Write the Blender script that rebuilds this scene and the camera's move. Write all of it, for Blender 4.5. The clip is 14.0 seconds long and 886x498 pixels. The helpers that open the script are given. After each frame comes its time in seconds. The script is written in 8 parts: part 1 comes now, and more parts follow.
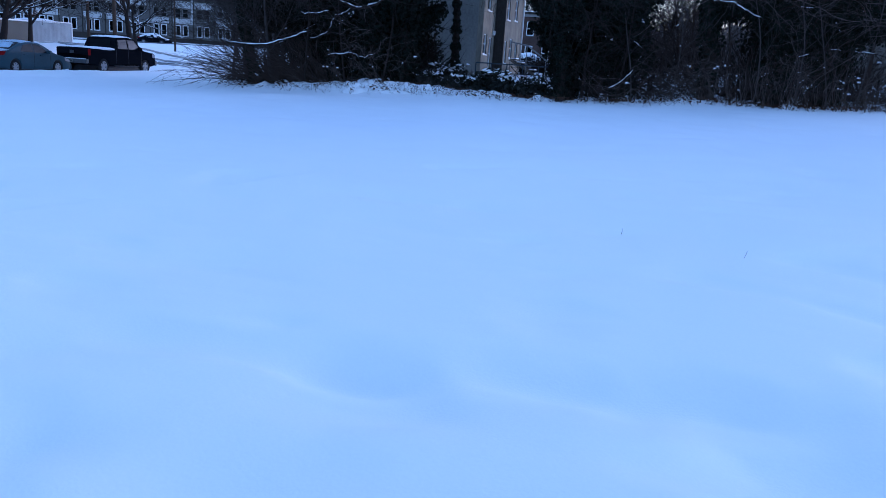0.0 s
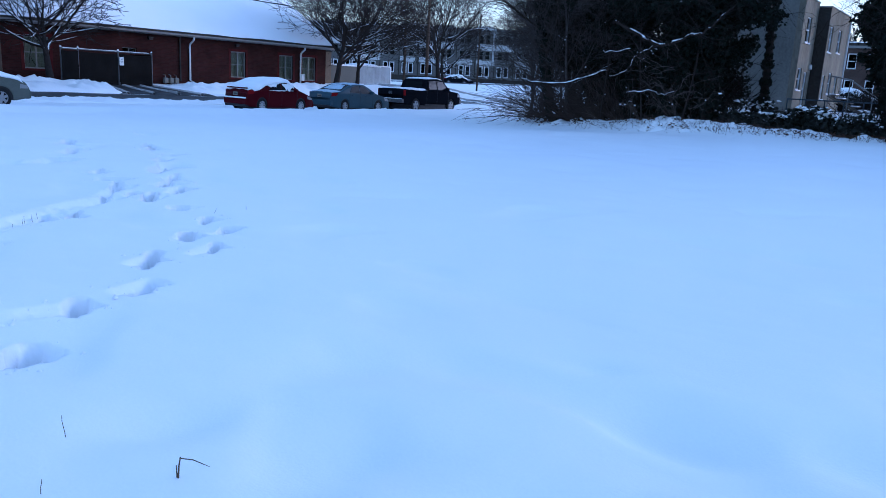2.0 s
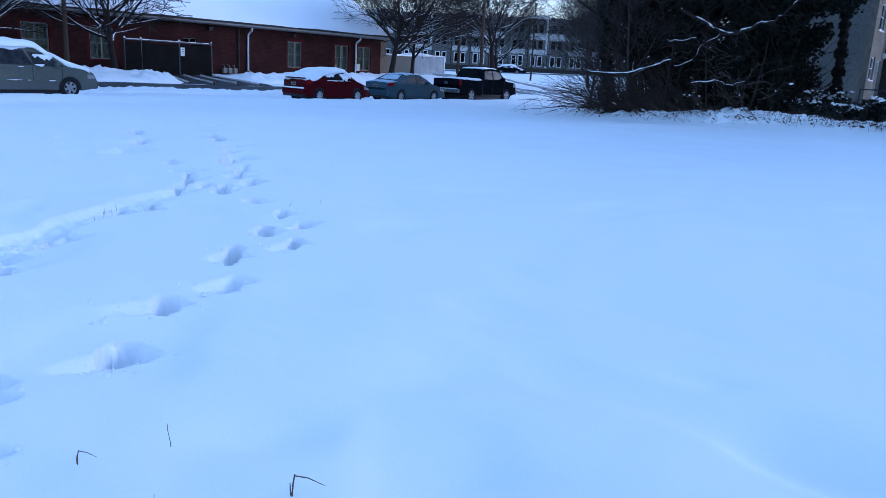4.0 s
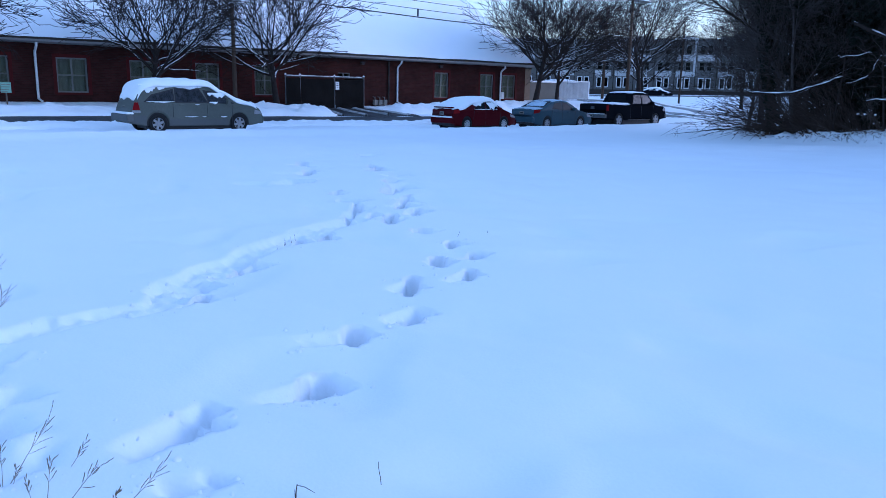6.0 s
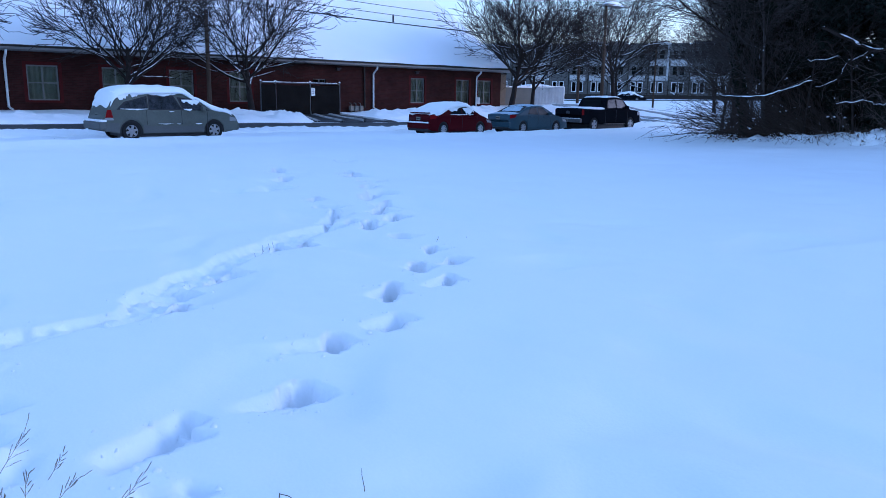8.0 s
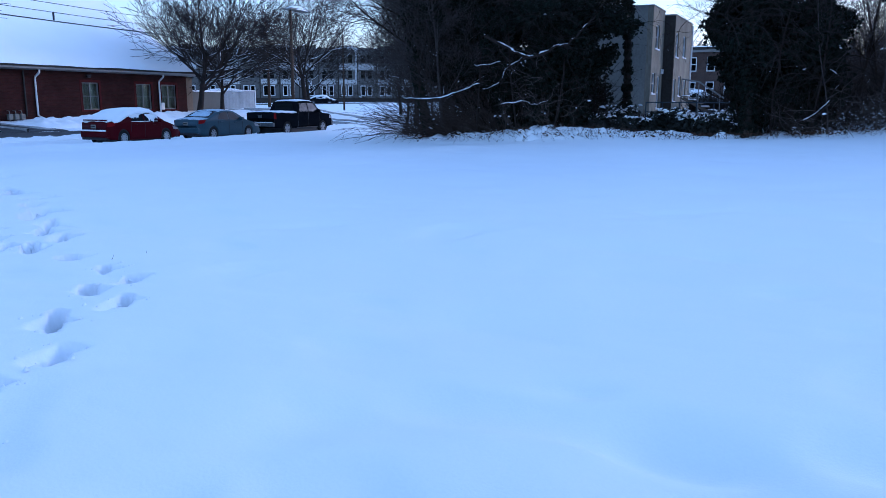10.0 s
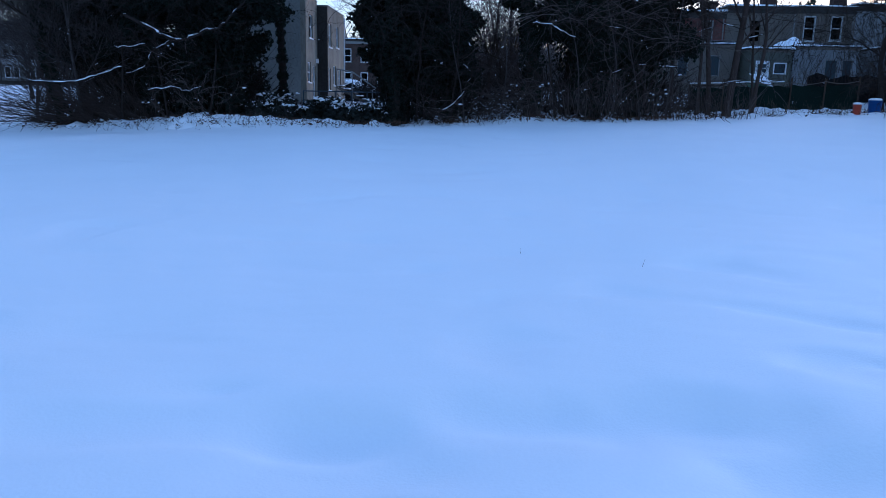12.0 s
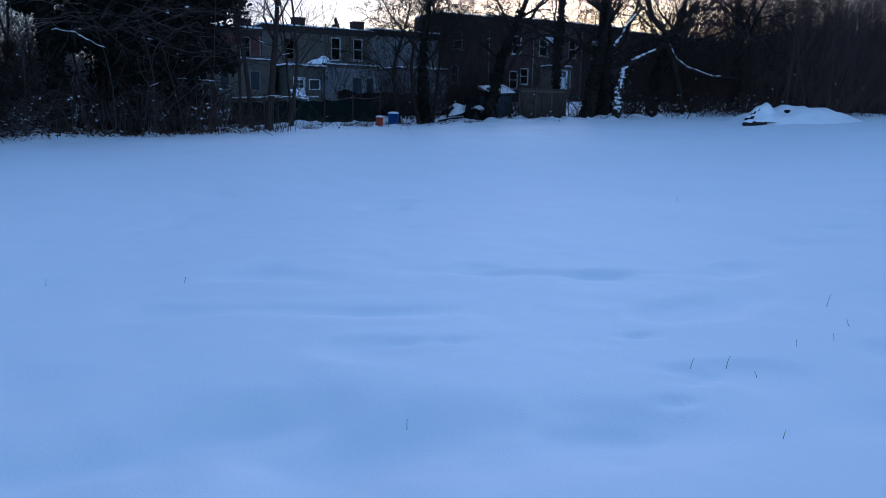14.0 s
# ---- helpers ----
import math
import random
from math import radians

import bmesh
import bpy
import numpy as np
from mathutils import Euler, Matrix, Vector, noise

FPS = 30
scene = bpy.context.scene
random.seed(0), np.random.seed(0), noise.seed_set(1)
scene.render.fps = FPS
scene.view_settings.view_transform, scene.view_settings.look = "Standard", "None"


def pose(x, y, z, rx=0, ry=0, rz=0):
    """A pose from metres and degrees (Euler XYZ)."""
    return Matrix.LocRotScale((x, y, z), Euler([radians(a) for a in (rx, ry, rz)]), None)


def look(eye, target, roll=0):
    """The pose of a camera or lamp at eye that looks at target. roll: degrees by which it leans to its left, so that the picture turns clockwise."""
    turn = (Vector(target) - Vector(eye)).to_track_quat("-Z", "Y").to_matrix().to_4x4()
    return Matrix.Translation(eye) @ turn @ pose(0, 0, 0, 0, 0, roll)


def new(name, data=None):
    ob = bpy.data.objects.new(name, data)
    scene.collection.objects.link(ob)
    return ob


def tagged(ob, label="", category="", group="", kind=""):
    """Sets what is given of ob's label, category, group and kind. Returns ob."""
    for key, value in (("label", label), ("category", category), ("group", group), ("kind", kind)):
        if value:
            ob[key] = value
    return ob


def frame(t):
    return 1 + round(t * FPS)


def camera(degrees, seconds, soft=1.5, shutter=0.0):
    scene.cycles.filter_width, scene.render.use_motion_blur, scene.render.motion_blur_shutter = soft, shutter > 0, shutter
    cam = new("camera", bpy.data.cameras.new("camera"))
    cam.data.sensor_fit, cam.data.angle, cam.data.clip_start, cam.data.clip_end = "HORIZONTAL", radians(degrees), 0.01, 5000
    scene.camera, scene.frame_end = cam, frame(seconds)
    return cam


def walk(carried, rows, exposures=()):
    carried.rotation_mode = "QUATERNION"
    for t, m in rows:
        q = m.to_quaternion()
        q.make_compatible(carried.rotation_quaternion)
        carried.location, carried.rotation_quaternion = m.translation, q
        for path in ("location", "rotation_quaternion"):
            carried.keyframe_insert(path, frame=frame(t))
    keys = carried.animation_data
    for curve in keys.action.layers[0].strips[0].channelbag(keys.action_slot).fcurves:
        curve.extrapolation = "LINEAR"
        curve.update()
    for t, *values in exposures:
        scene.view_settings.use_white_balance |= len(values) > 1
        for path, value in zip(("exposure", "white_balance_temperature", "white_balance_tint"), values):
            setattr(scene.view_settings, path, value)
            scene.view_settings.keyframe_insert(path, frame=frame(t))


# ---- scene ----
# seconds, eye, then yaw to the left of +y, pitch and lean in degrees
PATH = [
    (0.0, 0.064, 0.021, 1.648, 14.62, -13.89, 3.83),
    (0.5, -0.088, -0.073, 1.649, 23.77, -13.22, 3.13),
    (1.0, -0.202, -0.101, 1.639, 29.83, -12.65, 3.11),
    (1.5, -0.215, -0.025, 1.651, 34.31, -12.40, 3.41),
    (2.0, -0.239, 0.047, 1.645, 36.12, -12.44, 3.08),
    (2.2, -0.255, 0.055, 1.645, 36.06, -12.43, 2.82),
    (4.3, -0.712, 0.018, 1.651, 41.27, -13.38, 2.72),
    (4.5, -0.758, -0.008, 1.653, 42.57, -13.16, 2.25),
    (5.0, -0.901, -0.075, 1.659, 45.11, -12.45, 1.34),
    (5.5, -0.955, -0.087, 1.664, 47.88, -11.92, 1.08),
    (6.0, -0.975, -0.105, 1.656, 50.53, -11.80, 1.19),
    (6.5, -0.993, -0.131, 1.663, 52.10, -11.86, 1.40),
    (7.0, -1.012, -0.143, 1.657, 53.00, -11.83, 1.35),
    (7.2, -1.014, -0.142, 1.656, 53.05, -11.77, 1.24),
    (9.3, -0.885, -0.033, 1.649, 34.22, -10.82, 0.36),
    (9.5, -0.871, -0.021, 1.649, 32.10, -10.84, 0.31),
    (10.0, -0.835, 0.010, 1.657, 26.57, -10.91, 0.12),
    (10.5, -0.787, 0.062, 1.657, 20.57, -11.27, 0.32),
    (11.0, -0.752, 0.175, 1.631, 14.80, -11.62, 0.64),
    (11.5, -0.693, 0.206, 1.635, 8.56, -11.75, 1.13),
    (12.0, -0.637, 0.173, 1.636, 1.68, -11.47, 1.22),
    (12.5, -0.552, 0.124, 1.651, -5.50, -10.87, 1.06),
    (13.0, -0.496, 0.102, 1.647, -13.82, -10.16, 0.70),
    (13.5, -0.448, 0.077, 1.646, -22.85, -9.74, 0.56),
    (14.0, -0.427, 0.071, 1.648, -30.84, -9.82, 1.05),
]

def eye_pose(x, y, z, yaw, pitch, lean):
    a, b = radians(yaw), radians(pitch)
    ahead = Vector((-math.sin(a) * math.cos(b), math.cos(a) * math.cos(b), math.sin(b)))
    return look((x, y, z), Vector((x, y, z)) + ahead, lean)


EXPOSURES = [(0.0, 2.02, 4400, 30), (1.5, 2.12, 4480, 26), (9.5, 2.12, 4480, 28), (11.0, 2.08, 4470, 26), (12.5, 1.62, 4440, 26), (13.4, 1.49, 4420, 25), (14.0, 1.36, 4420, 24)]
cam = camera(60.68, 14.0, soft=0.7)
walk(cam, [(row[0], eye_pose(*row[1:])) for row in PATH], EXPOSURES)

# ---- sky and the low sun behind the row houses ----
SUN_AZIMUTH, SUN_ELEVATION = 40.0, 4.0
sky_world = bpy.data.worlds.new("sky")
scene.world = sky_world
sky_world.use_nodes = True
sky_node = sky_world.node_tree.nodes.new("ShaderNodeTexSky")
sky_node.sky_type, sky_node.sun_disc = "NISHITA", False
sky_node.sun_elevation, sky_node.sun_rotation = radians(SUN_ELEVATION), radians(SUN_AZIMUTH)
sky_node.air_density, sky_node.dust_density, sky_node.ozone_density = 1.0, 1.0, 1.0
back = sky_world.node_tree.nodes["Background"]
back.inputs["Strength"].default_value = 0.07
sky_world.node_tree.links.new(sky_node.outputs[0], back.inputs["Color"])
# thin even veil of high cloud over the clear sky
veil = sky_world.node_tree.nodes.new("ShaderNodeBackground")
veil.inputs["Color"].default_value, veil.inputs["Strength"].default_value = (0.72, 1.02, 1.17, 1), 0.077
both_skies = sky_world.node_tree.nodes.new("ShaderNodeAddShader")
sky_world.node_tree.links.new(back.outputs[0], both_skies.inputs[0])
sky_world.node_tree.links.new(veil.outputs[0], both_skies.inputs[1])
sky_world.node_tree.links.new(both_skies.outputs[0], sky_world.node_tree.nodes["World Output"].inputs["Surface"])
sun = new("sun", bpy.data.lights.new("sun", "SUN"))
sun.data.energy, sun.data.angle, sun.data.color = 0.30, radians(25), (1.0, 0.97, 0.92)
SUN_WAY = Vector((math.sin(radians(SUN_AZIMUTH)), math.cos(radians(SUN_AZIMUTH)), math.tan(radians(16.0))))
sun.matrix_world = look(SUN_WAY * 60, (0, 0, 0))


# ---- materials ----
def material(name, colour, rough=0.7, metal=0.0, vary=0.25, scale=2.0, fine=30.0, bump=0.15, stretch=(1, 1, 1), island=0.0, coat=0.0, shine=None):
    """A surface with variation at two scales (stains and grain) and fine relief, in metres."""
    m = bpy.data.materials.new(name)
    m.use_nodes = True
    nt = m.node_tree
    p = nt.nodes["Principled BSDF"]
    p.inputs["Roughness"].default_value, p.inputs["Metallic"].default_value = rough, metal
    p.inputs["Coat Weight"].default_value = coat
    p.inputs["Specular IOR Level"].default_value = (0.08 if rough > 0.6 else 0.3) if shine is None else shine
    co = nt.nodes.new("ShaderNodeTexCoord")
    mp = nt.nodes.new("ShaderNodeMapping")
    mp.inputs["Scale"].default_value = stretch
    nt.links.new(co.outputs["Object"], mp.inputs["Vector"])
    big, small = nt.nodes.new("ShaderNodeTexNoise"), nt.nodes.new("ShaderNodeTexNoise")
    for n, s, d in ((big, scale, 3), (small, fine, 4)):
        n.inputs["Scale"].default_value, n.inputs["Detail"].default_value = s, d
        nt.links.new(mp.outputs[0], n.inputs["Vector"])
    add = nt.nodes.new("ShaderNodeMath")
    add.operation = "ADD"
    nt.links.new(big.outputs["Fac"], add.inputs[0])
    nt.links.new(small.outputs["Fac"], add.inputs[1])
    value = add.outputs[0]
    if island:
        geo = nt.nodes.new("ShaderNodeNewGeometry")
        more = nt.nodes.new("ShaderNodeMath")
        more.operation = "MULTIPLY_ADD"
        more.inputs[1].default_value = island
        nt.links.new(geo.outputs["Random Per Island"], more.inputs[0])
        nt.links.new(value, more.inputs[2])
        value = more.outputs[0]
    rng = nt.nodes.new("ShaderNodeMapRange")
    rng.inputs["From Min"].default_value, rng.inputs["From Max"].default_value = 0.6, 1.4 + island
    rng.inputs["To Min"].default_value, rng.inputs["To Max"].default_value = 1 - vary, 1 + vary
    nt.links.new(value, rng.inputs["Value"])
    mix = nt.nodes.new("ShaderNodeVectorMath")
    mix.operation = "SCALE"
    mix.inputs[0].default_value = colour
    nt.links.new(rng.outputs[0], mix.inputs["Scale"])
    nt.links.new(mix.outputs[0], p.inputs["Base Color"])
    if bump:
        b = nt.nodes.new("ShaderNodeBump")
        b.inputs["Strength"].default_value, b.inputs["Distance"].default_value = bump, 0.02
        nt.links.new(small.outputs["Fac"], b.inputs["Height"])
        nt.links.new(b.outputs[0], p.inputs["Normal"])
    return m


def brick_material(name, one, two, mortar, along="x"):
    m = bpy.data.materials.new(name)
    m.use_nodes = True
    nt = m.node_tree
    p = nt.nodes["Principled BSDF"]
    p.inputs["Roughness"].default_value, p.inputs["Specular IOR Level"].default_value = 0.9, 0.08
    co, sep, com = nt.nodes.new("ShaderNodeTexCoord"), nt.nodes.new("ShaderNodeSeparateXYZ"), nt.nodes.new("ShaderNodeCombineXYZ")
    nt.links.new(co.outputs["Object"], sep.inputs[0])
    both = nt.nodes.new("ShaderNodeMath")
    both.operation = "ADD"
    nt.links.new(sep.outputs["X"], both.inputs[0])
    nt.links.new(sep.outputs["Y"], both.inputs[1])
    nt.links.new(both.outputs[0], com.inputs["X"])
    nt.links.new(sep.outputs["Z"], com.inputs["Y"])
    br = nt.nodes.new("ShaderNodeTexBrick")
    br.inputs["Scale"].default_value = 1.0
    br.inputs["Brick Width"].default_value, br.inputs["Row Height"].default_value = 0.215, 0.075
    br.inputs["Mortar Size"].default_value = 0.006
    br.inputs["Color1"].default_value, br.inputs["Color2"].default_value, br.inputs["Mortar"].default_value = (*one, 1), (*two, 1), (*mortar, 1)
    nt.links.new(com.outputs[0], br.inputs["Vector"])
    n = nt.nodes.new("ShaderNodeTexNoise")
    n.inputs["Scale"].default_value, n.inputs["Detail"].default_value = 0.7, 5
    nt.links.new(co.outputs["Object"], n.inputs["Vector"])
    rng = nt.nodes.new("ShaderNodeMapRange")
    rng.inputs["From Min"].default_value, rng.inputs["From Max"].default_value = 0.3, 0.7
    rng.inputs["To Min"].default_value, rng.inputs["To Max"].default_value = 0.72, 1.25
    nt.links.new(n.outputs["Fac"], rng.inputs["Value"])
    sc = nt.nodes.new("ShaderNodeVectorMath")
    sc.operation = "SCALE"
    nt.links.new(br.outputs["Color"], sc.inputs[0])
    nt.links.new(rng.outputs[0], sc.inputs["Scale"])
    nt.links.new(sc.outputs[0], p.inputs["Base Color"])
    b = nt.nodes.new("ShaderNodeBump")
    b.inputs["Strength"].default_value, b.inputs["Distance"].default_value = 0.4, 0.008
    nt.links.new(br.outputs["Fac"], b.inputs["Height"])
    b.invert = True
    nt.links.new(b.outputs[0], p.inputs["Normal"])
    return m


def siding_material(name, colour, pitch=0.16):
    """Clapboard: a saw-tooth relief with dirt."""
    m = material(name, colour, 0.6, vary=0.18, scale=0.8, fine=14, bump=0)
    nt = m.node_tree
    co = nt.nodes.new("ShaderNodeTexCoord")
    w = nt.nodes.new("ShaderNodeTexWave")
    w.bands_direction, w.wave_profile = "Z", "SAW"
    w.inputs["Scale"].default_value = 0.314 / pitch
    nt.links.new(co.outputs["Object"], w.inputs["Vector"])
    b = nt.nodes.new("ShaderNodeBump")
    b.inputs["Strength"].default_value, b.inputs["Distance"].default_value = 1.0, 0.06
    nt.links.new(w.outputs["Fac"], b.inputs["Height"])
    nt.links.new(b.outputs[0], nt.nodes["Principled BSDF"].inputs["Normal"])
    return m


def glass_material(name, tint=(0.03, 0.035, 0.04), rough=0.05, shine=0.0):
    m = bpy.data.materials.new(name)
    m.use_nodes = True
    p = m.node_tree.nodes["Principled BSDF"]
    p.inputs["Base Color"].default_value = (*tint, 1)
    p.inputs["Roughness"].default_value = rough
    p.inputs["IOR"].default_value = 1.5
    p.inputs["Specular IOR Level"].default_value = shine
    return m


SNOW = material("snow", (0.86, 0.87, 0.88), 0.65, vary=0.02, scale=0.6, fine=55, bump=0.12, shine=0.5)
SNOW_DIRTY = material("trodden_snow", (0.40, 0.39, 0.38), 0.7, vary=0.5, scale=1.3, fine=8, bump=0.5)
ASPHALT = material("wet_asphalt", (0.036, 0.036, 0.038), 0.45, vary=0.45, scale=0.9, fine=22, bump=0.3, shine=0.12)
BRICK = brick_material("red_brick", (0.039, 0.0128, 0.011), (0.026, 0.009, 0.008), (0.031, 0.018, 0.015))
BRICK_BROWN = brick_material("brown_brick", (0.070, 0.044, 0.034), (0.055, 0.036, 0.029), (0.075, 0.06, 0.052))
BRICK_ROW = brick_material("row_house_brick", (0.115, 0.046, 0.036), (0.080, 0.036, 0.030), (0.10, 0.07, 0.06))
RED_TRIM = material("red_painted_brick", (0.055, 0.0085, 0.0085), 0.7, vary=0.2, scale=3)
STUCCO = material("grey_stucco", (0.20, 0.192, 0.168), 0.9, vary=0.3, scale=0.5, fine=9, bump=0.3)
STUCCO_TAN = material("tan_stucco", (0.215, 0.19, 0.145), 0.9, vary=0.4, scale=0.8, fine=7, bump=0.3, stretch=(1, 1, 0.3))
DARK_WALL = material("dark_stucco", (0.045, 0.04, 0.035), 0.9, vary=0.3, scale=0.7, fine=8)
SIDING_GREY = siding_material("grey_siding", (0.20, 0.20, 0.195))
SIDING_TAN = siding_material("tan_siding", (0.13, 0.11, 0.086))
SIDING_OLIVE = siding_material("olive_siding", (0.10, 0.10, 0.075))
SIDING_BROWN = siding_material("brown_siding", (0.072, 0.05, 0.040))
WOOD_GREY = material("weathered_wood", (0.12, 0.10, 0.08), 0.85, vary=0.35, scale=1.5, fine=9, bump=0.4, stretch=(6, 6, 0.7))
PLYWOOD = material("weathered_plywood", (0.07, 0.06, 0.048), 0.85, vary=0.3, scale=1.0, fine=10, stretch=(3, 3, 0.5))
WHITE_PAINT = material("white_paint", (0.75, 0.75, 0.74), 0.5, vary=0.08, scale=3)
FRAME_GREY = material("window_frame_grey", (0.17, 0.165, 0.15), 0.5, vary=0.1, scale=4)
BLIND = material("curtain", (0.24, 0.24, 0.19), 0.9, vary=0.25, scale=2, fine=14, bump=0, stretch=(8, 8, 0.3))
PANE = glass_material("window_glass", (0.05, 0.06, 0.065))
ROOM_SHADE = material("room_shade", (0.02, 0.02, 0.022), 0.95, vary=0.2)
GUTTER = material("gutter_metal", (0.20, 0.195, 0.185), 0.45, 0.2, vary=0.15, scale=2)
PIPE_WHITE = material("white_pipe", (0.62, 0.62, 0.61), 0.45, vary=0.12, scale=3)
BARK = material("bark", (0.030, 0.024, 0.020), 0.95, vary=0.5, scale=3, fine=24, bump=0.8, stretch=(1, 1, 0.25))
BARK_STREET = material("street_tree_bark", (0.026, 0.021, 0.019), 0.95, vary=0.35, scale=4, fine=24, bump=0.7)
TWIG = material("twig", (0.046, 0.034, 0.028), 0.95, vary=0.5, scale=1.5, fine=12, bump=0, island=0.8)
# darker copy of twig: shade within the ivy and brush is put into its colour
TWIG_SHADED = material("shaded_twig", (0.014, 0.011, 0.010), 0.95, vary=0.4, scale=1.5, fine=12, bump=0, island=0.6)
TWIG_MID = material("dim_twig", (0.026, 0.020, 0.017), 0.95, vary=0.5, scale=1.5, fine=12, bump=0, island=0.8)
VINE = material("bare_vine", (0.085, 0.066, 0.056), 0.95, vary=0.5, scale=1.5, fine=12, bump=0, island=0.9)
LITTER = material("fallen_leaves", (0.075, 0.042, 0.028), 0.9, vary=0.5, scale=2, fine=12, bump=0, island=0.9)
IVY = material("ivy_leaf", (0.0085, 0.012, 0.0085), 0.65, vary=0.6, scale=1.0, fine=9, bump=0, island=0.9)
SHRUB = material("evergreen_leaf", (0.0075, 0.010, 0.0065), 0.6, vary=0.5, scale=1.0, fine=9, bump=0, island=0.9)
CONIFER = material("conifer_needles", (0.02, 0.035, 0.022), 0.7, vary=0.4, scale=2, fine=12, bump=0, island=0.5)
STRAW = material("dry_grass", (0.22, 0.17, 0.11), 0.9, vary=0.4, scale=8, fine=30, bump=0, island=0.6)
WEED = material("dry_weed", (0.10, 0.075, 0.05), 0.9, vary=0.4, scale=3, fine=20, bump=0, island=0.6)
POLE_WOOD = material("utility_pole_wood", (0.07, 0.05, 0.036), 0.9, vary=0.3, scale=1.5, fine=12, bump=0.5, stretch=(5, 5, 0.4))
STEEL = material("galvanised_steel", (0.085, 0.088, 0.09), 0.5, 0.2, vary=0.2, scale=5)
CABLE = material("cable", (0.015, 0.015, 0.016), 0.6, vary=0.1)
SCREEN = material("black_fence_screen", (0.0085, 0.0078, 0.0075), 0.9, vary=0.5, scale=1.2, fine=20, bump=0.3)
TARP_GREEN = material("green_fence_screen", (0.007, 0.015, 0.012), 0.7, vary=0.4, scale=1.0, fine=14, bump=0.3)
TARP_AND_SHADE = material("black_tarp_and_shade", (0.012, 0.012, 0.014), 0.7, vary=0.4, scale=1.5, fine=8, bump=0.6)
BUCKET_RED = material("orange_red_plastic", (0.30, 0.045, 0.02), 0.4, vary=0.1, scale=4)
TUB_BLUE = material("blue_plastic", (0.012, 0.045, 0.17), 0.4, vary=0.12, scale=4)
SHED_METAL = material("corrugated_metal", (0.04, 0.055, 0.07), 0.5, 0.3, vary=0.25, scale=2)
RUBBER = material("tyre_rubber", (0.02, 0.02, 0.021), 0.85, vary=0.2, scale=8)
ALLOY = material("alloy_rim", (0.30, 0.30, 0.31), 0.5, 0.0, vary=0.1, scale=8)
BLACK_PLASTIC = material("black_plastic", (0.018, 0.018, 0.02), 0.55, vary=0.15, scale=6)
CAR_GLASS = glass_material("car_glass", (0.010, 0.012, 0.014), 0.15, 0.07)
FROST = material("frosted_glass", (0.028, 0.031, 0.036), 0.5, vary=0.95, scale=5, fine=30, bump=0.5, shine=0.05)
PAINT_VAN = material("grey_green_car_paint", (0.100, 0.108, 0.094), 0.45, 0.0, vary=0.2, scale=1.5, bump=0, shine=0.12)
PAINT_RED = material("dark_red_car_paint", (0.052, 0.002, 0.005), 0.4, 0.0, vary=0.2, scale=1.5, bump=0, shine=0.06)
PAINT_BLUE = material("blue_grey_car_paint", (0.036, 0.064, 0.082), 0.4, 0.0, vary=0.18, scale=1.5, bump=0, shine=0.12)
PAINT_BLACK = material("black_car_paint", (0.007, 0.008, 0.011), 0.4, 0.0, vary=0.2, scale=1.5, bump=0, shine=0.0)
PAINT_SILVER = material("silver_car_paint", (0.15, 0.155, 0.16), 0.5, 0.0, vary=0.12, scale=1.5, bump=0, shine=0.15)
LAMP_RED = material("red_lamp_lens", (0.16, 0.006, 0.008), 0.3, vary=0.2, scale=8, bump=0, shine=0.05)
LAMP_CLEAR = material("clear_lamp_lens", (0.25, 0.25, 0.26), 0.3, vary=0.1, scale=8, bump=0)
TOWN_GREY = siding_material("slate_panel", (0.112, 0.107, 0.099), 0.2)
TOWN_PALE = material("pale_panel", (0.48, 0.48, 0.47), 0.7, vary=0.1, scale=1)
GREEN_CANVAS = material("green_cover", (0.05, 0.09, 0.06), 0.7, vary=0.3, scale=2)


# ---- mesh helpers ----
def mesh_object(name, verts, faces, mat, smooth=False):
    me = bpy.data.meshes.new(name)
    me.from_pydata([tuple(v) for v in verts], [], faces)
    me.materials.append(mat)
    if smooth:
        me.shade_smooth()
    me.update()
    return new(name, me)


def part(name, geo, mat, parent, label="", smooth=False):
    """One mesh from (verts, faces) as a child of a thing or of a part, in the thing's own axes."""
    ob = mesh_object(name, geo[0], geo[1], mat, smooth)
    ob.parent = parent
    if label:
        ob["label"] = label
    return ob


def thing(name, m, label, category, group="", kind=""):
    ob = new(name)
    ob.empty_display_size = 0.2
    ob.matrix_world = m
    return tagged(ob, label, category, group, kind)


def join(*geos):
    verts, faces = [], []
    for v, f in geos:
        k = len(verts)
        verts.extend(v)
        faces.extend([tuple(i + k for i in face) for face in f])
    return verts, faces


def box(x0, x1, y0, y1, z0, z1, bevel=0.0):
    """A box with chamfered edges where bevel is given."""
    if not bevel:
        v = [(x, y, z) for x in (x0, x1) for y in (y0, y1) for z in (z0, z1)]
        return v, [(0, 1, 3, 2), (4, 6, 7, 5), (0, 4, 5, 1), (2, 3, 7, 6), (0, 2, 6, 4), (1, 5, 7, 3)]
    bm = bmesh.new()
    bmesh.ops.create_cube(bm, size=1)
    for w in bm.verts:
        w.co = (x0 if w.co.x < 0 else x1, y0 if w.co.y < 0 else y1, z0 if w.co.z < 0 else z1)
    bmesh.ops.bevel(bm, geom=bm.edges[:], offset=bevel, segments=2, affect="EDGES", profile=0.6)
    bm.verts.index_update()
    geo = [tuple(w.co) for w in bm.verts], [tuple(w.index for w in f.verts) for f in bm.faces]
    bm.free()
    return geo


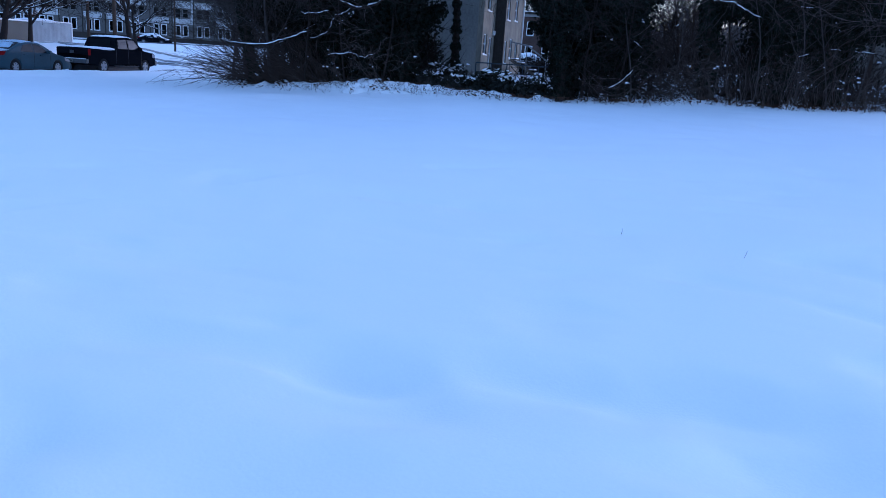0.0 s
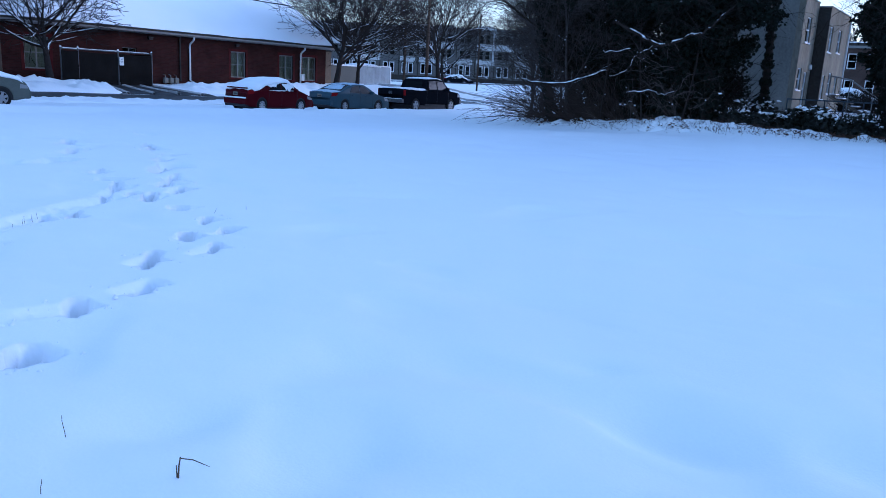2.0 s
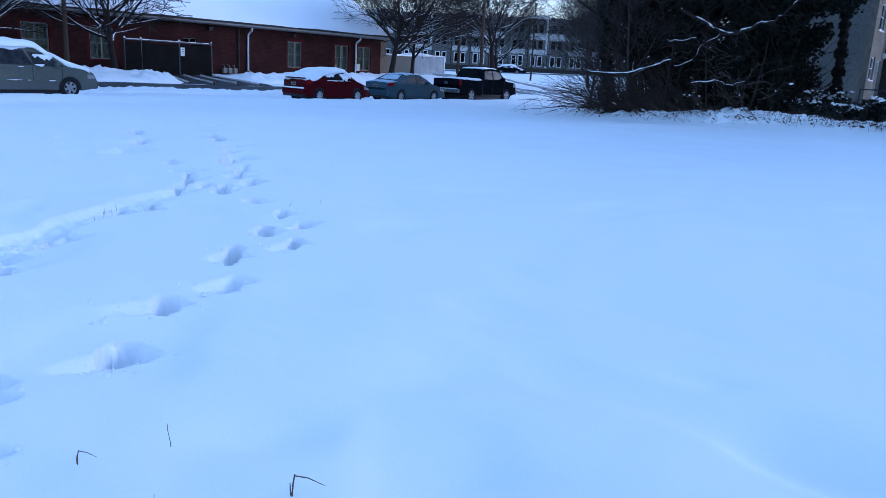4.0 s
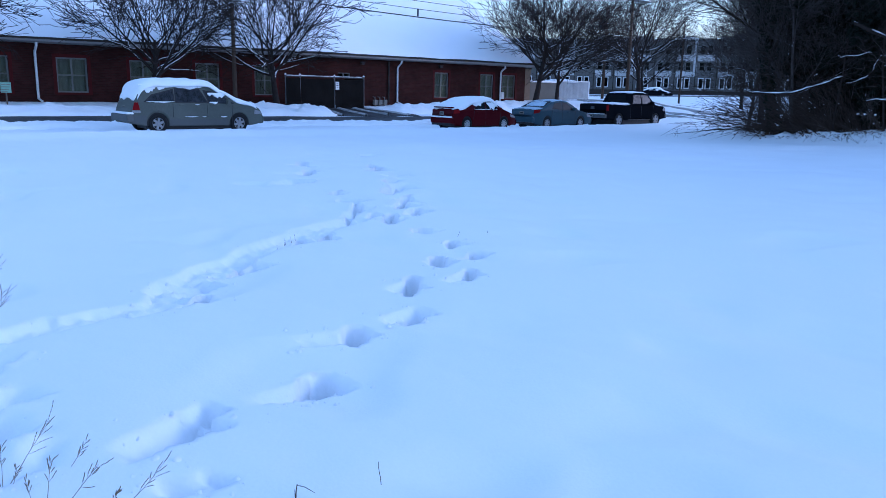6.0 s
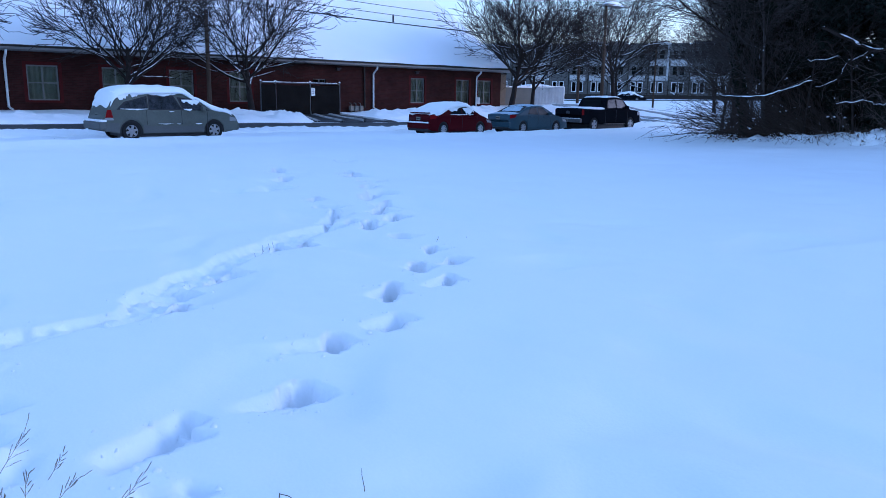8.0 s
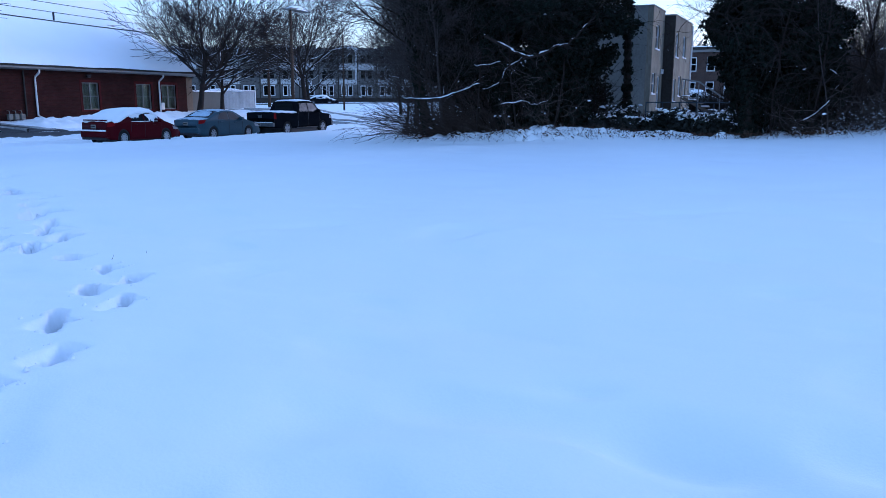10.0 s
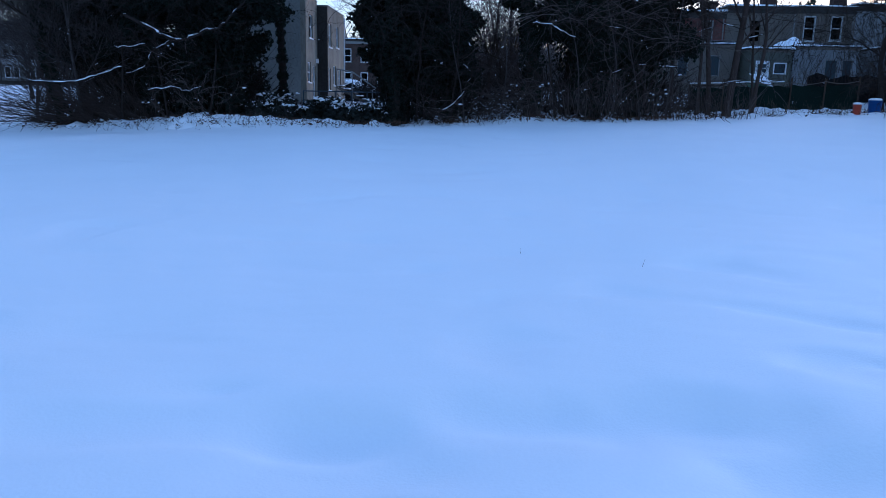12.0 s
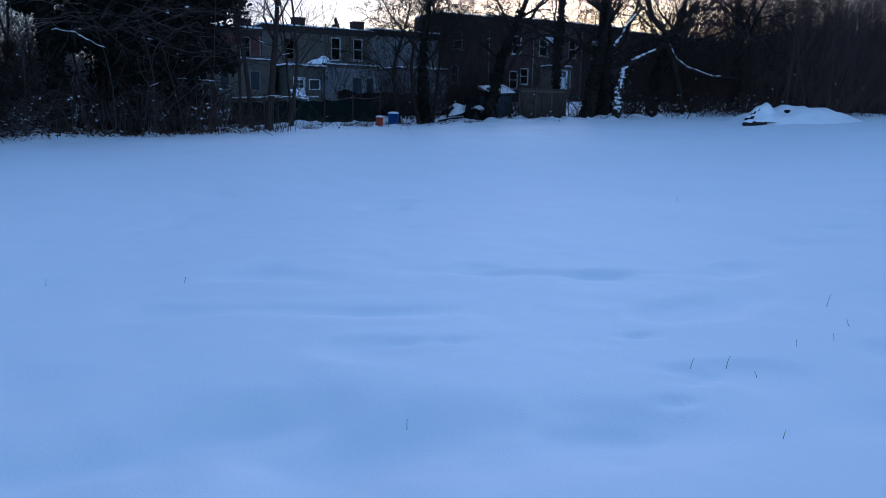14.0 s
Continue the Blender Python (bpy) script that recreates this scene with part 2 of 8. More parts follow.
def tube(points, radii, sides=6, cap=True):
    """A tapered tube along a line of points."""
    pts = [Vector(p) for p in points]
    verts, faces = [], []
    side = None
    for i, p in enumerate(pts):
        way = (pts[min(i + 1, len(pts) - 1)] - pts[max(i - 1, 0)]).normalized()
        if side is None:
            side = way.orthogonal().normalized()
        side = (side - way * side.dot(way)).normalized()
        up = way.cross(side)
        for k in range(sides):
            a = 2 * math.pi * k / sides
            verts.append(tuple(p + (side * math.cos(a) + up * math.sin(a)) * radii[i]))
    for i in range(len(pts) - 1):
        for k in range(sides):
            j = (k + 1) % sides
            faces.append((i * sides + k, i * sides + j, (i + 1) * sides + j, (i + 1) * sides + k))
    if cap:
        faces.append(tuple(range(sides))[::-1])
        faces.append(tuple((len(pts) - 1) * sides + k for k in range(sides)))
    return verts, faces


def lathe(profile, sides=20, axis="z"):
    """A turned shape from (radius, height) points."""
    verts, faces = [], []
    for r, h in profile:
        for k in range(sides):
            a = 2 * math.pi * k / sides
            c, s = r * math.cos(a), r * math.sin(a)
            verts.append((c, s, h) if axis == "z" else (h, c, s))
    for i in range(len(profile) - 1):
        for k in range(sides):
            j = (k + 1) % sides
            faces.append((i * sides + k, i * sides + j, (i + 1) * sides + j, (i + 1) * sides + k))
    faces.append(tuple(range(sides))[::-1])
    faces.append(tuple((len(profile) - 1) * sides + k for k in range(sides)))
    return verts, faces


def grid_faces(rows, cols, wrap=False):
    out = []
    for i in range(rows - 1):
        for j in range(cols if wrap else cols - 1):
            k = (j + 1) % cols
            out.append((i * cols + j, i * cols + k, (i + 1) * cols + k, (i + 1) * cols + j))
    return out


def lumps(x, y, z, s):
    return noise.noise(Vector((x * s, y * s, z * s)))


def snow_heap(size_x, size_y, height, seed, rough=0.25, cells=26):
    """A heap of snow over an ellipse, lumpy, with a thin foot that sinks into the ground."""
    verts = []
    for i in range(cells):
        for j in range(cells):
            u, v = 2 * i / (cells - 1) - 1, 2 * j / (cells - 1) - 1
            a, b = u * math.sqrt(1 - v * v / 2), v * math.sqrt(1 - u * u / 2)
            r = min(1, math.hypot(a, b))
            n = lumps(a * size_x + seed, b * size_y, seed, 1.3) + 0.5 * lumps(a * size_x, b * size_y + seed, 3.1, 3.4)
            h = height * (1 - r**2.2) ** 1.3 * (1 + rough * 1.6 * n) - 0.12 * r**3
            verts.append((a * size_x, b * size_y, h))
    return verts, [q[::-1] for q in grid_faces(cells, cells)]


# ---- lie of the land ----
def smooth01(a, b, v):
    t = min(1.0, max(0.0, (v - a) / (b - a)))
    return t * t * (3 - 2 * t)


def land(x, y):
    """Height of the snow: a lot that climbs to the north-east, a street to the west with a bank behind it."""
    r = min(1.0, max(0.0, y - 1.5) / 25.5)
    field = max(0.0, 0.65 + 0.04 * max(-16.5, min(x, 44.0))) * r
    field += 0.055 * max(0.0, min(y, 44.0) - 30.0) + 0.012 * max(0.0, min(y, 120.0) - 44.0)
    street = -0.04 + 0.045 * smooth01(18, 8, y) - 0.05 * smooth01(14, 24, y) + 0.030 * max(0.0, min(y, 110.0) - 46.0)
    if x < -29.5:
        street += (min(0.82, (-29.5 - x) * 0.078) + 0.35 * smooth01(-34, -39, x) * smooth01(24, 38, y)) * smooth01(66, 50, y)
    k = smooth01(-14.0, -26.0, x)
    z = field * (1 - k) + street * k
    bank = math.exp(-(((x + 26.1) / 0.7) ** 2)) * 0.22
    if -21 < x < 5 and 26 < y < 37:
        # low bank under the trees
        rise = (0.20 + 0.20 * math.exp(-(((x + 10.7) / 2.2) ** 2))) * smooth01(-20.0, -17.0, x) * smooth01(-4.5, -8.0, x) + 0.13 * math.exp(-(((x - 1.6) / 1.4) ** 2))
        bank += rise * smooth01(26.6, 28.4, y) * smooth01(36.0, 31.5, y)
    return z + bank


# ---- ground: one sheet of snow with trodden prints ----
# boot prints, each scooped from a shallow tail to a steep toe: tail x, y, toe x, y, width, depth
NEAR_PRINTS = [
    (-4.36, 0.80, -4.53, 1.28, 0.30, 0.25),
    (-4.57, 1.18, -4.65, 1.38, 0.20, 0.16),
    (-4.60, 1.57, -4.60, 1.91, 0.22, 0.09),
    (-4.56, 1.82, -4.58, 2.14, 0.22, 0.16),
    (-5.26, 2.18, -5.17, 2.48, 0.19, 0.07),
    (-5.16, 2.43, -5.18, 2.71, 0.20, 0.18),
    (-5.27, 2.91, -5.28, 3.30, 0.22, 0.18),
    (-5.92, 3.43, -5.91, 3.70, 0.30, 0.22),
    (-6.55, 4.32, -6.29, 4.38, 0.27, 0.20),
    (-5.82, 3.95, -5.85, 4.31, 0.22, 0.15),
    (-6.34, 4.56, -6.50, 4.99, 0.20, 0.14),
    (-7.15, 5.03, -6.89, 5.02, 0.20, 0.16),
    (-3.92, 0.83, -4.01, 0.93, 0.20, 0.10),
    (-3.90, 0.97, -3.96, 1.09, 0.16, 0.07),
]
FAR_PRINTS = [
    (-7.94, 5.17, -7.65, 5.28, 0.20, 0.13),
    (-8.67, 5.29, -8.50, 5.39, 0.30, 0.20),
    (-8.79, 5.76, -9.02, 6.14, 0.22, 0.17),
    (-9.64, 6.13, -9.31, 6.15, 0.30, 0.20),
    (-10.25, 6.70, -9.71, 6.51, 0.26, 0.18),
    (-10.89, 6.83, -10.72, 6.93, 0.34, 0.22),
    (-11.60, 7.62, -11.07, 7.38, 0.34, 0.20),
    (-12.20, 7.77, -12.02, 7.84, 0.36, 0.16),
    (-13.09, 8.51, -12.60, 8.34, 0.36, 0.18),
    (-14.45, 9.07, -13.80, 8.82, 0.36, 0.16),
    (-15.13, 9.24, -14.83, 9.24, 0.36, 0.16),
    (-17.58, 10.88, -17.16, 10.80, 0.40, 0.14),
]
SIDE_PRINTS = [
    (-11.28, 6.04, -11.02, 6.14, 0.24, 0.14),
    (-14.52, 7.37, -14.24, 7.43, 0.34, 0.20),
    (-16.11, 8.07, -15.72, 8.08, 0.36, 0.20),
    (-12.77, 5.96, -13.16, 6.67, 0.45, 0.09),
    (-15.37, 8.04, -15.01, 8.03, 0.34, 0.14),
    (-9.44, 5.19, -9.77, 5.69, 0.26, 0.10),
    (-10.29, 5.75, -10.46, 6.02, 0.34, 0.15),
    (-9.01, 5.24, -9.06, 5.47, 0.18, 0.09),
]
FURROW = [
    (-8.73, 4.01, -9.03, 5.07, 0.34, 0.10),
    (-8.16, 3.13, -8.46, 4.04, 0.36, 0.10),
    (-7.55, 2.41, -8.00, 3.21, 0.34, 0.10),
    (-6.97, 1.83, -7.20, 2.41, 0.32, 0.14),
    (-8.09, 3.60, -8.28, 4.29, 0.24, 0.17),
    (-8.31, 3.82, -8.31, 3.96, 0.22, 0.16),
    (-7.32, 2.51, -7.57, 3.08, 0.24, 0.16),
    (-6.51, 1.47, -6.60, 2.14, 0.24, 0.11),
    (-6.60, 0.60, -6.72, 1.07, 0.20, 0.07),
    (-6.66, 0.94, -6.64, 1.45, 0.17, 0.08),
    (-6.46, 0.48, -6.48, 0.59, 0.20, 0.10),
]
HOLLOWS = [
    (-4.99, 0.28, -5.09, 0.50, 0.30, 0.10),
    (-5.38, 0.40, -5.46, 0.62, 0.30, 0.10),
    (-4.46, 0.22, -4.64, 0.40, 0.30, 0.10),
    (-4.64, 0.40, -4.58, 0.55, 0.30, 0.07),
    (-5.87, 0.40, -6.13, 0.55, 0.30, 0.09),
]


# deep boot holes: near end x, y, far end x, y, width, depth
NEAR_HOLES = [
    (-5.68, 3.44, -6.18, 3.84, 0.16, 0.28),
    (-6.26, 4.20, -6.63, 4.50, 0.22, 0.26),
    (-5.12, 3.00, -5.30, 3.25, 0.16, 0.26),
    (-5.04, 2.50, -5.30, 2.66, 0.18, 0.26),
    (-5.73, 4.11, -5.99, 4.35, 0.13, 0.22),
    (-6.30, 4.63, -6.58, 4.92, 0.15, 0.22),
    (-6.87, 4.88, -7.16, 5.11, 0.16, 0.22),
    (-7.69, 5.11, -7.94, 5.29, 0.28, 0.20),
    (-4.50, 1.90, -4.74, 2.08, 0.18, 0.26),
    (-4.52, 1.79, -4.75, 1.98, 0.11, 0.18),
]
FAR_HOLES = [
    (-8.41, 5.19, -9.02, 5.62, 0.23, 0.16),
    (-8.70, 5.77, -9.16, 6.16, 0.15, 0.15),
    (-9.28, 5.98, -9.77, 6.36, 0.24, 0.16),
    (-9.87, 6.50, -10.35, 6.86, 0.17, 0.15),
    (-10.60, 6.71, -11.27, 7.19, 0.24, 0.17),
    (-10.88, 7.14, -11.54, 7.62, 0.15, 0.15),
    (-11.77, 7.55, -12.26, 7.90, 0.24, 0.15),
    (-12.38, 8.06, -13.01, 8.52, 0.19, 0.15),
    (-14.09, 8.88, -14.72, 9.32, 0.24, 0.15),
    (-14.68, 9.13, -15.37, 9.59, 0.23, 0.14),
    (-9.45, 5.40, -10.13, 5.80, 0.20, 0.10),
    (-8.93, 5.28, -9.22, 5.48, 0.16, 0.07),
    (-14.00, 7.20, -14.98, 7.75, 0.25, 0.16),
    (-15.71, 7.99, -16.67, 8.52, 0.28, 0.15),
    (-10.97, 6.00, -11.30, 6.20, 0.27, 0.12),
]
FURROW_HOLES = [
    (-8.22, 3.84, -8.55, 4.03, 0.13, 0.22),
    (-8.06, 3.96, -8.43, 4.33, 0.13, 0.20),
    (-6.91, 2.17, -7.16, 2.34, 0.14, 0.22),
    (-7.34, 2.59, -7.59, 2.87, 0.12, 0.20),
    (-6.52, 1.99, -6.75, 2.17, 0.17, 0.18),
    (-9.07, 4.99, -9.53, 5.37, 0.14, 0.13),
]


# soft wind-scoured dips: centre x, y, reach along and across, turn in degrees, depth
DIPS = [
    (-3.26, 2.03, 0.43, 0.22, 60, 0.084), (-2.35, 2.36, 0.45, 0.22, 40, 0.075), (-1.40, 3.62, 0.53, 0.24, 5, 0.084), (-1.02, 3.24, 0.56, 0.23, 15, 0.093),
    (0.62, 3.97, 0.50, 0.22, -10, 0.084), (-1.94, 4.02, 0.20, 0.11, 10, 0.047), (-0.40, 3.85, 0.69, 0.22, 5, 0.065), (1.18, 3.50, 0.94, 0.41, -30, 0.103),
    (2.57, 2.85, 0.56, 0.30, -30, 0.075), (4.40, 5.95, 1.30, 0.11, -28, 0.032), (-4.65, 3.40, 0.50, 0.30, 40, 0.047), (-3.12, 2.90, 0.50, 0.27, 45, 0.056),
    (0.94, 3.27, 0.56, 0.34, 0, 0.084), (-2.92, 3.36, 0.62, 0.27, 30, 0.056), (2.08, 5.55, 0.69, 0.16, -25, 0.056), (-1.20, 3.55, 0.44, 0.20, 0, 0.065),
    (-0.14, 3.83, 0.62, 0.27, -5, 0.075), (-1.39, 2.35, 0.56, 0.27, 20, 0.075), (-2.60, 7.97, 1.00, 0.27, 0, 0.047), (-3.15, 4.93, 0.62, 0.34, 20, 0.047),
    (2.00, 4.67, 0.13, 0.07, -25, 0.035), (2.32, 4.54, 0.13, 0.07, -25, 0.035), (3.65, 4.04, 0.13, 0.07, -25, 0.035), (3.41, 3.40, 0.13, 0.07, -25, 0.035), (3.34, 3.20, 0.13, 0.07, -25, 0.035), (2.97, 3.02, 0.13, 0.07, -25, 0.035), (3.48, 3.26, 0.13, 0.07, -25, 0.035),
]


def dip(x, y):
    d = 0.0
    for cx, cy, along, across, turn, deep in DIPS:
        if abs(x - cx) < 2.6 and abs(y - cy) < 2.6:
            c, s = math.cos(radians(turn)), math.sin(radians(turn))
            u, v = ((x - cx) * c + (y - cy) * s) / along, ((y - cy) * c - (x - cx) * s) / across
            d += deep * math.exp(-(u * u + v * v) * (1 + 0.4 * noise.noise(Vector((x * 3, y * 3, cx)))))
    return d


# dragged trough between the prints: points x, y
TROUGH = [(-6.46, 0.40), (-6.55, 0.75), (-6.67, 1.31), (-6.62, 1.75), (-7.00, 1.95), (-7.61, 2.60), (-8.06, 3.25), (-8.47, 4.00), (-9.02, 5.05)]


def trough(x, y):
    """Depth of the dragged furrow, scuffed along its floor."""
    if not (-9.5 < x < -6.0 and 0.0 < y < 5.6):
        return 0.0
    best = 9.0
    for (ax, ay), (bx, by) in zip(TROUGH, TROUGH[1:]):
        ex, ey = bx - ax, by - ay
        q = min(1.0, max(0.0, ((x - ax) * ex + (y - ay) * ey) / (ex * ex + ey * ey)))
        best = min(best, math.hypot(x - ax - ex * q, y - ay - ey * q))
    scuff = noise.noise(Vector((x * 6, y * 6, 2.0))) + 0.8 * noise.noise(Vector((x * 14, y * 14, 5.0)))
    wide = 0.13 + 0.05 * noise.noise(Vector((x * 2.2, y * 2.2, 8.0))) + (0.05 if y > 1.8 else 0.0)
    return (0.07 + 0.045 * scuff) * (1 - smooth01(wide * 0.75, wide * 1.3, best))


def scoop(d, x, y, crumb, tail_x, tail_y, toe_x, toe_y, wide, deep, steep=True):
    ex, ey = toe_x - tail_x, toe_y - tail_y
    long = math.hypot(ex, ey)
    u = ((x - tail_x) * ex + (y - tail_y) * ey) / long
    v = ((x - tail_x) * ey - (y - tail_y) * ex) / long
    if not (-0.35 < u < long + 0.4 and abs(v) < wide * 1.3):
        return d
    s = min(1.0, max(0.0, u / long))
    east = v > 0
    v = abs(v) / (wide * (0.38 + 0.16 * s)) * (1 + 0.22 * crumb)
    over = u - long + 0.025 * crumb
    under = -u
    k = 1 - (smooth01(0.82, 1.06, v) if east else smooth01(0.25, 1.25, v))
    k *= (1 - smooth01(-0.03, 0.02, over)) if steep else (1 - smooth01(-0.12, 0.10, over))
    k *= 1 - smooth01(-0.10, 0.06, under)
    h = deep * (0.28 + 0.72 * s**1.2) * (1 + 0.75 * crumb * (1 - 0.5 * s))
    d = max(d, 1.15 * k * h)
    # crumbs thrown up along the sides
    if d < 0.01 and 0.9 < v < 1.9 and under < 0.05 and over < 0.08:
        d -= 0.016 * math.exp(-(((v - 1.3) / 0.25) ** 2)) * (1 + 1.4 * crumb)
    return d


def trodden(x, y):
    """How deep the snow is pressed down at a place (crumbs count as raised)."""
    d = 0.0
    crumb = noise.noise(Vector((x * 8, y * 8, 4.0))) + 0.7 * noise.noise(Vector((x * 21, y * 21, 1.0)))
    for rows, steep in ((HOLLOWS, False), (FURROW, True), (NEAR_PRINTS, True), (SIDE_PRINTS, True), (FAR_PRINTS, True)):
        for row in rows:
            if abs(x - row[0]) < 1.3 and abs(y - row[1]) < 1.5:
                far = 1.45 if rows in (FAR_PRINTS, SIDE_PRINTS) else 1.0
                d = scoop(d, x, y, crumb, *row[:4], row[4] * far, row[5] * far, steep)
    for rows in (NEAR_HOLES, FAR_HOLES, FURROW_HOLES):
        for ax, ay, bx, by, wide, deep in rows:
            if abs(x - ax) > 1.2 or abs(y - ay) > 1.2:
                continue
            long = math.hypot(bx - ax, by - ay)
            cx, cy = x - (ax + bx) / 2, y - (ay + by) / 2
            u = (cx * (bx - ax) + cy * (by - ay)) / long / (long * 0.5 + 0.03)
            v = (cx * (by - ay) - cy * (bx - ax)) / long / (wide * 0.36 + 0.012)
            r = (abs(u) ** 2.6 + abs(v) ** 2.2) ** 0.42 * (1 + 0.22 * crumb)
            d = max(d, 1.15 * deep * (1 - smooth01(0.74 if rows is not FAR_HOLES else 0.6, 1.04, r)) * (1 + 0.15 * u) * (1.7 if rows is FAR_HOLES else 1.0))
            if 1.0 < r < 1.7 and d < 0.02:
                d -= 0.014 * math.exp(-(((r - 1.25) / 0.18) ** 2)) * (1 + 1.2 * crumb)
    d = max(d, trough(x, y)) if d > -0.005 else d + trough(x, y)
    # rough trampled patch by the grass
    k = smooth01(1.0, 0.45, math.hypot((x + 5.1) / 0.95, (y - 0.15) / 0.65))
    if k > 0:
        d += k * (0.09 * noise.noise(Vector((x * 2.6, y * 3.4, 7.0))) + 0.05 * noise.noise(Vector((x * 6, y * 6, 3.0))))
    return d


def stops(*runs):
    out = []
    for a, b, step in runs:
        n = max(1, round((b - a) / step))
        out += [a + (b - a) * k / n for k in range(n)]
    return out + [runs[-1][1]]


def build_ground():
    xs = stops((-900, -120, 60), (-120, -46, 6), (-46, -34, 0.5), (-34, -24, 0.3), (-24, -18.0, 0.4), (-18.0, -10.6, 0.06), (-10.6, -3.6, 0.026), (-3.6, -3.0, 0.05), (-3.0, 6, 0.07), (6, 12, 0.2), (12, 40, 0.25), (40, 50, 0.8), (50, 120, 8), (120, 900, 60))
    ys = stops((-900, -60, 60), (-60, -4, 4), (-4, -0.6, 0.3), (-0.6, 6.8, 0.026), (6.8, 11.2, 0.06), (11.2, 26.4, 0.3), (26.4, 32.4, 0.12), (32.4, 40, 1.5), (40, 78, 0.6), (78, 130, 3), (130, 900, 70))
    verts = []
    for y in ys:
        for x in xs:
            z = land(x, y)
            if -60 < x < 60 and -8 < y < 60:
                # wind ripples and soft hollows
                z += 0.05 * noise.noise(Vector((x * 0.40 + y * 0.15, y * 0.45, 1.7)))
                z -= 0.05 * smooth01(0.12, 0.60, noise.noise(Vector((x * 0.95 + 3.0, y * 1.25, 9.2))))
                z += 0.012 * noise.noise(Vector((x * 2.1, y * 2.6, 5.2))) + 0.003 * noise.noise(Vector((x * 7.0, y * 8.0, 2.2)))
            if -17 < x < 40 and 26.4 < y < 32.4:
                # broken snow over brushwood along the trees
                k = smooth01(26.9, 28.6, y + 0.6 * noise.noise(Vector((x * 0.8, 0, 3.0))))
                z += k * (1.6 + 1.0 * smooth01(16, 20, x)) * (0.10 * max(0.0, 0.3 + noise.noise(Vector((x * 1.1, y * 1.4, 3.3)))) + 0.09 * noise.noise(Vector((x * 2.8, y * 3.1, 8.1))))
            if -60 < x < -22 and 40 < y < 78:
                k = smooth01(40, 44, y) * smooth01(78, 70, y)
                z += k * (0.16 * noise.noise(Vector((x * 0.5, y * 0.35, 6.0))) + 0.10 * noise.noise(Vector((x * 1.5, y * 0.9, 2.0))))
            if -24 > x > -29.8 and -10 < y < 60:
                z += 0.03 * noise.noise(Vector((x * 2.5, y * 1.2, 5.0)))
            if -18.0 < x < -3.0 and -0.6 < y < 11.2:
                z -= trodden(x, y)
            if -6 < x < 8 and 0 < y < 10:
                z -= dip(x, y)
            verts.append((x, y, z))
    ob = mesh_object("ground", verts, grid_faces(len(ys), len(xs)), SNOW, True)
    tagged(ob, "smooth bluish snow cover with a few trodden prints", "ground", kind="structure")


build_ground()


def build_crumbs():
    """Clods of snow kicked out beside the boot prints."""
    rng = random.Random(31)
    v, f = [], []
    for rows, per in ((NEAR_PRINTS, 16), (FURROW, 22), (HOLLOWS, 14), (SIDE_PRINTS, 8), (FAR_PRINTS, 7)):
        for tail_x, tail_y, toe_x, toe_y, wide, deep in rows:
            for _ in range(per):
                q = rng.uniform(-0.2, 1.25)
                a = rng.choice((-1, 1)) * wide * rng.uniform(0.35, 1.1)
                long = math.hypot(toe_x - tail_x, toe_y - tail_y)
                x = tail_x + (toe_x - tail_x) * q + (toe_y - tail_y) / long * a
                y = tail_y + (toe_y - tail_y) * q - (toe_x - tail_x) / long * a
                s = 0.006 + 0.020 * rng.random() ** 2.5
                z = land(x, y) - trodden(x, y) + 0.012 * noise.noise(Vector((x * 2.1, y * 2.6, 5.2))) + 0.05 * noise.noise(Vector((x * 0.40 + y * 0.15, y * 0.45, 1.7))) - 0.05 * smooth01(0.12, 0.60, noise.noise(Vector((x * 0.95 + 3.0, y * 1.25, 9.2))))
                k = len(v)
                for t in range(6):
                    r = s * rng.uniform(0.7, 1.3)
                    v.append((x + r * math.cos(t * 1.047), y + r * math.sin(t * 1.047), z - 0.004))
                v.append((x + rng.gauss(0, s * 0.2), y + rng.gauss(0, s * 0.2), z + s * rng.uniform(0.6, 1.1)))
                f += [(k + t, k + (t + 1) % 6, k + 6) for t in range(6)]
    ob = mesh_object("snow_crumbs", v, f, SNOW, True)
    tagged(ob, "small clods of snow kicked out beside boot prints", "snow", kind="stuff")


build_crumbs()


def strip(name, x0, x1, y0, y1, lift, mat, label, nx=10, ny=60, edge=0.35, seed=0.0):
    """A patch that follows the land with ragged sides."""
    verts = []
    for j in range(ny):
        y = y0 + (y1 - y0) * j / (ny - 1)
        for i in range(nx):
            u = i / (nx - 1)
            x = x0 + (x1 - x0) * u
            x += edge * lumps(0, y, seed + (1 if u > 0.5 else 0), 0.55) * abs(2 * u - 1)
            end = 0.0 if 0 < i < nx - 1 and 0 < j < ny - 1 else -0.12
            verts.append((x, y, land(x, y) + lift + end))
    ob = mesh_object(name, verts, grid_faces(ny, nx), mat, True)
    return tagged(ob, label, name, kind="structure")


strip("road", -34.1, -31.6, -40, 33.0, 0.045, ASPHALT, "strip of bare wet asphalt along a snowy street", 8, 120, 0.3, 2.0)


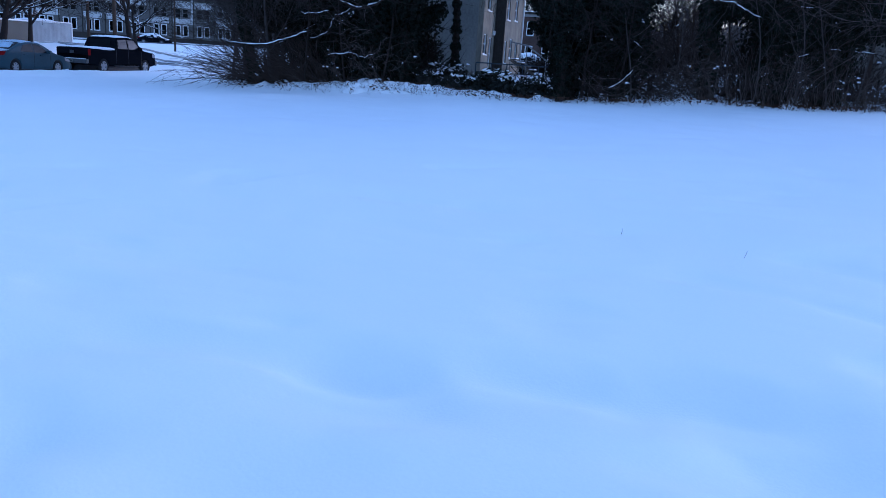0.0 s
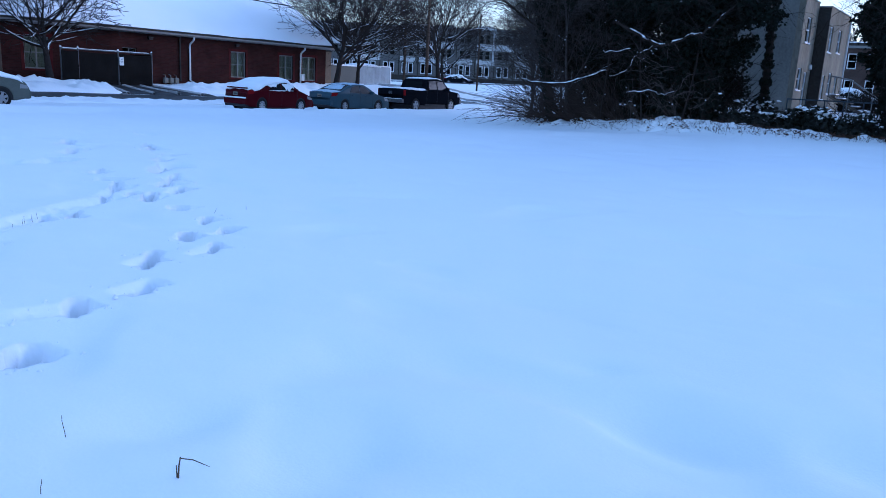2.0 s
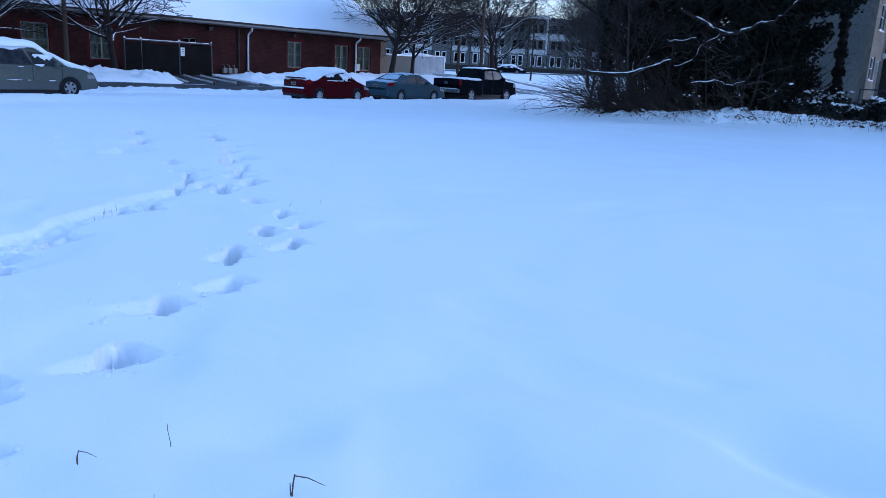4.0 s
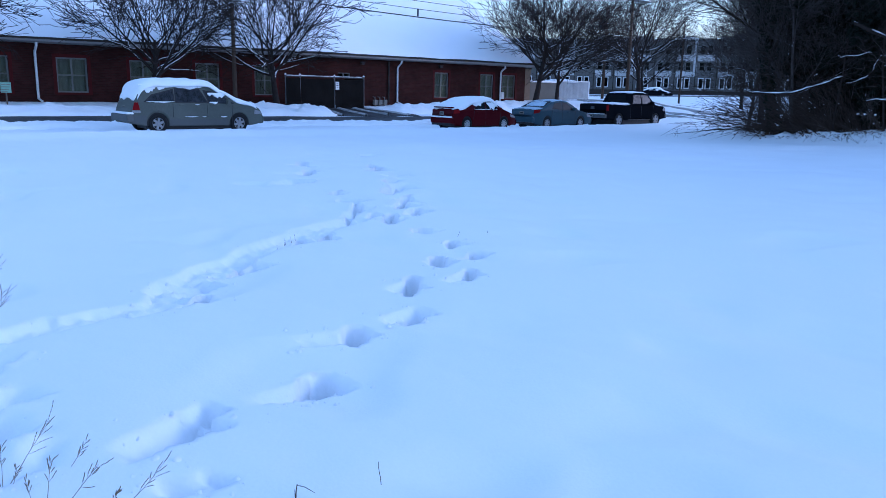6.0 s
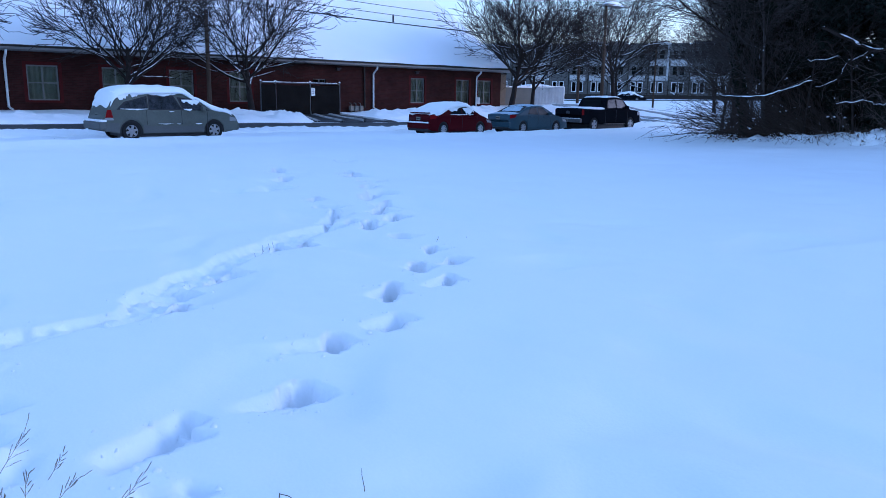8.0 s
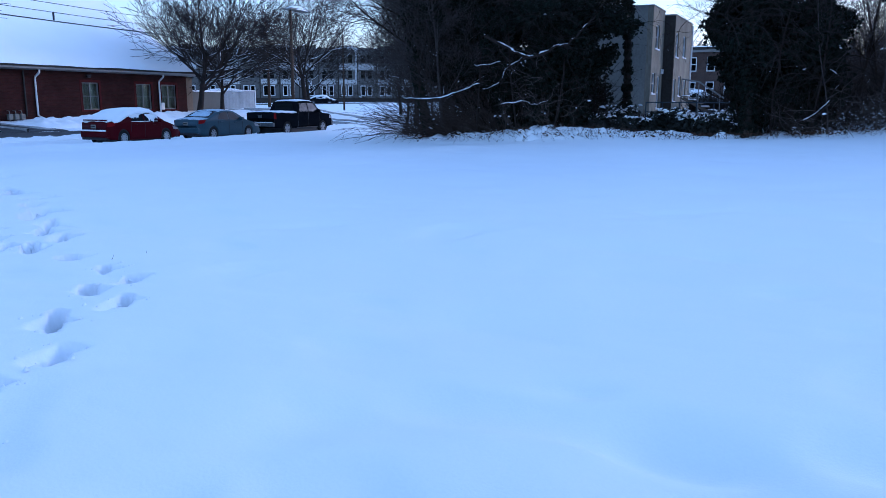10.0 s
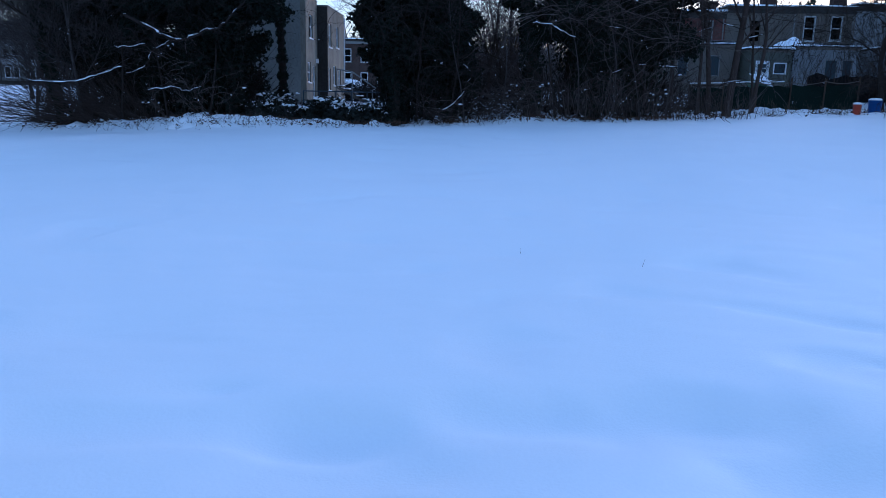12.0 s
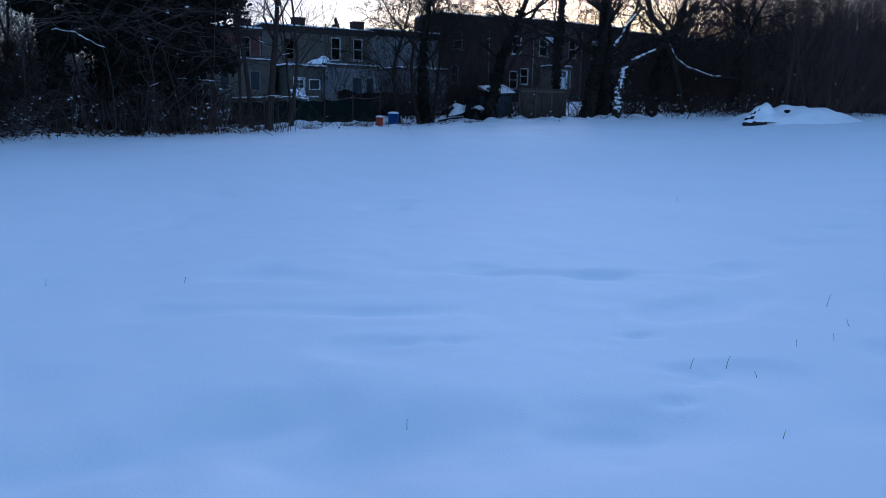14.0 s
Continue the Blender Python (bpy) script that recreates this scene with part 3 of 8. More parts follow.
# snow banks along the far kerb, with the driveway mouth left open
def bank(name, x0, x1, y0, y1, high, seed, label):
    nx, ny = 22, max(12, int((y1 - y0) / 0.14))
    verts = []
    for j in range(ny):
        v = j / (ny - 1)
        y = y0 + (y1 - y0) * v
        fade = min(1, v * 9, (1 - v) * 9)
        for i in range(nx):
            u = i / (nx - 1)
            x = x0 + (x1 - x0) * u
            n = 0.5 + 0.55 * lumps(x + seed, y, seed, 0.9) + 0.45 * lumps(x, y + seed, 2.0, 2.3) + 0.45 * lumps(x, y, 6.0, 5.0)
            h = high * math.sin(math.pi * u) ** 0.7 * fade * max(0.15, n + 0.35)
            verts.append((x, y, land(x, y) + h - (0.15 if i in (0, nx - 1) or j in (0, ny - 1) else 0.0)))
    ob = mesh_object(name, verts, grid_faces(ny, nx), SNOW, True)
    tagged(ob, label, "snow bank", kind="structure")


bank("snow_bank", -37.2, -34.2, -38, 13.5, 0.26, 1.0, "low ploughed snow bank along the kerb")
bank("snow_bank", -37.4, -34.2, 14.5, 20.6, 0.42, 4.0, "shovelled snow heap beside the driveway")
bank("snow_bank", -38.6, -35.2, 24.3, 40.0, 0.30, 7.0, "low ploughed snow bank along the kerb")
bank("snow_bank", -31.8, -30.6, -30, 33.0, 0.16, 9.0, "thin ridge of ploughed snow in the street")

# driveway of dark asphalt from the street to the enclosure
drive_rows = []
for j in range(30):
    v = j / 29
    x = -34.2 - 4.6 * v
    a, b = 19.8 + 1.1 * v + 0.25 * lumps(x, 1, 0, 0.9), 26.0 - 1.6 * v + 0.3 * lumps(x, 2, 0, 0.9)
    drive_rows += [(x, a + (b - a) * i / 11, land(x, a + (b - a) * i / 11) + (0.05 if 0 < i < 11 and 0 < j < 29 else -0.1)) for i in range(12)]
tagged(mesh_object("driveway", drive_rows, grid_faces(30, 12), ASPHALT, True), "short driveway of wet dark asphalt between snow heaps", "driveway", kind="structure")


def slush(points, wide, mat, label, seed, lift=0.045):
    """A ragged wheel track of slush along a line of (x, y)."""
    rows = []
    for (ax, ay), (bx, by) in zip(points, points[1:]):
        n = max(2, int(math.hypot(bx - ax, by - ay) / 0.4))
        rows += [(ax + (bx - ax) * k / n, ay + (by - ay) * k / n, bx - ax, by - ay) for k in range(n)]
    verts = []
    for j, (x, y, dx, dy) in enumerate(rows):
        q = math.hypot(dx, dy)
        half = wide * (0.5 + 0.35 * lumps(x, y, seed, 0.8))
        for i in range(6):
            u = i / 2.5 - 1
            px, py = x - dy / q * half * u + 0.08 * lumps(x, y, seed + i, 2.0), y + dx / q * half * u
            verts.append((px, py, land(px, py) + (lift + 0.10 * max(0.0, 0.4 + lumps(px, py, 6.0, 0.5)) if 0 < i < 5 else -0.1)))
    ob = mesh_object("road_slush", verts, [f[::-1] for f in grid_faces(len(rows), 6)], mat, True)
    tagged(ob, label, "slush", kind="structure")


slush([(-42.0, 45.6), (-33.0, 47.0), (-24.0, 48.6)], 0.7, SNOW_DIRTY, "grey rut of slush across the side street", 3.0)
slush([(-42.0, 47.3), (-33.0, 48.9), (-24.0, 50.5)], 0.4, SNOW_DIRTY, "grey rut of slush across the side street", 5.0)
slush([(-42.0, 51.2), (-34.0, 52.6), (-25.0, 54.6)], 0.8, SNOW_DIRTY, "grey rut of slush across the side street", 8.0)
slush([(-95.0, 83.0), (-70.0, 99.5), (-40.0, 119.0)], 2.6, ASPHALT, "bare strip of wet road before the apartment block", 11.0)

for k in range(4):
    slush([(-34.3, 20.6 + 1.4 * k), (-36.4, 21.0 + 1.15 * k), (-38.6, 21.6 + 0.8 * k)], 0.22 + 0.10 * (k % 2), SNOW_DIRTY, "grey rib of slush on the driveway", 20.0 + k, 0.06)

# ---- buildings ----
def wall_geo(length, height, thick, openings, base=0.0):
    """A wall along local x, outer face at y = 0 and inner at y = thick, with openings (x0, x1, z0, z1) right through it."""
    us = sorted({0.0, length, *(o[0] for o in openings), *(o[1] for o in openings)})
    vs = sorted({base, height, *(o[2] for o in openings), *(o[3] for o in openings)})
    solid = {}
    for i in range(len(us) - 1):
        for j in range(len(vs) - 1):
            cu, cv = (us[i] + us[i + 1]) / 2, (vs[j] + vs[j + 1]) / 2
            solid[i, j] = not any(o[0] < cu < o[1] and o[2] < cv < o[3] for o in openings)
    verts = [(u, y, v) for y in (0.0, thick) for v in vs for u in us]
    n, m = len(us), len(us) * len(vs)
    at = lambda i, j, k: k * m + j * n + i
    faces = []
    for (i, j), full in solid.items():
        if not full:
            continue
        faces.append((at(i, j, 0), at(i + 1, j, 0), at(i + 1, j + 1, 0), at(i, j + 1, 0)))
        faces.append((at(i, j, 1), at(i, j + 1, 1), at(i + 1, j + 1, 1), at(i + 1, j, 1)))
        if not solid.get((i - 1, j)):
            faces.append((at(i, j, 0), at(i, j + 1, 0), at(i, j + 1, 1), at(i, j, 1)))
        if not solid.get((i + 1, j)):
            faces.append((at(i + 1, j, 0), at(i + 1, j, 1), at(i + 1, j + 1, 1), at(i + 1, j + 1, 0)))
        if not solid.get((i, j - 1)):
            faces.append((at(i, j, 0), at(i, j, 1), at(i + 1, j, 1), at(i + 1, j, 0)))
        if not solid.get((i, j + 1)):
            faces.append((at(i, j + 1, 0), at(i + 1, j + 1, 0), at(i + 1, j + 1, 1), at(i, j + 1, 1)))
    return verts, faces


def window(parent, x0, x1, z0, z1, frame_mat, cols=2, rows=2, depth=0.10, curtain=None, sill=None, bar=0.05, grid=(1, 1), name="window"):
    """A sash window in an opening of a wall whose outer face is y = 0: frame, panes, sill and what hangs behind."""
    win = new(name)
    win.parent = parent
    bars = [box(x0, x0 + bar, depth - 0.05, depth + 0.03, z0, z1), box(x1 - bar, x1, depth - 0.05, depth + 0.03, z0, z1),
            box(x0 + bar, x1 - bar, depth - 0.05, depth + 0.03, z0, z0 + bar), box(x0 + bar, x1 - bar, depth - 0.05, depth + 0.03, z1 - bar, z1)]
    for k in range(1, cols):
        x = x0 + (x1 - x0) * k / cols
        bars.append(box(x - bar / 2, x + bar / 2, depth - 0.047, depth + 0.027, z0 + bar, z1 - bar))
    for k in range(1, rows):
        z = z0 + (z1 - z0) * k / rows
        bars.append(box(x0 + bar, x1 - bar, depth - 0.044, depth + 0.024, z - bar * 0.4, z + bar * 0.4))
    gx, gz = grid
    for k in range(1, gx * cols):
        if k % gx:
            x = x0 + (x1 - x0) * k / (gx * cols)
            bars.append(box(x - 0.009, x + 0.009, depth - 0.012, depth + 0.004, z0 + bar, z1 - bar))
    for k in range(1, gz * rows):
        if k % gz:
            z = z0 + (z1 - z0) * k / (gz * rows)
            bars.append(box(x0 + bar, x1 - bar, depth - 0.010, depth + 0.002, z - 0.009, z + 0.009))
    part("frame", join(*bars), frame_mat, win)
    for i in range(cols):
        for j in range(rows):
            a, b = x0 + (x1 - x0) * i / cols, x0 + (x1 - x0) * (i + 1) / cols
            c, d = z0 + (z1 - z0) * j / rows, z0 + (z1 - z0) * (j + 1) / rows
            part("pane", box(a + bar * 0.6, b - bar * 0.6, depth + 0.006, depth + 0.012, c + bar * 0.5, d - bar * 0.5), PANE_CLEAR, win)
    if curtain:
        folds = 12
        v = []
        for k in range(folds + 1):
            x = x0 + (x1 - x0) * k / folds
            y = depth + 0.10 + 0.02 * (k % 2)
            v += [(x, y, z0), (x, y, z1), (x, y + 0.01, z0), (x, y + 0.01, z1)]
        f = []
        for k in range(folds):
            a = 4 * k
            f += [(a, a + 4, a + 5, a + 1), (a + 2, a + 3, a + 7, a + 6)]
        part("curtain", (v, f), curtain, win, "drawn pale curtain")
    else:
        # near-black panel: the shade of an unlit room is put into its colour
        part("interior_shade", box(x0 - 0.02, x1 + 0.02, depth + 0.25, depth + 0.28, z0 - 0.02, z1 + 0.02), ROOM_SHADE, win)
    if sill:
        part("sill", box(x0 - 0.06, x1 + 0.06, -0.05, depth - 0.05, z0 - 0.07, z0, 0.008), sill, win)
    return win


def clear_glass(name):
    m = bpy.data.materials.new(name)
    m.use_nodes = True
    p = m.node_tree.nodes["Principled BSDF"]
    p.inputs["Base Color"].default_value = (0.66, 0.70, 0.68, 1)
    p.inputs["Roughness"].default_value = 0.03
    p.inputs["Transmission Weight"].default_value = 1.0
    p.inputs["Specular IOR Level"].default_value = 0.0
    p.inputs["IOR"].default_value = 1.03
    return m


PANE_CLEAR = clear_glass("clear_pane")

# Local axes of a building: x along the facade, y into it, z up.
Z0 = 0.3
brick = thing("brick_building", Matrix.Translation((-39.6, -30.0, 0)) @ pose(0, 0, 0, 0, 0, 90), "long low red brick building with a snow-covered roof", "building")
# facade coordinate = world y + 30; local y runs to world -x
WINDOWS = [(-26.0, 1.3), (-22.6, 1.3), (-18.6, 1.3), (-14.6, 1.3), (-10.2, 1.3), (-6.0, 1.3), (-1.6, 1.3), (2.0, 1.3), (5.41, 1.31), (8.65, 1.33), (11.9, 1.3), (15.14, 1.28), (18.37, 1.25), (30.72, 1.15), (34.62, 1.2), (36.65, 1.25)]
openings = [(30 + y, 30 + y + w, 1.23, 2.80) for y, w in WINDOWS] + [(53.55, 54.4, 2.30, 2.57)]
LONG = 68.85
part("wall", wall_geo(LONG, 3.50, 0.3, openings, -0.3), BRICK, brick, "dark red brick")
part("wall", ([(0, 0.3, -0.3), (0, 24, -0.3), (0, 24, 3.5), (0, 12, 11.2), (0, 0.3, 3.5), (0.3, 0.3, -0.3), (0.3, 24, -0.3), (0.3, 24, 3.5), (0.3, 12, 11.2), (0.3, 0.3, 3.5)],
              [(0, 1, 2, 3, 4), (9, 8, 7, 6, 5), (0, 5, 6, 1), (1, 6, 7, 2)]), BRICK, brick)
part("wall", ([(LONG - 0.3, 0.3, -0.3), (LONG - 0.3, 24, -0.3), (LONG - 0.3, 24, 3.5), (LONG - 0.3, 12, 11.2), (LONG - 0.3, 0.3, 3.5), (LONG, 0.3, -0.3), (LONG, 24, -0.3), (LONG, 24, 3.5), (LONG, 12, 11.2), (LONG, 0.3, 3.5)],
              [(0, 1, 2, 3, 4), (9, 8, 7, 6, 5), (0, 5, 6, 1), (1, 6, 7, 2)]), STUCCO_TAN, brick, "pale end wall")
for y, w in WINDOWS:
    x0, x1 = 30 + y, 30 + y + w
    win = window(brick, x0, x1, 1.23, 2.80, FRAME_GREY, 2, 2, 0.12, BLIND, None, 0.06, (1, 1))
    t = 0.15
    part("surround", join(box(x0 - t, x0, -0.012, 0.1, 1.23, 2.80), box(x1, x1 + t, -0.012, 0.1, 1.23, 2.80),
                          box(x0 - t, x1 + t, -0.012, 0.1, 2.80, 2.95), box(x0 - t, x1 + t, -0.03, 0.1, 1.13, 1.23)), RED_TRIM, win, "bright red painted brick surround")
window(brick, 53.55, 54.4, 2.30, 2.57, FRAME_GREY, 2, 1, 0.12, None, None, 0.04)
# snow roof: slab with a thick uneven skin of snow
nx, ny = 140, 16
top = []
for j in range(ny):
    v = j / (ny - 1)
    for i in range(nx):
        u = i / (nx - 1)
        x, y = -0.4 + (LONG + 0.8) * u, -0.45 + 12.45 * v
        z = 3.62 + (y + 0.45) * 0.625 + 0.10 + 0.04 * lumps(x, y, 0, 0.5)
        if j == 0:
            z -= 0.07
        top.append((x, y, z))
part("roof_snow", (top, grid_faces(ny, nx)), SNOW, brick, "thick smooth snow", True)
part("roof", join(([(-0.4, -0.45, 3.50), (LONG + 0.4, -0.45, 3.50), (LONG + 0.4, 12, 11.28), (-0.4, 12, 11.28), (-0.4, -0.45, 3.62), (LONG + 0.4, -0.45, 3.62), (LONG + 0.4, 12, 11.40), (-0.4, 12, 11.40)],
                   [(0, 1, 2, 3), (4, 7, 6, 5), (0, 4, 5, 1), (1, 5, 6, 2), (0, 3, 7, 4)]),
                  ([(-0.4, 12, 11.30), (LONG + 0.4, 12, 11.30), (LONG + 0.4, 24.4, 3.5), (-0.4, 24.4, 3.5), (-0.4, 12, 11.5), (LONG + 0.4, 12, 11.5), (LONG + 0.4, 24.4, 3.7), (-0.4, 24.4, 3.7)],
                   [(0, 1, 2, 3), (4, 7, 6, 5), (1, 5, 6, 2), (0, 3, 7, 4)])), DARK_WALL, brick)
gutter = [(-0.02, 3.38), (-0.45, 3.38), (-0.60, 3.44), (-0.62, 3.53), (-0.56, 3.53), (-0.45, 3.46), (-0.02, 3.46)]
part("gutter", ([(x, y, z) for x in (-0.4, LONG + 0.4) for y, z in gutter], [(k, (k + 1) % 7, 7 + (k + 1) % 7, 7 + k) for k in range(7)] + [tuple(range(7)), tuple(range(13, 6, -1))]), GUTTER, brick, "grey metal gutter")
for y in (-20.0, -8.0, 7.8, 27.75, 36.43):
    x = 30 + y
    part("downspout", tube([(x, -0.5, 3.40), (x, -0.48, 3.25), (x, -0.12, 3.02), (x, -0.08, 2.9), (x + 0.0, -0.08, 0.95), (x + 0.1, -0.3, 0.82)], [0.055] * 6, 8), PIPE_WHITE, brick, "white downspout")
part("downspout", tube([(57.1, -0.07, 3.36), (57.1, -0.07, 0.9)], [0.045, 0.045], 8), DARK_WALL, brick, "dark rusty pipe")
for x in (61.15, 55.2, 49.8):
    part("wall_lamp", join(box(x - 0.12, x + 0.12, -0.16, 0, 3.08, 3.20, 0.02), box(x - 0.16, x + 0.16, -0.22, -0.02, 3.20, 3.24, 0.01)), BLACK_PLASTIC, brick, "small dark wall lamp")
for x in (56.0, 56.35, 56.7):
    part("gas_meter", join(box(x - 0.12, x + 0.12, -0.35, -0.12, 0.75, 1.05, 0.04), tube([(x, -0.23, 0.4), (x, -0.23, 0.76)], [0.03, 0.03], 6), tube([(x, -0.23, 1.05), (x, -0.2, 1.2), (x, 0.0, 1.22)], [0.025] * 3, 6)), STUCCO, brick, "grey gas meter")
part("electric_box", box(66.5, 66.75, -0.14, 0, 1.2, 1.65, 0.02), PIPE_WHITE, brick, "pale grey meter box")

# pale flat-roofed block past the end of the brick building
blk = thing("storage_container", pose(-44.0, 46.9, 0, 0, 0, 0), "white painted box container in the snow", "container")
CW = material("white_corrugated_steel", (0.27, 0.30, 0.32), 0.5, vary=0.35, scale=1.2)
ribs = []
for k in range(22):
    y = -0.2 + k * 0.2
    ribs += [(0.0 if k % 2 else 0.012, y, 0.75), (0.0 if k % 2 else 0.012, y, 2.60)]
part("side_panel", (ribs, [(2 * k, 2 * k + 2, 2 * k + 3, 2 * k + 1) for k in range(21)]), CW, blk)
part("body", box(-2.4, -0.02, -0.2, 4.0, 0.4, 2.62, 0.03), CW, blk)
part("corner_post", join(box(-0.06, 0.05, -0.3, -0.2, 0.6, 2.66), box(-0.06, 0.05, 4.0, 4.1, 0.6, 2.66), box(-0.06, 0.05, -0.2, 4.0, 2.60, 2.68)), WHITE_PAINT, blk)
part("snow", (lambda g: ([(x * 1.0 - 1.2, y + 1.9, z + 2.66) for x, y, z in g[0]], g[1]))(snow_heap(1.35, 2.3, 0.16, 3.0, 0.1, 12)), SNOW, blk, "snow on top", True)

gar = thing("garage", pose(-40.6, 38.95, 0), "low tan rendered garage joined to the brick building", "garage")
TAN_RENDER = material("tan_render", (0.16, 0.125, 0.09), 0.9, vary=0.2, scale=0.8, fine=8)
part("tall_wall", box(-3.0, 0.0, 0.0, 1.45, 0.2, 3.30), TAN_RENDER, gar)
part("low_wall", box(-3.0, -0.1, 1.45, 4.6, 0.2, 2.40), material("grey_render", (0.13, 0.125, 0.11), 0.9, vary=0.2, scale=0.8), gar)
part("coping", box(-3.05, 0.06, -0.0, 1.5, 3.30, 3.38, 0.01), DARK_WALL, gar)
part("snow", box(-3.0, 0.0, 1.5, 4.6, 2.41, 2.52, 0.04), SNOW, gar, "snow on the flat top")

# chain-link enclosure with dark privacy screen
fence = thing("screened_fence", pose(-37.5, 19.1, 0), "chain-link fence enclosure with black privacy screen and snow on its rail", "fence")
for k, y in enumerate((0.0, 0.85, 2.95, 4.85)):
    part("post", tube([(0, y, 0.3), (0, y, 2.32)], [0.04, 0.04], 8), STEEL, fence)
    part("post_cap", lathe([(0.05, 2.32), (0.05, 2.36), (0.02, 2.40)], 8) if not y else ([(a, b + y, c) for a, b, c in lathe([(0.05, 2.32), (0.05, 2.36), (0.02, 2.40)], 8)[0]], lathe([(0.05, 2.32), (0.05, 2.36), (0.02, 2.40)], 8)[1]), SNOW, fence, "little cap of snow")


def screen_panel(y0, y1, z0, z1, x=0.0, run=None):
    n = 14
    v = []
    for j in range(6):
        for i in range(n):
            y = y0 + (y1 - y0) * i / (n - 1)
            z = z0 + (z1 - z0) * j / 5
            v.append((x + 0.05 + 0.035 * lumps(y, z, y0, 2.0), y, z - 0.05 * math.sin(math.pi * i / (n - 1)) * (j == 5)))
    w = [(a - 0.02, b, c) for a, b, c in v]
    f = grid_faces(6, n)
    return join((v, f), (w, [t[::-1] for t in f]))


part("screen", screen_panel(0.0, 0.85, 0.55, 2.2), SCREEN, fence)
part("screen", screen_panel(0.9, 2.9, 0.62, 2.18), SCREEN, fence)
part("screen", screen_panel(3.0, 4.82, 0.62, 2.18), SCREEN, fence)
part("top_rail", tube([(0, 0, 2.26), (0, 4.85, 2.26)], [0.025, 0.025], 6), STEEL, fence)
part("side_rail", tube([(0, 4.85, 2.26), (-2.0, 4.85, 2.26)], [0.025, 0.025], 6), STEEL, fence)
part("screen", ([(-2.0, 4.86, 0.5), (0, 4.86, 0.5), (0, 4.86, 2.2), (-2.0, 4.86, 2.2), (-2.0, 4.84, 0.5), (0, 4.84, 0.5), (0, 4.84, 2.2), (-2.0, 4.84, 2.2)], [(0, 1, 2, 3), (7, 6, 5, 4)]), SCREEN, fence)
part("rail_snow", tube([(0, 0.1 + 0.2 * k, 2.30 + 0.012 * lumps(k, 0, 0, 0.9)) for k in range(24)], [0.016 + 0.016 * lumps(k, 3, 0, 0.9) for k in range(24)], 6), SNOW, fence, "line of snow")
sign = part("sign", box(0.10, 0.12, 2.96, 3.18, 1.60, 2.02), WHITE_PAINT, fence, "small white notice")
part("mark", join(box(0.121, 0.124, 3.01, 3.13, 1.90, 1.93), box(0.121, 0.124, 3.0, 3.14, 1.80, 1.83), box(0.121, 0.124, 3.02, 3.12, 1.72, 1.74)), BLACK_PLASTIC, sign)

# small yard notice on a stake by the kerb
notice = thing("yard_sign", pose(-37.3, 6.15, land(-37.3, 6.15)), "small pale green yard sign on a stake in the snow", "sign")
part("board", box(-0.01, 0.01, -0.19, 0.19, 0.60, 1.02), material("pale_green_sign", (0.22, 0.40, 0.31), 0.5, vary=0.08), notice)
part("stake", box(-0.03, -0.011, -0.03, 0.03, -0.1, 0.8), WOOD_GREY, notice)
part("mark", join(*[box(0.0105, 0.013, -0.17, 0.17 - 0.04 * k, 0.92 - 0.1 * k, 0.95 - 0.1 * k) for k in range(4)]), STUCCO, notice)


# ---- vehicles: local y forward, x to the right, z up from the road ----
def wheel(parent, x, y, r, side, spokes=5, wide=0.2, cover=None):
    w = new("wheel")
    w.parent = parent
    w.location = (x, y, r)
    s = side
    tyre = [(r * 0.62, -wide / 2), (r * 0.92, -wide / 2), (r, -wide / 3), (r, wide / 3), (r * 0.92, wide / 2), (r * 0.62, wide / 2)]
    ring = lathe(tyre, 28, "x")
    part("tyre", (ring[0], ring[1][:-2]), RUBBER, w)
    rim = lathe([(r * 0.64, s * wide * 0.50), (r * 0.60, s * wide * 0.50), (r * 0.57, s * wide * 0.36)], 28, "x")
    part("rim", (rim[0], rim[1][:-2]), cover or ALLOY, w)
    back_plate = lathe([(r * 0.60, s * wide * 0.28), (r * 0.60, s * wide * 0.30)], 20, "x")
    part("brake_disc", back_plate, BLACK_PLASTIC, w)
    for k in range(spokes):
        a = 2 * math.pi * k / spokes + 0.3
        b = 0.9 / spokes
        c, d = (math.cos(a), math.sin(a)), (-math.sin(a), math.cos(a))
        pts = [(r * 0.10, -b * r * 0.9), (r * 0.60, -b * r * 0.75), (r * 0.60, b * r * 0.75), (r * 0.10, b * r * 0.9)]
        v = [(s * wide * h, c[0] * u + d[0] * q, c[1] * u + d[1] * q) for h in (0.34, 0.46) for u, q in pts]
        part("spoke", (v, [(0, 1, 2, 3), (7, 6, 5, 4), (0, 4, 5, 1), (1, 5, 6, 2), (2, 6, 7, 3), (3, 7, 4, 0)]), cover or ALLOY, w)
    part("hub_cap", lathe([(r * 0.16, s * wide * 0.34), (r * 0.16, s * wide * 0.48), (r * 0.08, s * wide * 0.52)], 12, "x"), cover or ALLOY, w)
    return w


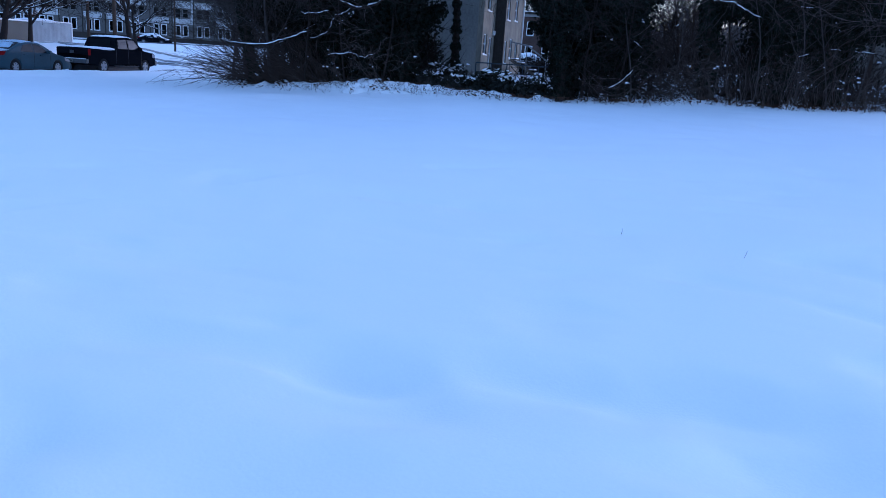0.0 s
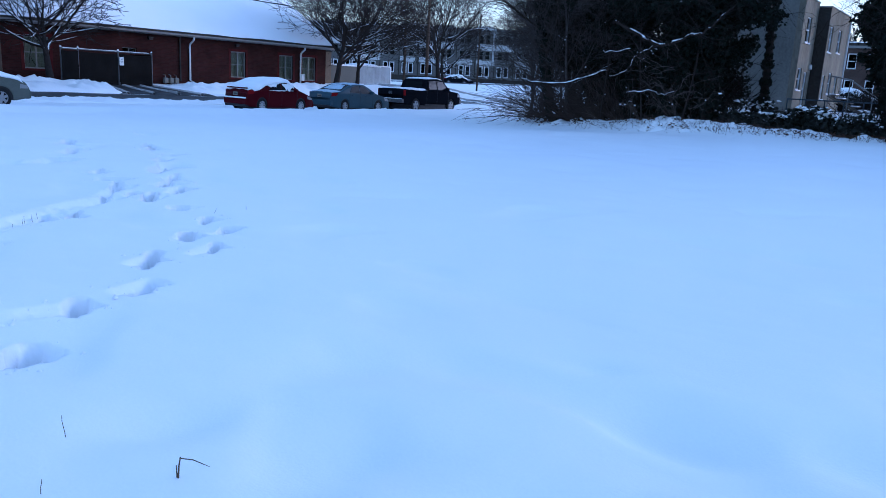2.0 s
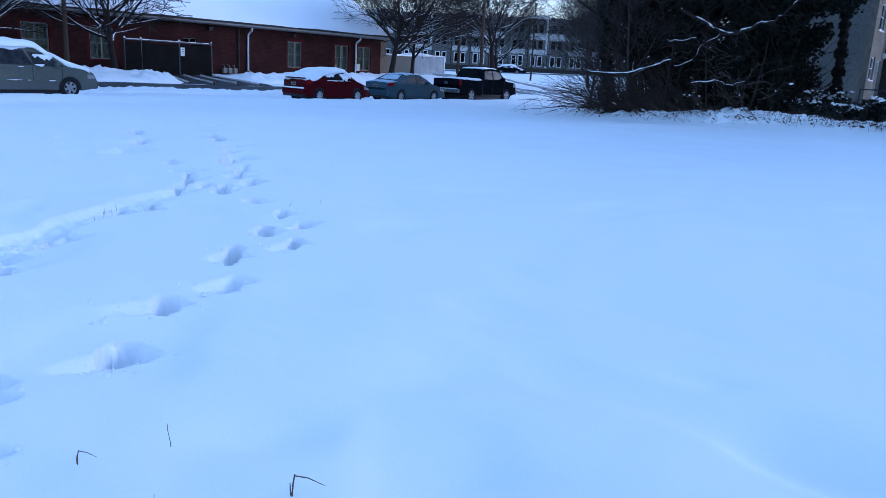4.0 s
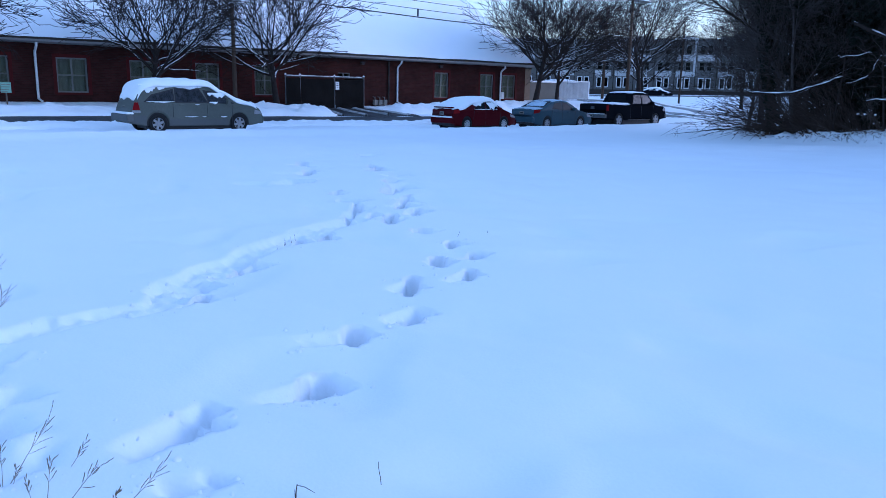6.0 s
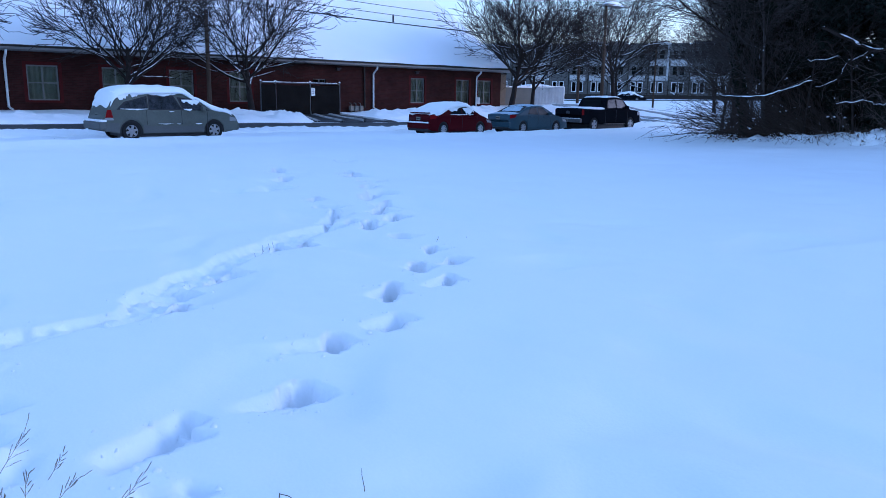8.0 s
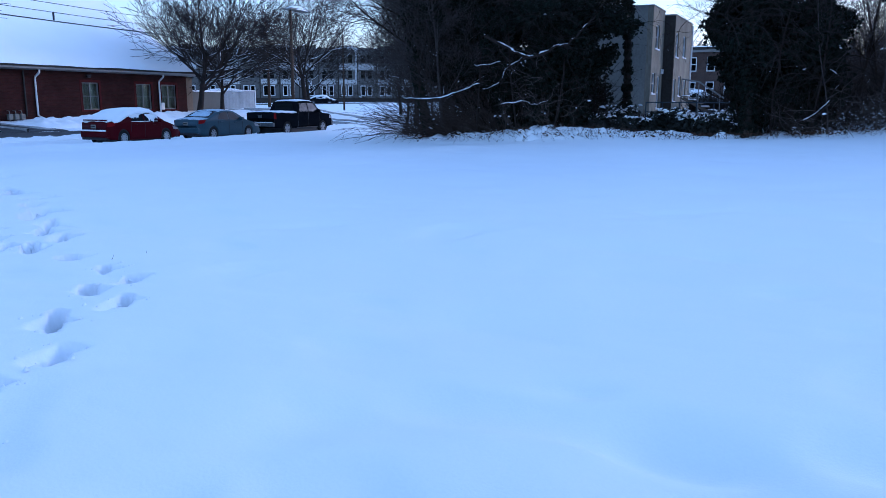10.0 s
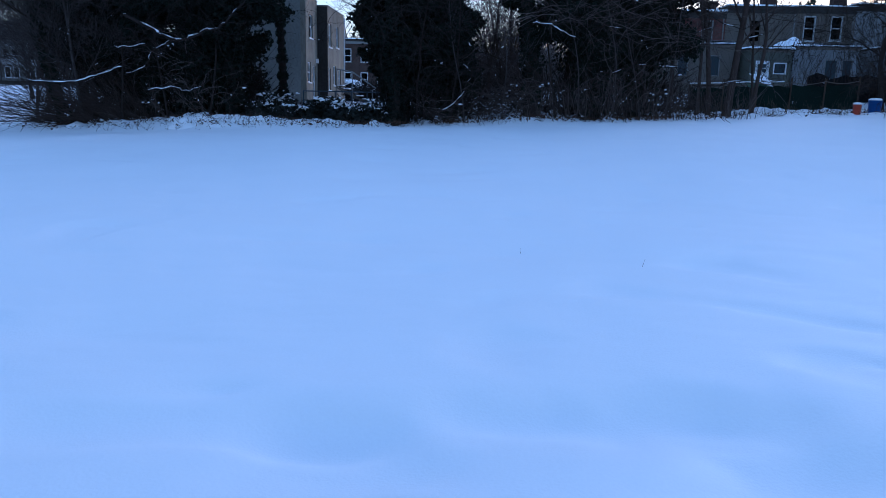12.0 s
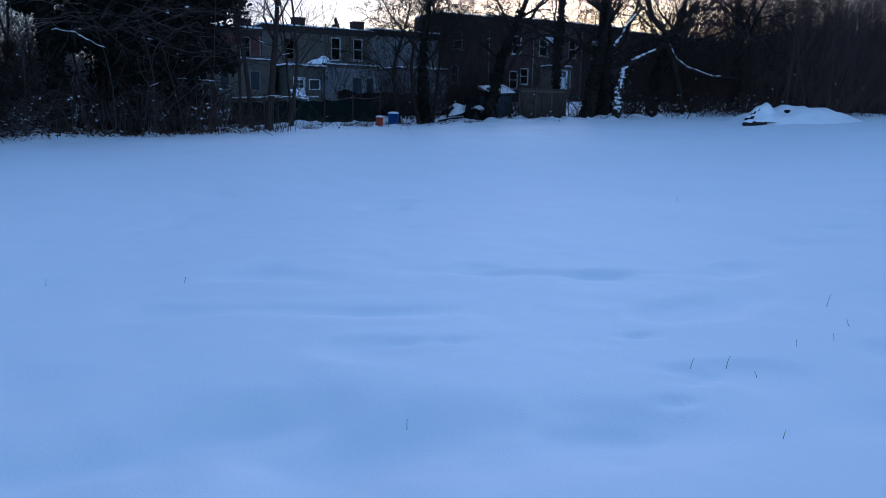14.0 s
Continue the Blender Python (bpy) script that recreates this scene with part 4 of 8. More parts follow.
class Shell:
    """A car body over a side profile: roof line, sills with wheel arches, tumblehome and rounded ends in plan."""

    def __init__(self, length, width, line, belt, wheels, arch, low=0.24, tumble=0.30, crown=0.05, nose=0.16):
        self.length, self.width, self.belt, self.wheels, self.arch, self.low = length, width, belt, wheels, arch, low
        self.tumble, self.crown, self.nose = tumble, crown, nose
        self.ly, self.lz = [p[0] for p in line], [p[1] for p in line]

    def top(self, y):
        return sum(float(np.interp(y + d, self.ly, self.lz)) for d in (-0.05, -0.025, 0, 0.025, 0.05)) / 5

    def half(self, y, z):
        e = self.length / 2
        k = max(0.0, (abs(y) - (e - 0.7)) / 0.7)
        w = self.width / 2 * (1 - self.nose * k * k)
        if z > self.belt:
            w -= (z - self.belt) * self.tumble
        elif z < 0.5:
            w -= (0.5 - z) * 0.12
        w -= 0.02 * max(0.0, 1 - abs(z - self.belt + 0.22) / 0.25) * 0.6
        return max(0.2, w)

    def bottom(self, y):
        z = self.low + 0.10 * max(0.0, (abs(y) - (self.length / 2 - 0.6)) / 0.6)
        for c in self.wheels:
            if abs(y - c) < self.arch:
                z = max(z, 0.32 + math.sqrt(self.arch**2 - (y - c) ** 2))
        return z

    def ring(self, y):
        z0, z1 = self.bottom(y), self.top(y) - self.crown
        zs = [z0 + (z1 - z0) * k / 9 for k in range(10)]
        r = [(self.half(y, z), y, z) for z in zs]
        w = r[-1][0]
        mid = [(w * u, y, z1 + self.crown * (1 - abs(u) ** 2.5)) for u in (0.93, 0.75, 0.4, 0, -0.4, -0.75, -0.93)]
        return r + mid + [(-x, q, z) for x, q, z in r[::-1]]

    def body(self):
        e = self.length / 2
        ys = {-e, e, *(-e + self.length * k / 70 for k in range(71))}
        for c in self.wheels:
            ys |= {c + self.arch * math.sin(math.pi * (k / 16 - 0.5)) for k in range(17)}
            ys |= {c - self.arch - 0.002, c + self.arch + 0.002}
        ys = sorted(ys)
        verts = [p for y in ys for p in self.ring(y)]
        n = 27
        faces = grid_faces(len(ys), n, True)
        faces += [tuple(range(n)), tuple(range((len(ys) - 1) * n, len(ys) * n))[::-1]]
        return verts, faces

    def side(self, s, bottom, over, off=0.008, cells=10):
        """A panel laid on the flank between two lines of (y, z)."""
        out = []
        for j in range(6):
            for i in range(cells + 1):
                t = i / cells
                a = np.interp(t, np.linspace(0, 1, len(bottom)), [p[0] for p in bottom]), np.interp(t, np.linspace(0, 1, len(bottom)), [p[1] for p in bottom])
                b = np.interp(t, np.linspace(0, 1, len(over)), [p[0] for p in over]), np.interp(t, np.linspace(0, 1, len(over)), [p[1] for p in over])
                y, z = a[0] + (b[0] - a[0]) * j / 5, a[1] + (b[1] - a[1]) * j / 5
                out.append((s * (self.half(y, z) + off), float(y), float(z)))
        inner = [(x - s * 0.02, y, z) for x, y, z in out]
        f = grid_faces(6, cells + 1)
        n = len(out)
        c = cells + 1
        rim = list(range(c)) + [j * c + c - 1 for j in range(1, 6)] + list(range(6 * c - 2, 5 * c - 1, -1)) + [j * c for j in range(4, 0, -1)]
        return out + inner, f + [(rim[k], rim[(k + 1) % len(rim)], n + rim[(k + 1) % len(rim)], n + rim[k]) for k in range(len(rim))]

    def over(self, y0, y1, wide=0.86, off=0.01, cells=10):
        """A panel on the upper skin from y0 to y1."""
        v = []
        for j in range(cells + 1):
            y = y0 + (y1 - y0) * j / cells
            slope = (self.top(y + 0.03) - self.top(y - 0.03)) / 0.06
            k = 1 / math.hypot(1, slope)
            w = self.half(y, self.top(y) - self.crown) * wide
            for i in range(9):
                u = i / 4 - 1
                v.append((w * u, y - slope * k * off, self.top(y) - self.crown * abs(u * wide) ** 2.5 + k * off))
        return v, grid_faces(cells + 1, 9)

    def snow(self, y0, y1, thick=0.09, drop=0.25, seed=0.0, ragged=0.12, wide=1.0):
        """A blanket of snow over the upper skin that hangs down over the sides by about drop."""
        rows, cols = 48, 29
        v = []
        for j in range(rows):
            t = j / (rows - 1)
            y = y0 + (y1 - y0) * t
            slope = (self.top(y + 0.03) - self.top(y - 0.03)) / 0.06
            k = 1 / math.hypot(1, slope)
            for i in range(cols):
                u = (i / (cols - 1) * 2 - 1) * 1.5
                yy = y + ragged * lumps(u * 1.3 + seed, 0, seed, 1.7) * max(0, 1 - 6 * min(t, 1 - t))
                zt = self.top(yy) - self.crown
                edge = min(1, 7 * t, 7 * (1 - t), (1.5 - abs(u)) * 4)
                th = thick * max(0.0, edge) ** 0.5 * (1 + 0.3 * lumps(u, yy * 1.2, seed, 2.0)) - (0.03 if edge <= 0 else 0)
                if abs(u) <= 1.0:
                    w = self.half(yy, zt) * u * wide
                    v.append((w, yy - slope * k * th, self.top(yy) - self.crown * abs(u) ** 2.5 + k * th))
                else:
                    reach = drop * (0.75 + 0.75 * lumps(yy * 1.1, seed, 7.0 if u > 0 else 2.0, 1.6))
                    z = zt - (abs(u) - 1) * 2 * max(0.02, reach)
                    v.append((math.copysign(self.half(yy, z) * wide + th * 0.7, u), yy, z + 0.02))
        return v, grid_faces(rows, cols)


def ragged_snow(shell, s, y0, y1, top, deep, seed, cells=36):
    """Snow clinging to a flank, with a torn lower edge."""
    v = []
    for j in range(6):
        for i in range(cells + 1):
            y = y0 + (y1 - y0) * i / cells
            fall = deep * max(0.12, 0.60 + 0.6 * lumps(y, seed, 0, 1.7) + 0.40 * lumps(y, seed, 4, 5.5) + 0.2 * lumps(y, seed, 9, 13.0)) * max(0.08, math.sin(math.pi * i / cells)) ** 0.6
            z = top - fall * (1 - j / 5)
            v.append((s * (shell.half(y, z) + (0.002, 0.025, 0.035, 0.035, 0.03, 0.01)[j]), y, z))
    f = grid_faces(6, cells + 1)
    return v, (f if s > 0 else [q[::-1] for q in f])


def seam(shell, s, y, z0, z1, lean=0.0):
    return shell.side(s, [(y - 0.008, z0), (y + 0.008, z0)], [(y - 0.008 + lean, z1), (y + 0.008 + lean, z1)], 0.003, 1)


def arch_liner(car, sh):
    """Black wells behind the wheels."""
    for c in sh.wheels:
        for s in (1, -1):
            x = sh.half(c, 0.5) - 0.05
            rim = [(math.cos(a) * (sh.arch + 0.015), 0.33 + math.sin(a) * (sh.arch + 0.015)) for a in [math.pi * (k / 18) for k in range(19)]]
            rim = [(sh.arch + 0.015, sh.low + 0.01)] + rim + [(-sh.arch - 0.015, sh.low + 0.01)]
            n = len(rim)
            v = [(s * x, c + p, q) for p, q in rim] + [(s * (x - 0.3), c + p, q) for p, q in rim]
            part("wheel_arch", (v, [tuple(range(n)), tuple(range(2 * n - 1, n - 1, -1))] + [(k, (k + 1) % n, n + (k + 1) % n, n + k) for k in range(n)]), BLACK_PLASTIC, car, "black wheel well")


def add_common(car, sh, paint, handles, seams, belt_z, mirrors, rocker=None):
    wide = sh.half(0.0, 0.4) - 0.10
    # black box added below the floor to paint the shadow under the car
    part("underbody_shade", box(-wide, wide, sh.wheels[0] - 0.2, sh.wheels[1] + 0.2, 0.13, sh.low + 0.12, 0.03), BLACK_PLASTIC, car, "dark underbody box that stands in for shade beneath the car")
    arch_liner(car, sh)
    for s in (1, -1):
        for y, z0, z1, lean in seams:
            part("door_seam", seam(sh, s, y, z0, z1, lean), BLACK_PLASTIC, car, "dark door gap")
        for y, z in handles:
            x = sh.half(y, z)
            part("door_handle", box(*sorted((s * (x - 0.01), s * (x + 0.035))), y - 0.11, y + 0.11, z - 0.02, z + 0.02, 0.008), paint, car)
        for y, z in mirrors:
            x = sh.half(y, z)
            part("mirror", box(*sorted((s * (x - 0.02), s * (x + 0.20))), y - 0.07, y + 0.06, z - 0.02, z + 0.14, 0.03), paint, car, "door mirror")
        if rocker:
            part("trim_strip", sh.side(s, [(rocker[0], rocker[2]), (rocker[1], rocker[2])], [(rocker[0], rocker[3]), (rocker[1], rocker[3])], 0.018, 12), rocker[4], car, "grey moulding")


def plate(car, y, z, facing=-1):
    pl = part("number_plate", box(-0.15, 0.15, *sorted((y, y + facing * 0.015)), z, z + 0.15), STUCCO, car, "pale number plate")
    f = y + facing * 0.018
    part("mark", box(-0.11, 0.11, *sorted((f, f + facing * 0.003)), z + 0.05, z + 0.10), BLACK_PLASTIC, pl)


PAINT_CLAD = material("silver_grey_cladding", (0.105, 0.108, 0.106), 0.5, 0.0, vary=0.15, scale=1.5, bump=0, shine=0.12)


def minivan(m):
    car = thing("minivan", m, "grey-green minivan parked on the street under a thick cap of snow", "minivan")
    W = (-1.60, 1.47)
    line = [(-2.53, 0.62), (-2.50, 0.85), (-2.40, 1.02), (-2.33, 1.20), (-2.12, 1.58), (-1.95, 1.68), (-1.2, 1.735), (-0.2, 1.74), (0.35, 1.68), (0.85, 1.46), (1.35, 1.21), (1.65, 1.11), (2.05, 1.02), (2.32, 0.92), (2.46, 0.76), (2.52, 0.58), (2.53, 0.5)]
    sh = Shell(5.06, 1.92, line, 1.05, W, 0.40, 0.25, 0.24, 0.05)
    part("body", sh.body(), PAINT_VAN, car, "grey-green paint", True)
    for s in (1, -1):
        part("window_frame", sh.side(s, [(-2.08, 1.07), (-0.98, 1.07)], [(-1.80, 1.33), (-0.98, 1.54)], 0.004), BLACK_PLASTIC, car)
        part("window_frame", sh.side(s, [(-0.97, 1.06), (0.27, 1.06)], [(-0.95, 1.57), (-0.02, 1.55)], 0.004), BLACK_PLASTIC, car)
        part("window_frame", sh.side(s, [(0.27, 1.05), (1.30, 1.03)], [(0.10, 1.51), (0.66, 1.45)], 0.004), BLACK_PLASTIC, car)
        part("cladding", sh.side(s, [(-1.19, 0.27), (1.06, 0.27)], [(-1.19, 0.54), (1.06, 0.54)], 0.012), PAINT_CLAD, car, "paler grey lower cladding")
        part("cladding", sh.side(s, [(-2.48, 0.36), (-2.01, 0.30)], [(-2.48, 0.62), (-2.01, 0.62)], 0.012), PAINT_CLAD, car, "paler grey lower cladding")
        part("rear_quarter_window", sh.side(s, [(-2.02, 1.10), (-1.02, 1.10)], [(-1.75, 1.30), (-1.02, 1.50)]), FROST, car, "frosted glass")
        part("sliding_door_window", sh.side(s, [(-0.94, 1.09), (0.22, 1.09)], [(-0.90, 1.52), (-0.05, 1.50)]), FROST, car, "frosted glass")
        part("front_door_window", sh.side(s, [(0.30, 1.08), (1.22, 1.06)], [(0.18, 1.46), (0.62, 1.40)]), FROST, car, "frosted glass")
        part("tail_lamp", sh.side(s, [(-2.44, 0.80), (-2.20, 0.80)], [(-2.38, 1.06), (-2.26, 1.06)], 0.012), LAMP_RED, car, "red tail lamp")
        part("reverse_lamp", sh.side(s, [(-2.44, 0.71), (-2.18, 0.71)], [(-2.44, 0.79), (-2.20, 0.79)], 0.012), LAMP_CLEAR, car)
        part("head_lamp", sh.side(s, [(2.10, 0.66), (2.45, 0.66)], [(2.12, 0.82), (2.40, 0.76)], 0.012), LAMP_CLEAR, car)
    part("rear_window", sh.over(-2.30, -2.02, 0.80, 0.012), FROST, car, "frosted rear glass")
    part("windscreen", sh.over(0.45, 1.25, 0.86, 0.010), CAR_GLASS, car)
    part("rear_bumper", box(-0.90, 0.90, -2.66, -2.42, 0.40, 0.66, 0.05), PAINT_CLAD, car)
    part("bumper_snow", box(-0.88, 0.86, -2.64, -2.40, 0.655, 0.73, 0.03), SNOW, car, "snow lying on the bumper")
    part("front_bumper", box(-0.80, 0.80, 2.34, 2.57, 0.30, 0.60, 0.08), PAINT_VAN, car)
    add_common(car, sh, PAINT_VAN, [(-0.70, 0.98), (0.45, 0.98)], [(-1.05, 0.38, 1.06, 0.0), (0.24, 0.34, 1.06, -0.02), (1.18, 0.36, 1.0, 0.05)], 1.05, [(1.02, 1.04)], (-1.1, 1.06, 0.50, 0.56, PAINT_VAN))
    part("roof_snow", sh.snow(-2.26, 0.80, 0.17, 0.14, 1.0, 0.10), SNOW, car, "thick snow on the roof", True)
    part("bonnet_snow", sh.snow(0.62, 2.30, 0.10, 0.10, 5.0, 0.12, 0.97), SNOW, car, "snow on the bonnet and windscreen", True)
    part("rear_snow", sh.snow(-2.34, -2.02, 0.06, 0.06, 9.0, 0.05, 0.90), SNOW, car, "snow plastered over the rear glass", True)
    part("window_snow", ragged_snow(sh, 1, -2.20, -1.25, 1.68, 0.55, 3.0), SNOW, car, "torn snow over the rear pillar", True)
    part("window_snow", ragged_snow(sh, 1, -1.45, -0.96, 1.64, 0.30, 31.0), SNOW, car, "torn snow over the rear glass", True)
    part("window_snow", ragged_snow(sh, 1, -0.92, 0.10, 1.62, 0.12, 5.0), SNOW, car, "torn snow hanging over the door glass", True)
    part("window_snow", ragged_snow(sh, 1, 0.26, 0.98, 1.42, 0.34, 14.0), SNOW, car, "snow stuck to the front door glass", True)
    part("window_snow", ragged_snow(sh, 1, 0.30, 0.62, 1.10, 0.17, 24.0, 12), SNOW, car, "snow slipping down the front door", True)
    part("window_snow", ragged_snow(sh, 1, -1.98, -1.0, 1.10, 0.05, 12.0), SNOW, car, "line of snow on the sills", True)
    for y0, y1, z, d, sd in ((-0.66, -0.10, 0.585, 0.035, 41.0), (0.02, 0.16, 0.58, 0.03, 42.0), (0.72, 0.98, 0.585, 0.05, 43.0), (-0.26, -0.06, 1.01, 0.05, 44.0)):
        part("side_snow", ragged_snow(sh, 1, y0, y1, z, d, sd, 24), SNOW, car, "scrap of snow on the door", True)
    for y in W:
        for s in (1, -1):
            wheel(car, s * 0.85, y, 0.335, s, 6)
    plate(car, -2.45, 0.80)
    part("mudflap", box(0.68, 0.92, -2.02, -2.0, 0.12, 0.42), BLACK_PLASTIC, car)
    return car


def sedan(m, name, label, paint, L, W, wheels, snowy, rim=None, r=0.315):
    car = thing(name, m, label, "car")
    e = L / 2
    line = [(-e, 0.60), (-e + 0.03, 0.88), (-e + 0.10, 1.00)] + ([(-e + 0.30, 1.04), (-e + 0.62, 1.13), (-e + 1.25, 1.36)] if snowy else [(-e + 0.55, 1.04), (-e + 0.75, 1.08), (-e + 1.45, 1.36)]) + [ (-e + 1.75, 1.425), (-e + 2.25, 1.45), (-e + 2.65, 1.41), (-e + 3.0, 1.27), (-e + 3.45, 1.02), (-e + 3.62, 0.97), (e - 0.45, 0.82), (e - 0.12, 0.70), (e, 0.50)]
    sh = Shell(L, W, line, 0.93, wheels, 0.36, 0.22, 0.36, 0.045, 0.18)
    part("body", sh.body(), paint, car, "", True)
    for s in (1, -1):
        part("rear_door_window", sh.side(s, [(-e + 1.35, 1.0), (-e + 2.15, 0.97)], [(-e + 1.62, 1.28), (-e + 2.15, 1.35)]), CAR_GLASS, car)
        part("front_door_window", sh.side(s, [(-e + 2.22, 0.97), (-e + 3.15, 0.95)], [(-e + 2.22, 1.35), (-e + 2.62, 1.30)]), CAR_GLASS, car)
        part("tail_lamp", sh.side(s, [(-e + 0.06, 0.78), (-e + 0.36, 0.82)], [(-e + 0.08, 0.96), (-e + 0.46, 0.97)], 0.012), LAMP_RED, car, "red tail lamp")
        part("head_lamp", sh.side(s, [(e - 0.55, 0.62), (e - 0.12, 0.58)], [(e - 0.62, 0.76), (e - 0.16, 0.66)], 0.012), LAMP_CLEAR, car)
        part("fog_lamp", box(s * 0.55 - 0.08, s * 0.55 + 0.08, -e - 0.015, -e + 0.03, 0.42, 0.47), LAMP_RED, car)
    part("rear_window", sh.over(-e + 0.80, -e + 1.55, 0.84, 0.01), CAR_GLASS, car)
    part("windscreen", sh.over(-e + 2.75, -e + 3.40, 0.86, 0.01), CAR_GLASS, car)
    part("rear_bumper", box(-W * 0.44, W * 0.44, -e - 0.05, -e + 0.20, 0.34, 0.60, 0.05), paint, car)
    part("diffuser", box(-W * 0.40, W * 0.40, -e - 0.04, -e + 0.20, 0.24, 0.34, 0.02), BLACK_PLASTIC, car)
    part("front_bumper", box(-W * 0.42, W * 0.42, e - 0.22, e + 0.04, 0.24, 0.50, 0.05), paint, car)
    add_common(car, sh, paint, [(-e + 1.62, 0.86), (-e + 2.68, 0.84)], [(-e + 1.30, 0.55, 0.96, 0.08), (-e + 2.18, 0.30, 0.96, 0.0), (-e + 3.22, 0.32, 0.92, 0.03)], 0.93, [(-e + 3.05, 0.94)])
    for y in wheels:
        for s in (1, -1):
            wheel(car, s * (W / 2 - 0.12), y, r, s, 10 if rim else 7, 0.19, rim)
    plate(car, -e - 0.005, 0.72)
    if snowy:
        part("roof_snow", sh.snow(-e + 0.30, -e + 3.05, 0.13, 0.14, 2.0, 0.08), SNOW, car, "smooth thick snow on the roof and rear glass", True)
        part("bonnet_snow", sh.snow(-e + 2.95, e - 0.25, 0.05, 0.04, 8.0, 0.12, 0.94), SNOW, car, "snow on the bonnet and windscreen", True)
        part("boot_snow", sh.snow(-e + 0.12, -e + 0.62, 0.05, 0.02, 6.0, 0.05, 0.86), SNOW, car, "snow on the boot lid", True)
        part("bumper_snow", box(-W * 0.40, W * 0.40, -e - 0.06, -e + 0.08, 0.595, 0.66, 0.025), SNOW, car, "snow on the bumper")
        part("window_snow", ragged_snow(sh, 1, -e + 1.20, -e + 2.10, 1.34, 0.32, 3.0), SNOW, car, "torn snow over the door glass", True)
        part("window_snow", ragged_snow(sh, 1, -e + 2.26, -e + 3.05, 1.30, 0.40, 8.0), SNOW, car, "torn snow over the door glass", True)
        part("window_snow", ragged_snow(sh, 1, -e + 1.3, -e + 3.2, 1.0, 0.06, 5.0), SNOW, car, "line of snow on the sills", True)
        part("spoiler", box(-W * 0.36, W * 0.36, -e + 0.04, -e + 0.20, 1.03, 1.08, 0.015), paint, car, "low boot spoiler")
    else:
        part("roof_snow", sh.snow(-e + 1.55, -e + 2.75, 0.025, 0.03, 3.0, 0.15, 0.95), FROST_SNOW, car, "thin frost on the roof", True)
        part("boot_snow", sh.snow(-e + 0.12, -e + 0.72, 0.035, 0.02, 4.0, 0.06, 0.9), FROST_SNOW, car, "thin snow on the boot lid", True)
        part("rear_glass_snow", sh.snow(-e + 0.85, -e + 1.5, 0.022, 0.01, 14.0, 0.06, 0.8), FROST_SNOW, car, "frost on the rear glass", True)
    return car


FROST_SNOW = material("frost", (0.42, 0.50, 0.58), 0.7, vary=0.25, scale=2.5, fine=20, bump=0.3)


def pickup(m):
    car = thing("pickup_truck", m, "black extended-cab pickup truck with snow in its bed", "truck")
    W = (-1.75, 1.82)
    line = [(-2.90, 0.75), (-2.88, 1.20), (-2.84, 1.28), (-0.72, 1.28), (-0.68, 1.55), (-0.52, 1.82), (-0.30, 1.90), (0.5, 1.92), (0.95, 1.86), (1.15, 1.74), (1.62, 1.30), (1.72, 1.25), (2.55, 1.18), (2.82, 1.08), (2.88, 0.7), (2.90, 0.6)]
    sh = Shell(5.80, 2.00, line, 1.24, W, 0.47, 0.42, 0.26, 0.03, 0.07)
    part("body", sh.body(), PAINT_BLACK, car, "black paint", True)
    for s in (1, -1):
        part("rear_door_window", sh.side(s, [(-0.55, 1.30), (0.28, 1.30)], [(-0.42, 1.74), (0.28, 1.78)]), CAR_GLASS, car)
        part("front_door_window", sh.side(s, [(0.38, 1.30), (1.38, 1.28)], [(0.38, 1.78), (0.98, 1.74)]), CAR_GLASS, car)
        part("tail_lamp", sh.side(s, [(-2.87, 0.92), (-2.70, 0.92)], [(-2.87, 1.22), (-2.72, 1.22)], 0.012), LAMP_RED, car, "red tail lamp")
        part("head_lamp", sh.side(s, [(2.52, 0.90), (2.84, 0.90)], [(2.52, 1.10), (2.80, 1.06)], 0.012), LAMP_CLEAR, car)
        part("bed_seam", seam(sh, s, -0.70, 0.50, 1.24), BLACK_PLASTIC, car)
        part("running_board", box(*sorted((s * 0.90, s * 1.06)), -0.95, 1.15, 0.40, 0.45, 0.015), BLACK_PLASTIC, car)
    part("windscreen", sh.over(1.08, 1.60, 0.86, 0.01), CAR_GLASS, car)
    part("rear_window", box(-0.62, 0.62, -0.71, -0.69, 1.38, 1.74), CAR_GLASS, car)
    part("tailgate_emblem", box(-0.12, 0.12, -2.925, -2.90, 0.98, 1.12, 0.01), STEEL, car)
    part("rear_bumper", box(-0.96, 0.96, -3.06, -2.86, 0.52, 0.72, 0.03), STEEL, car, "chrome bumper")
    part("bumper_snow", box(-0.80, 0.85, -3.02, -2.90, 0.715, 0.75, 0.015), SNOW, car, "snow on the bumper")
    part("front_bumper", box(-0.95, 0.95, 2.78, 3.0, 0.48, 0.76, 0.05), STEEL, car)
    part("grille", box(-0.55, 0.55, 2.86, 2.93, 0.80, 1.06, 0.02), STEEL, car)
    part("bed_snow", sh.snow(-2.55, -0.76, 0.07, 0.07, 6.0, 0.08, 0.985), SNOW, car, "snow along the bed", True)
    part("roof_snow", sh.snow(-0.38, 0.95, 0.05, 0.03, 2.0, 0.06, 0.95), SNOW, car, "thin snow on the roof", True)
    add_common(car, sh, PAINT_BLACK, [(0.02, 1.16), (0.62, 1.16)], [(0.33, 0.50, 1.26, 0.0), (1.48, 0.52, 1.2, 0.03)], 1.24, [(1.25, 1.28)])
    for y in W:
        for s in (1, -1):
            wheel(car, s * 0.87, y, 0.40, s, 5, 0.25)
    plate(car, -3.06, 0.55)
    return car


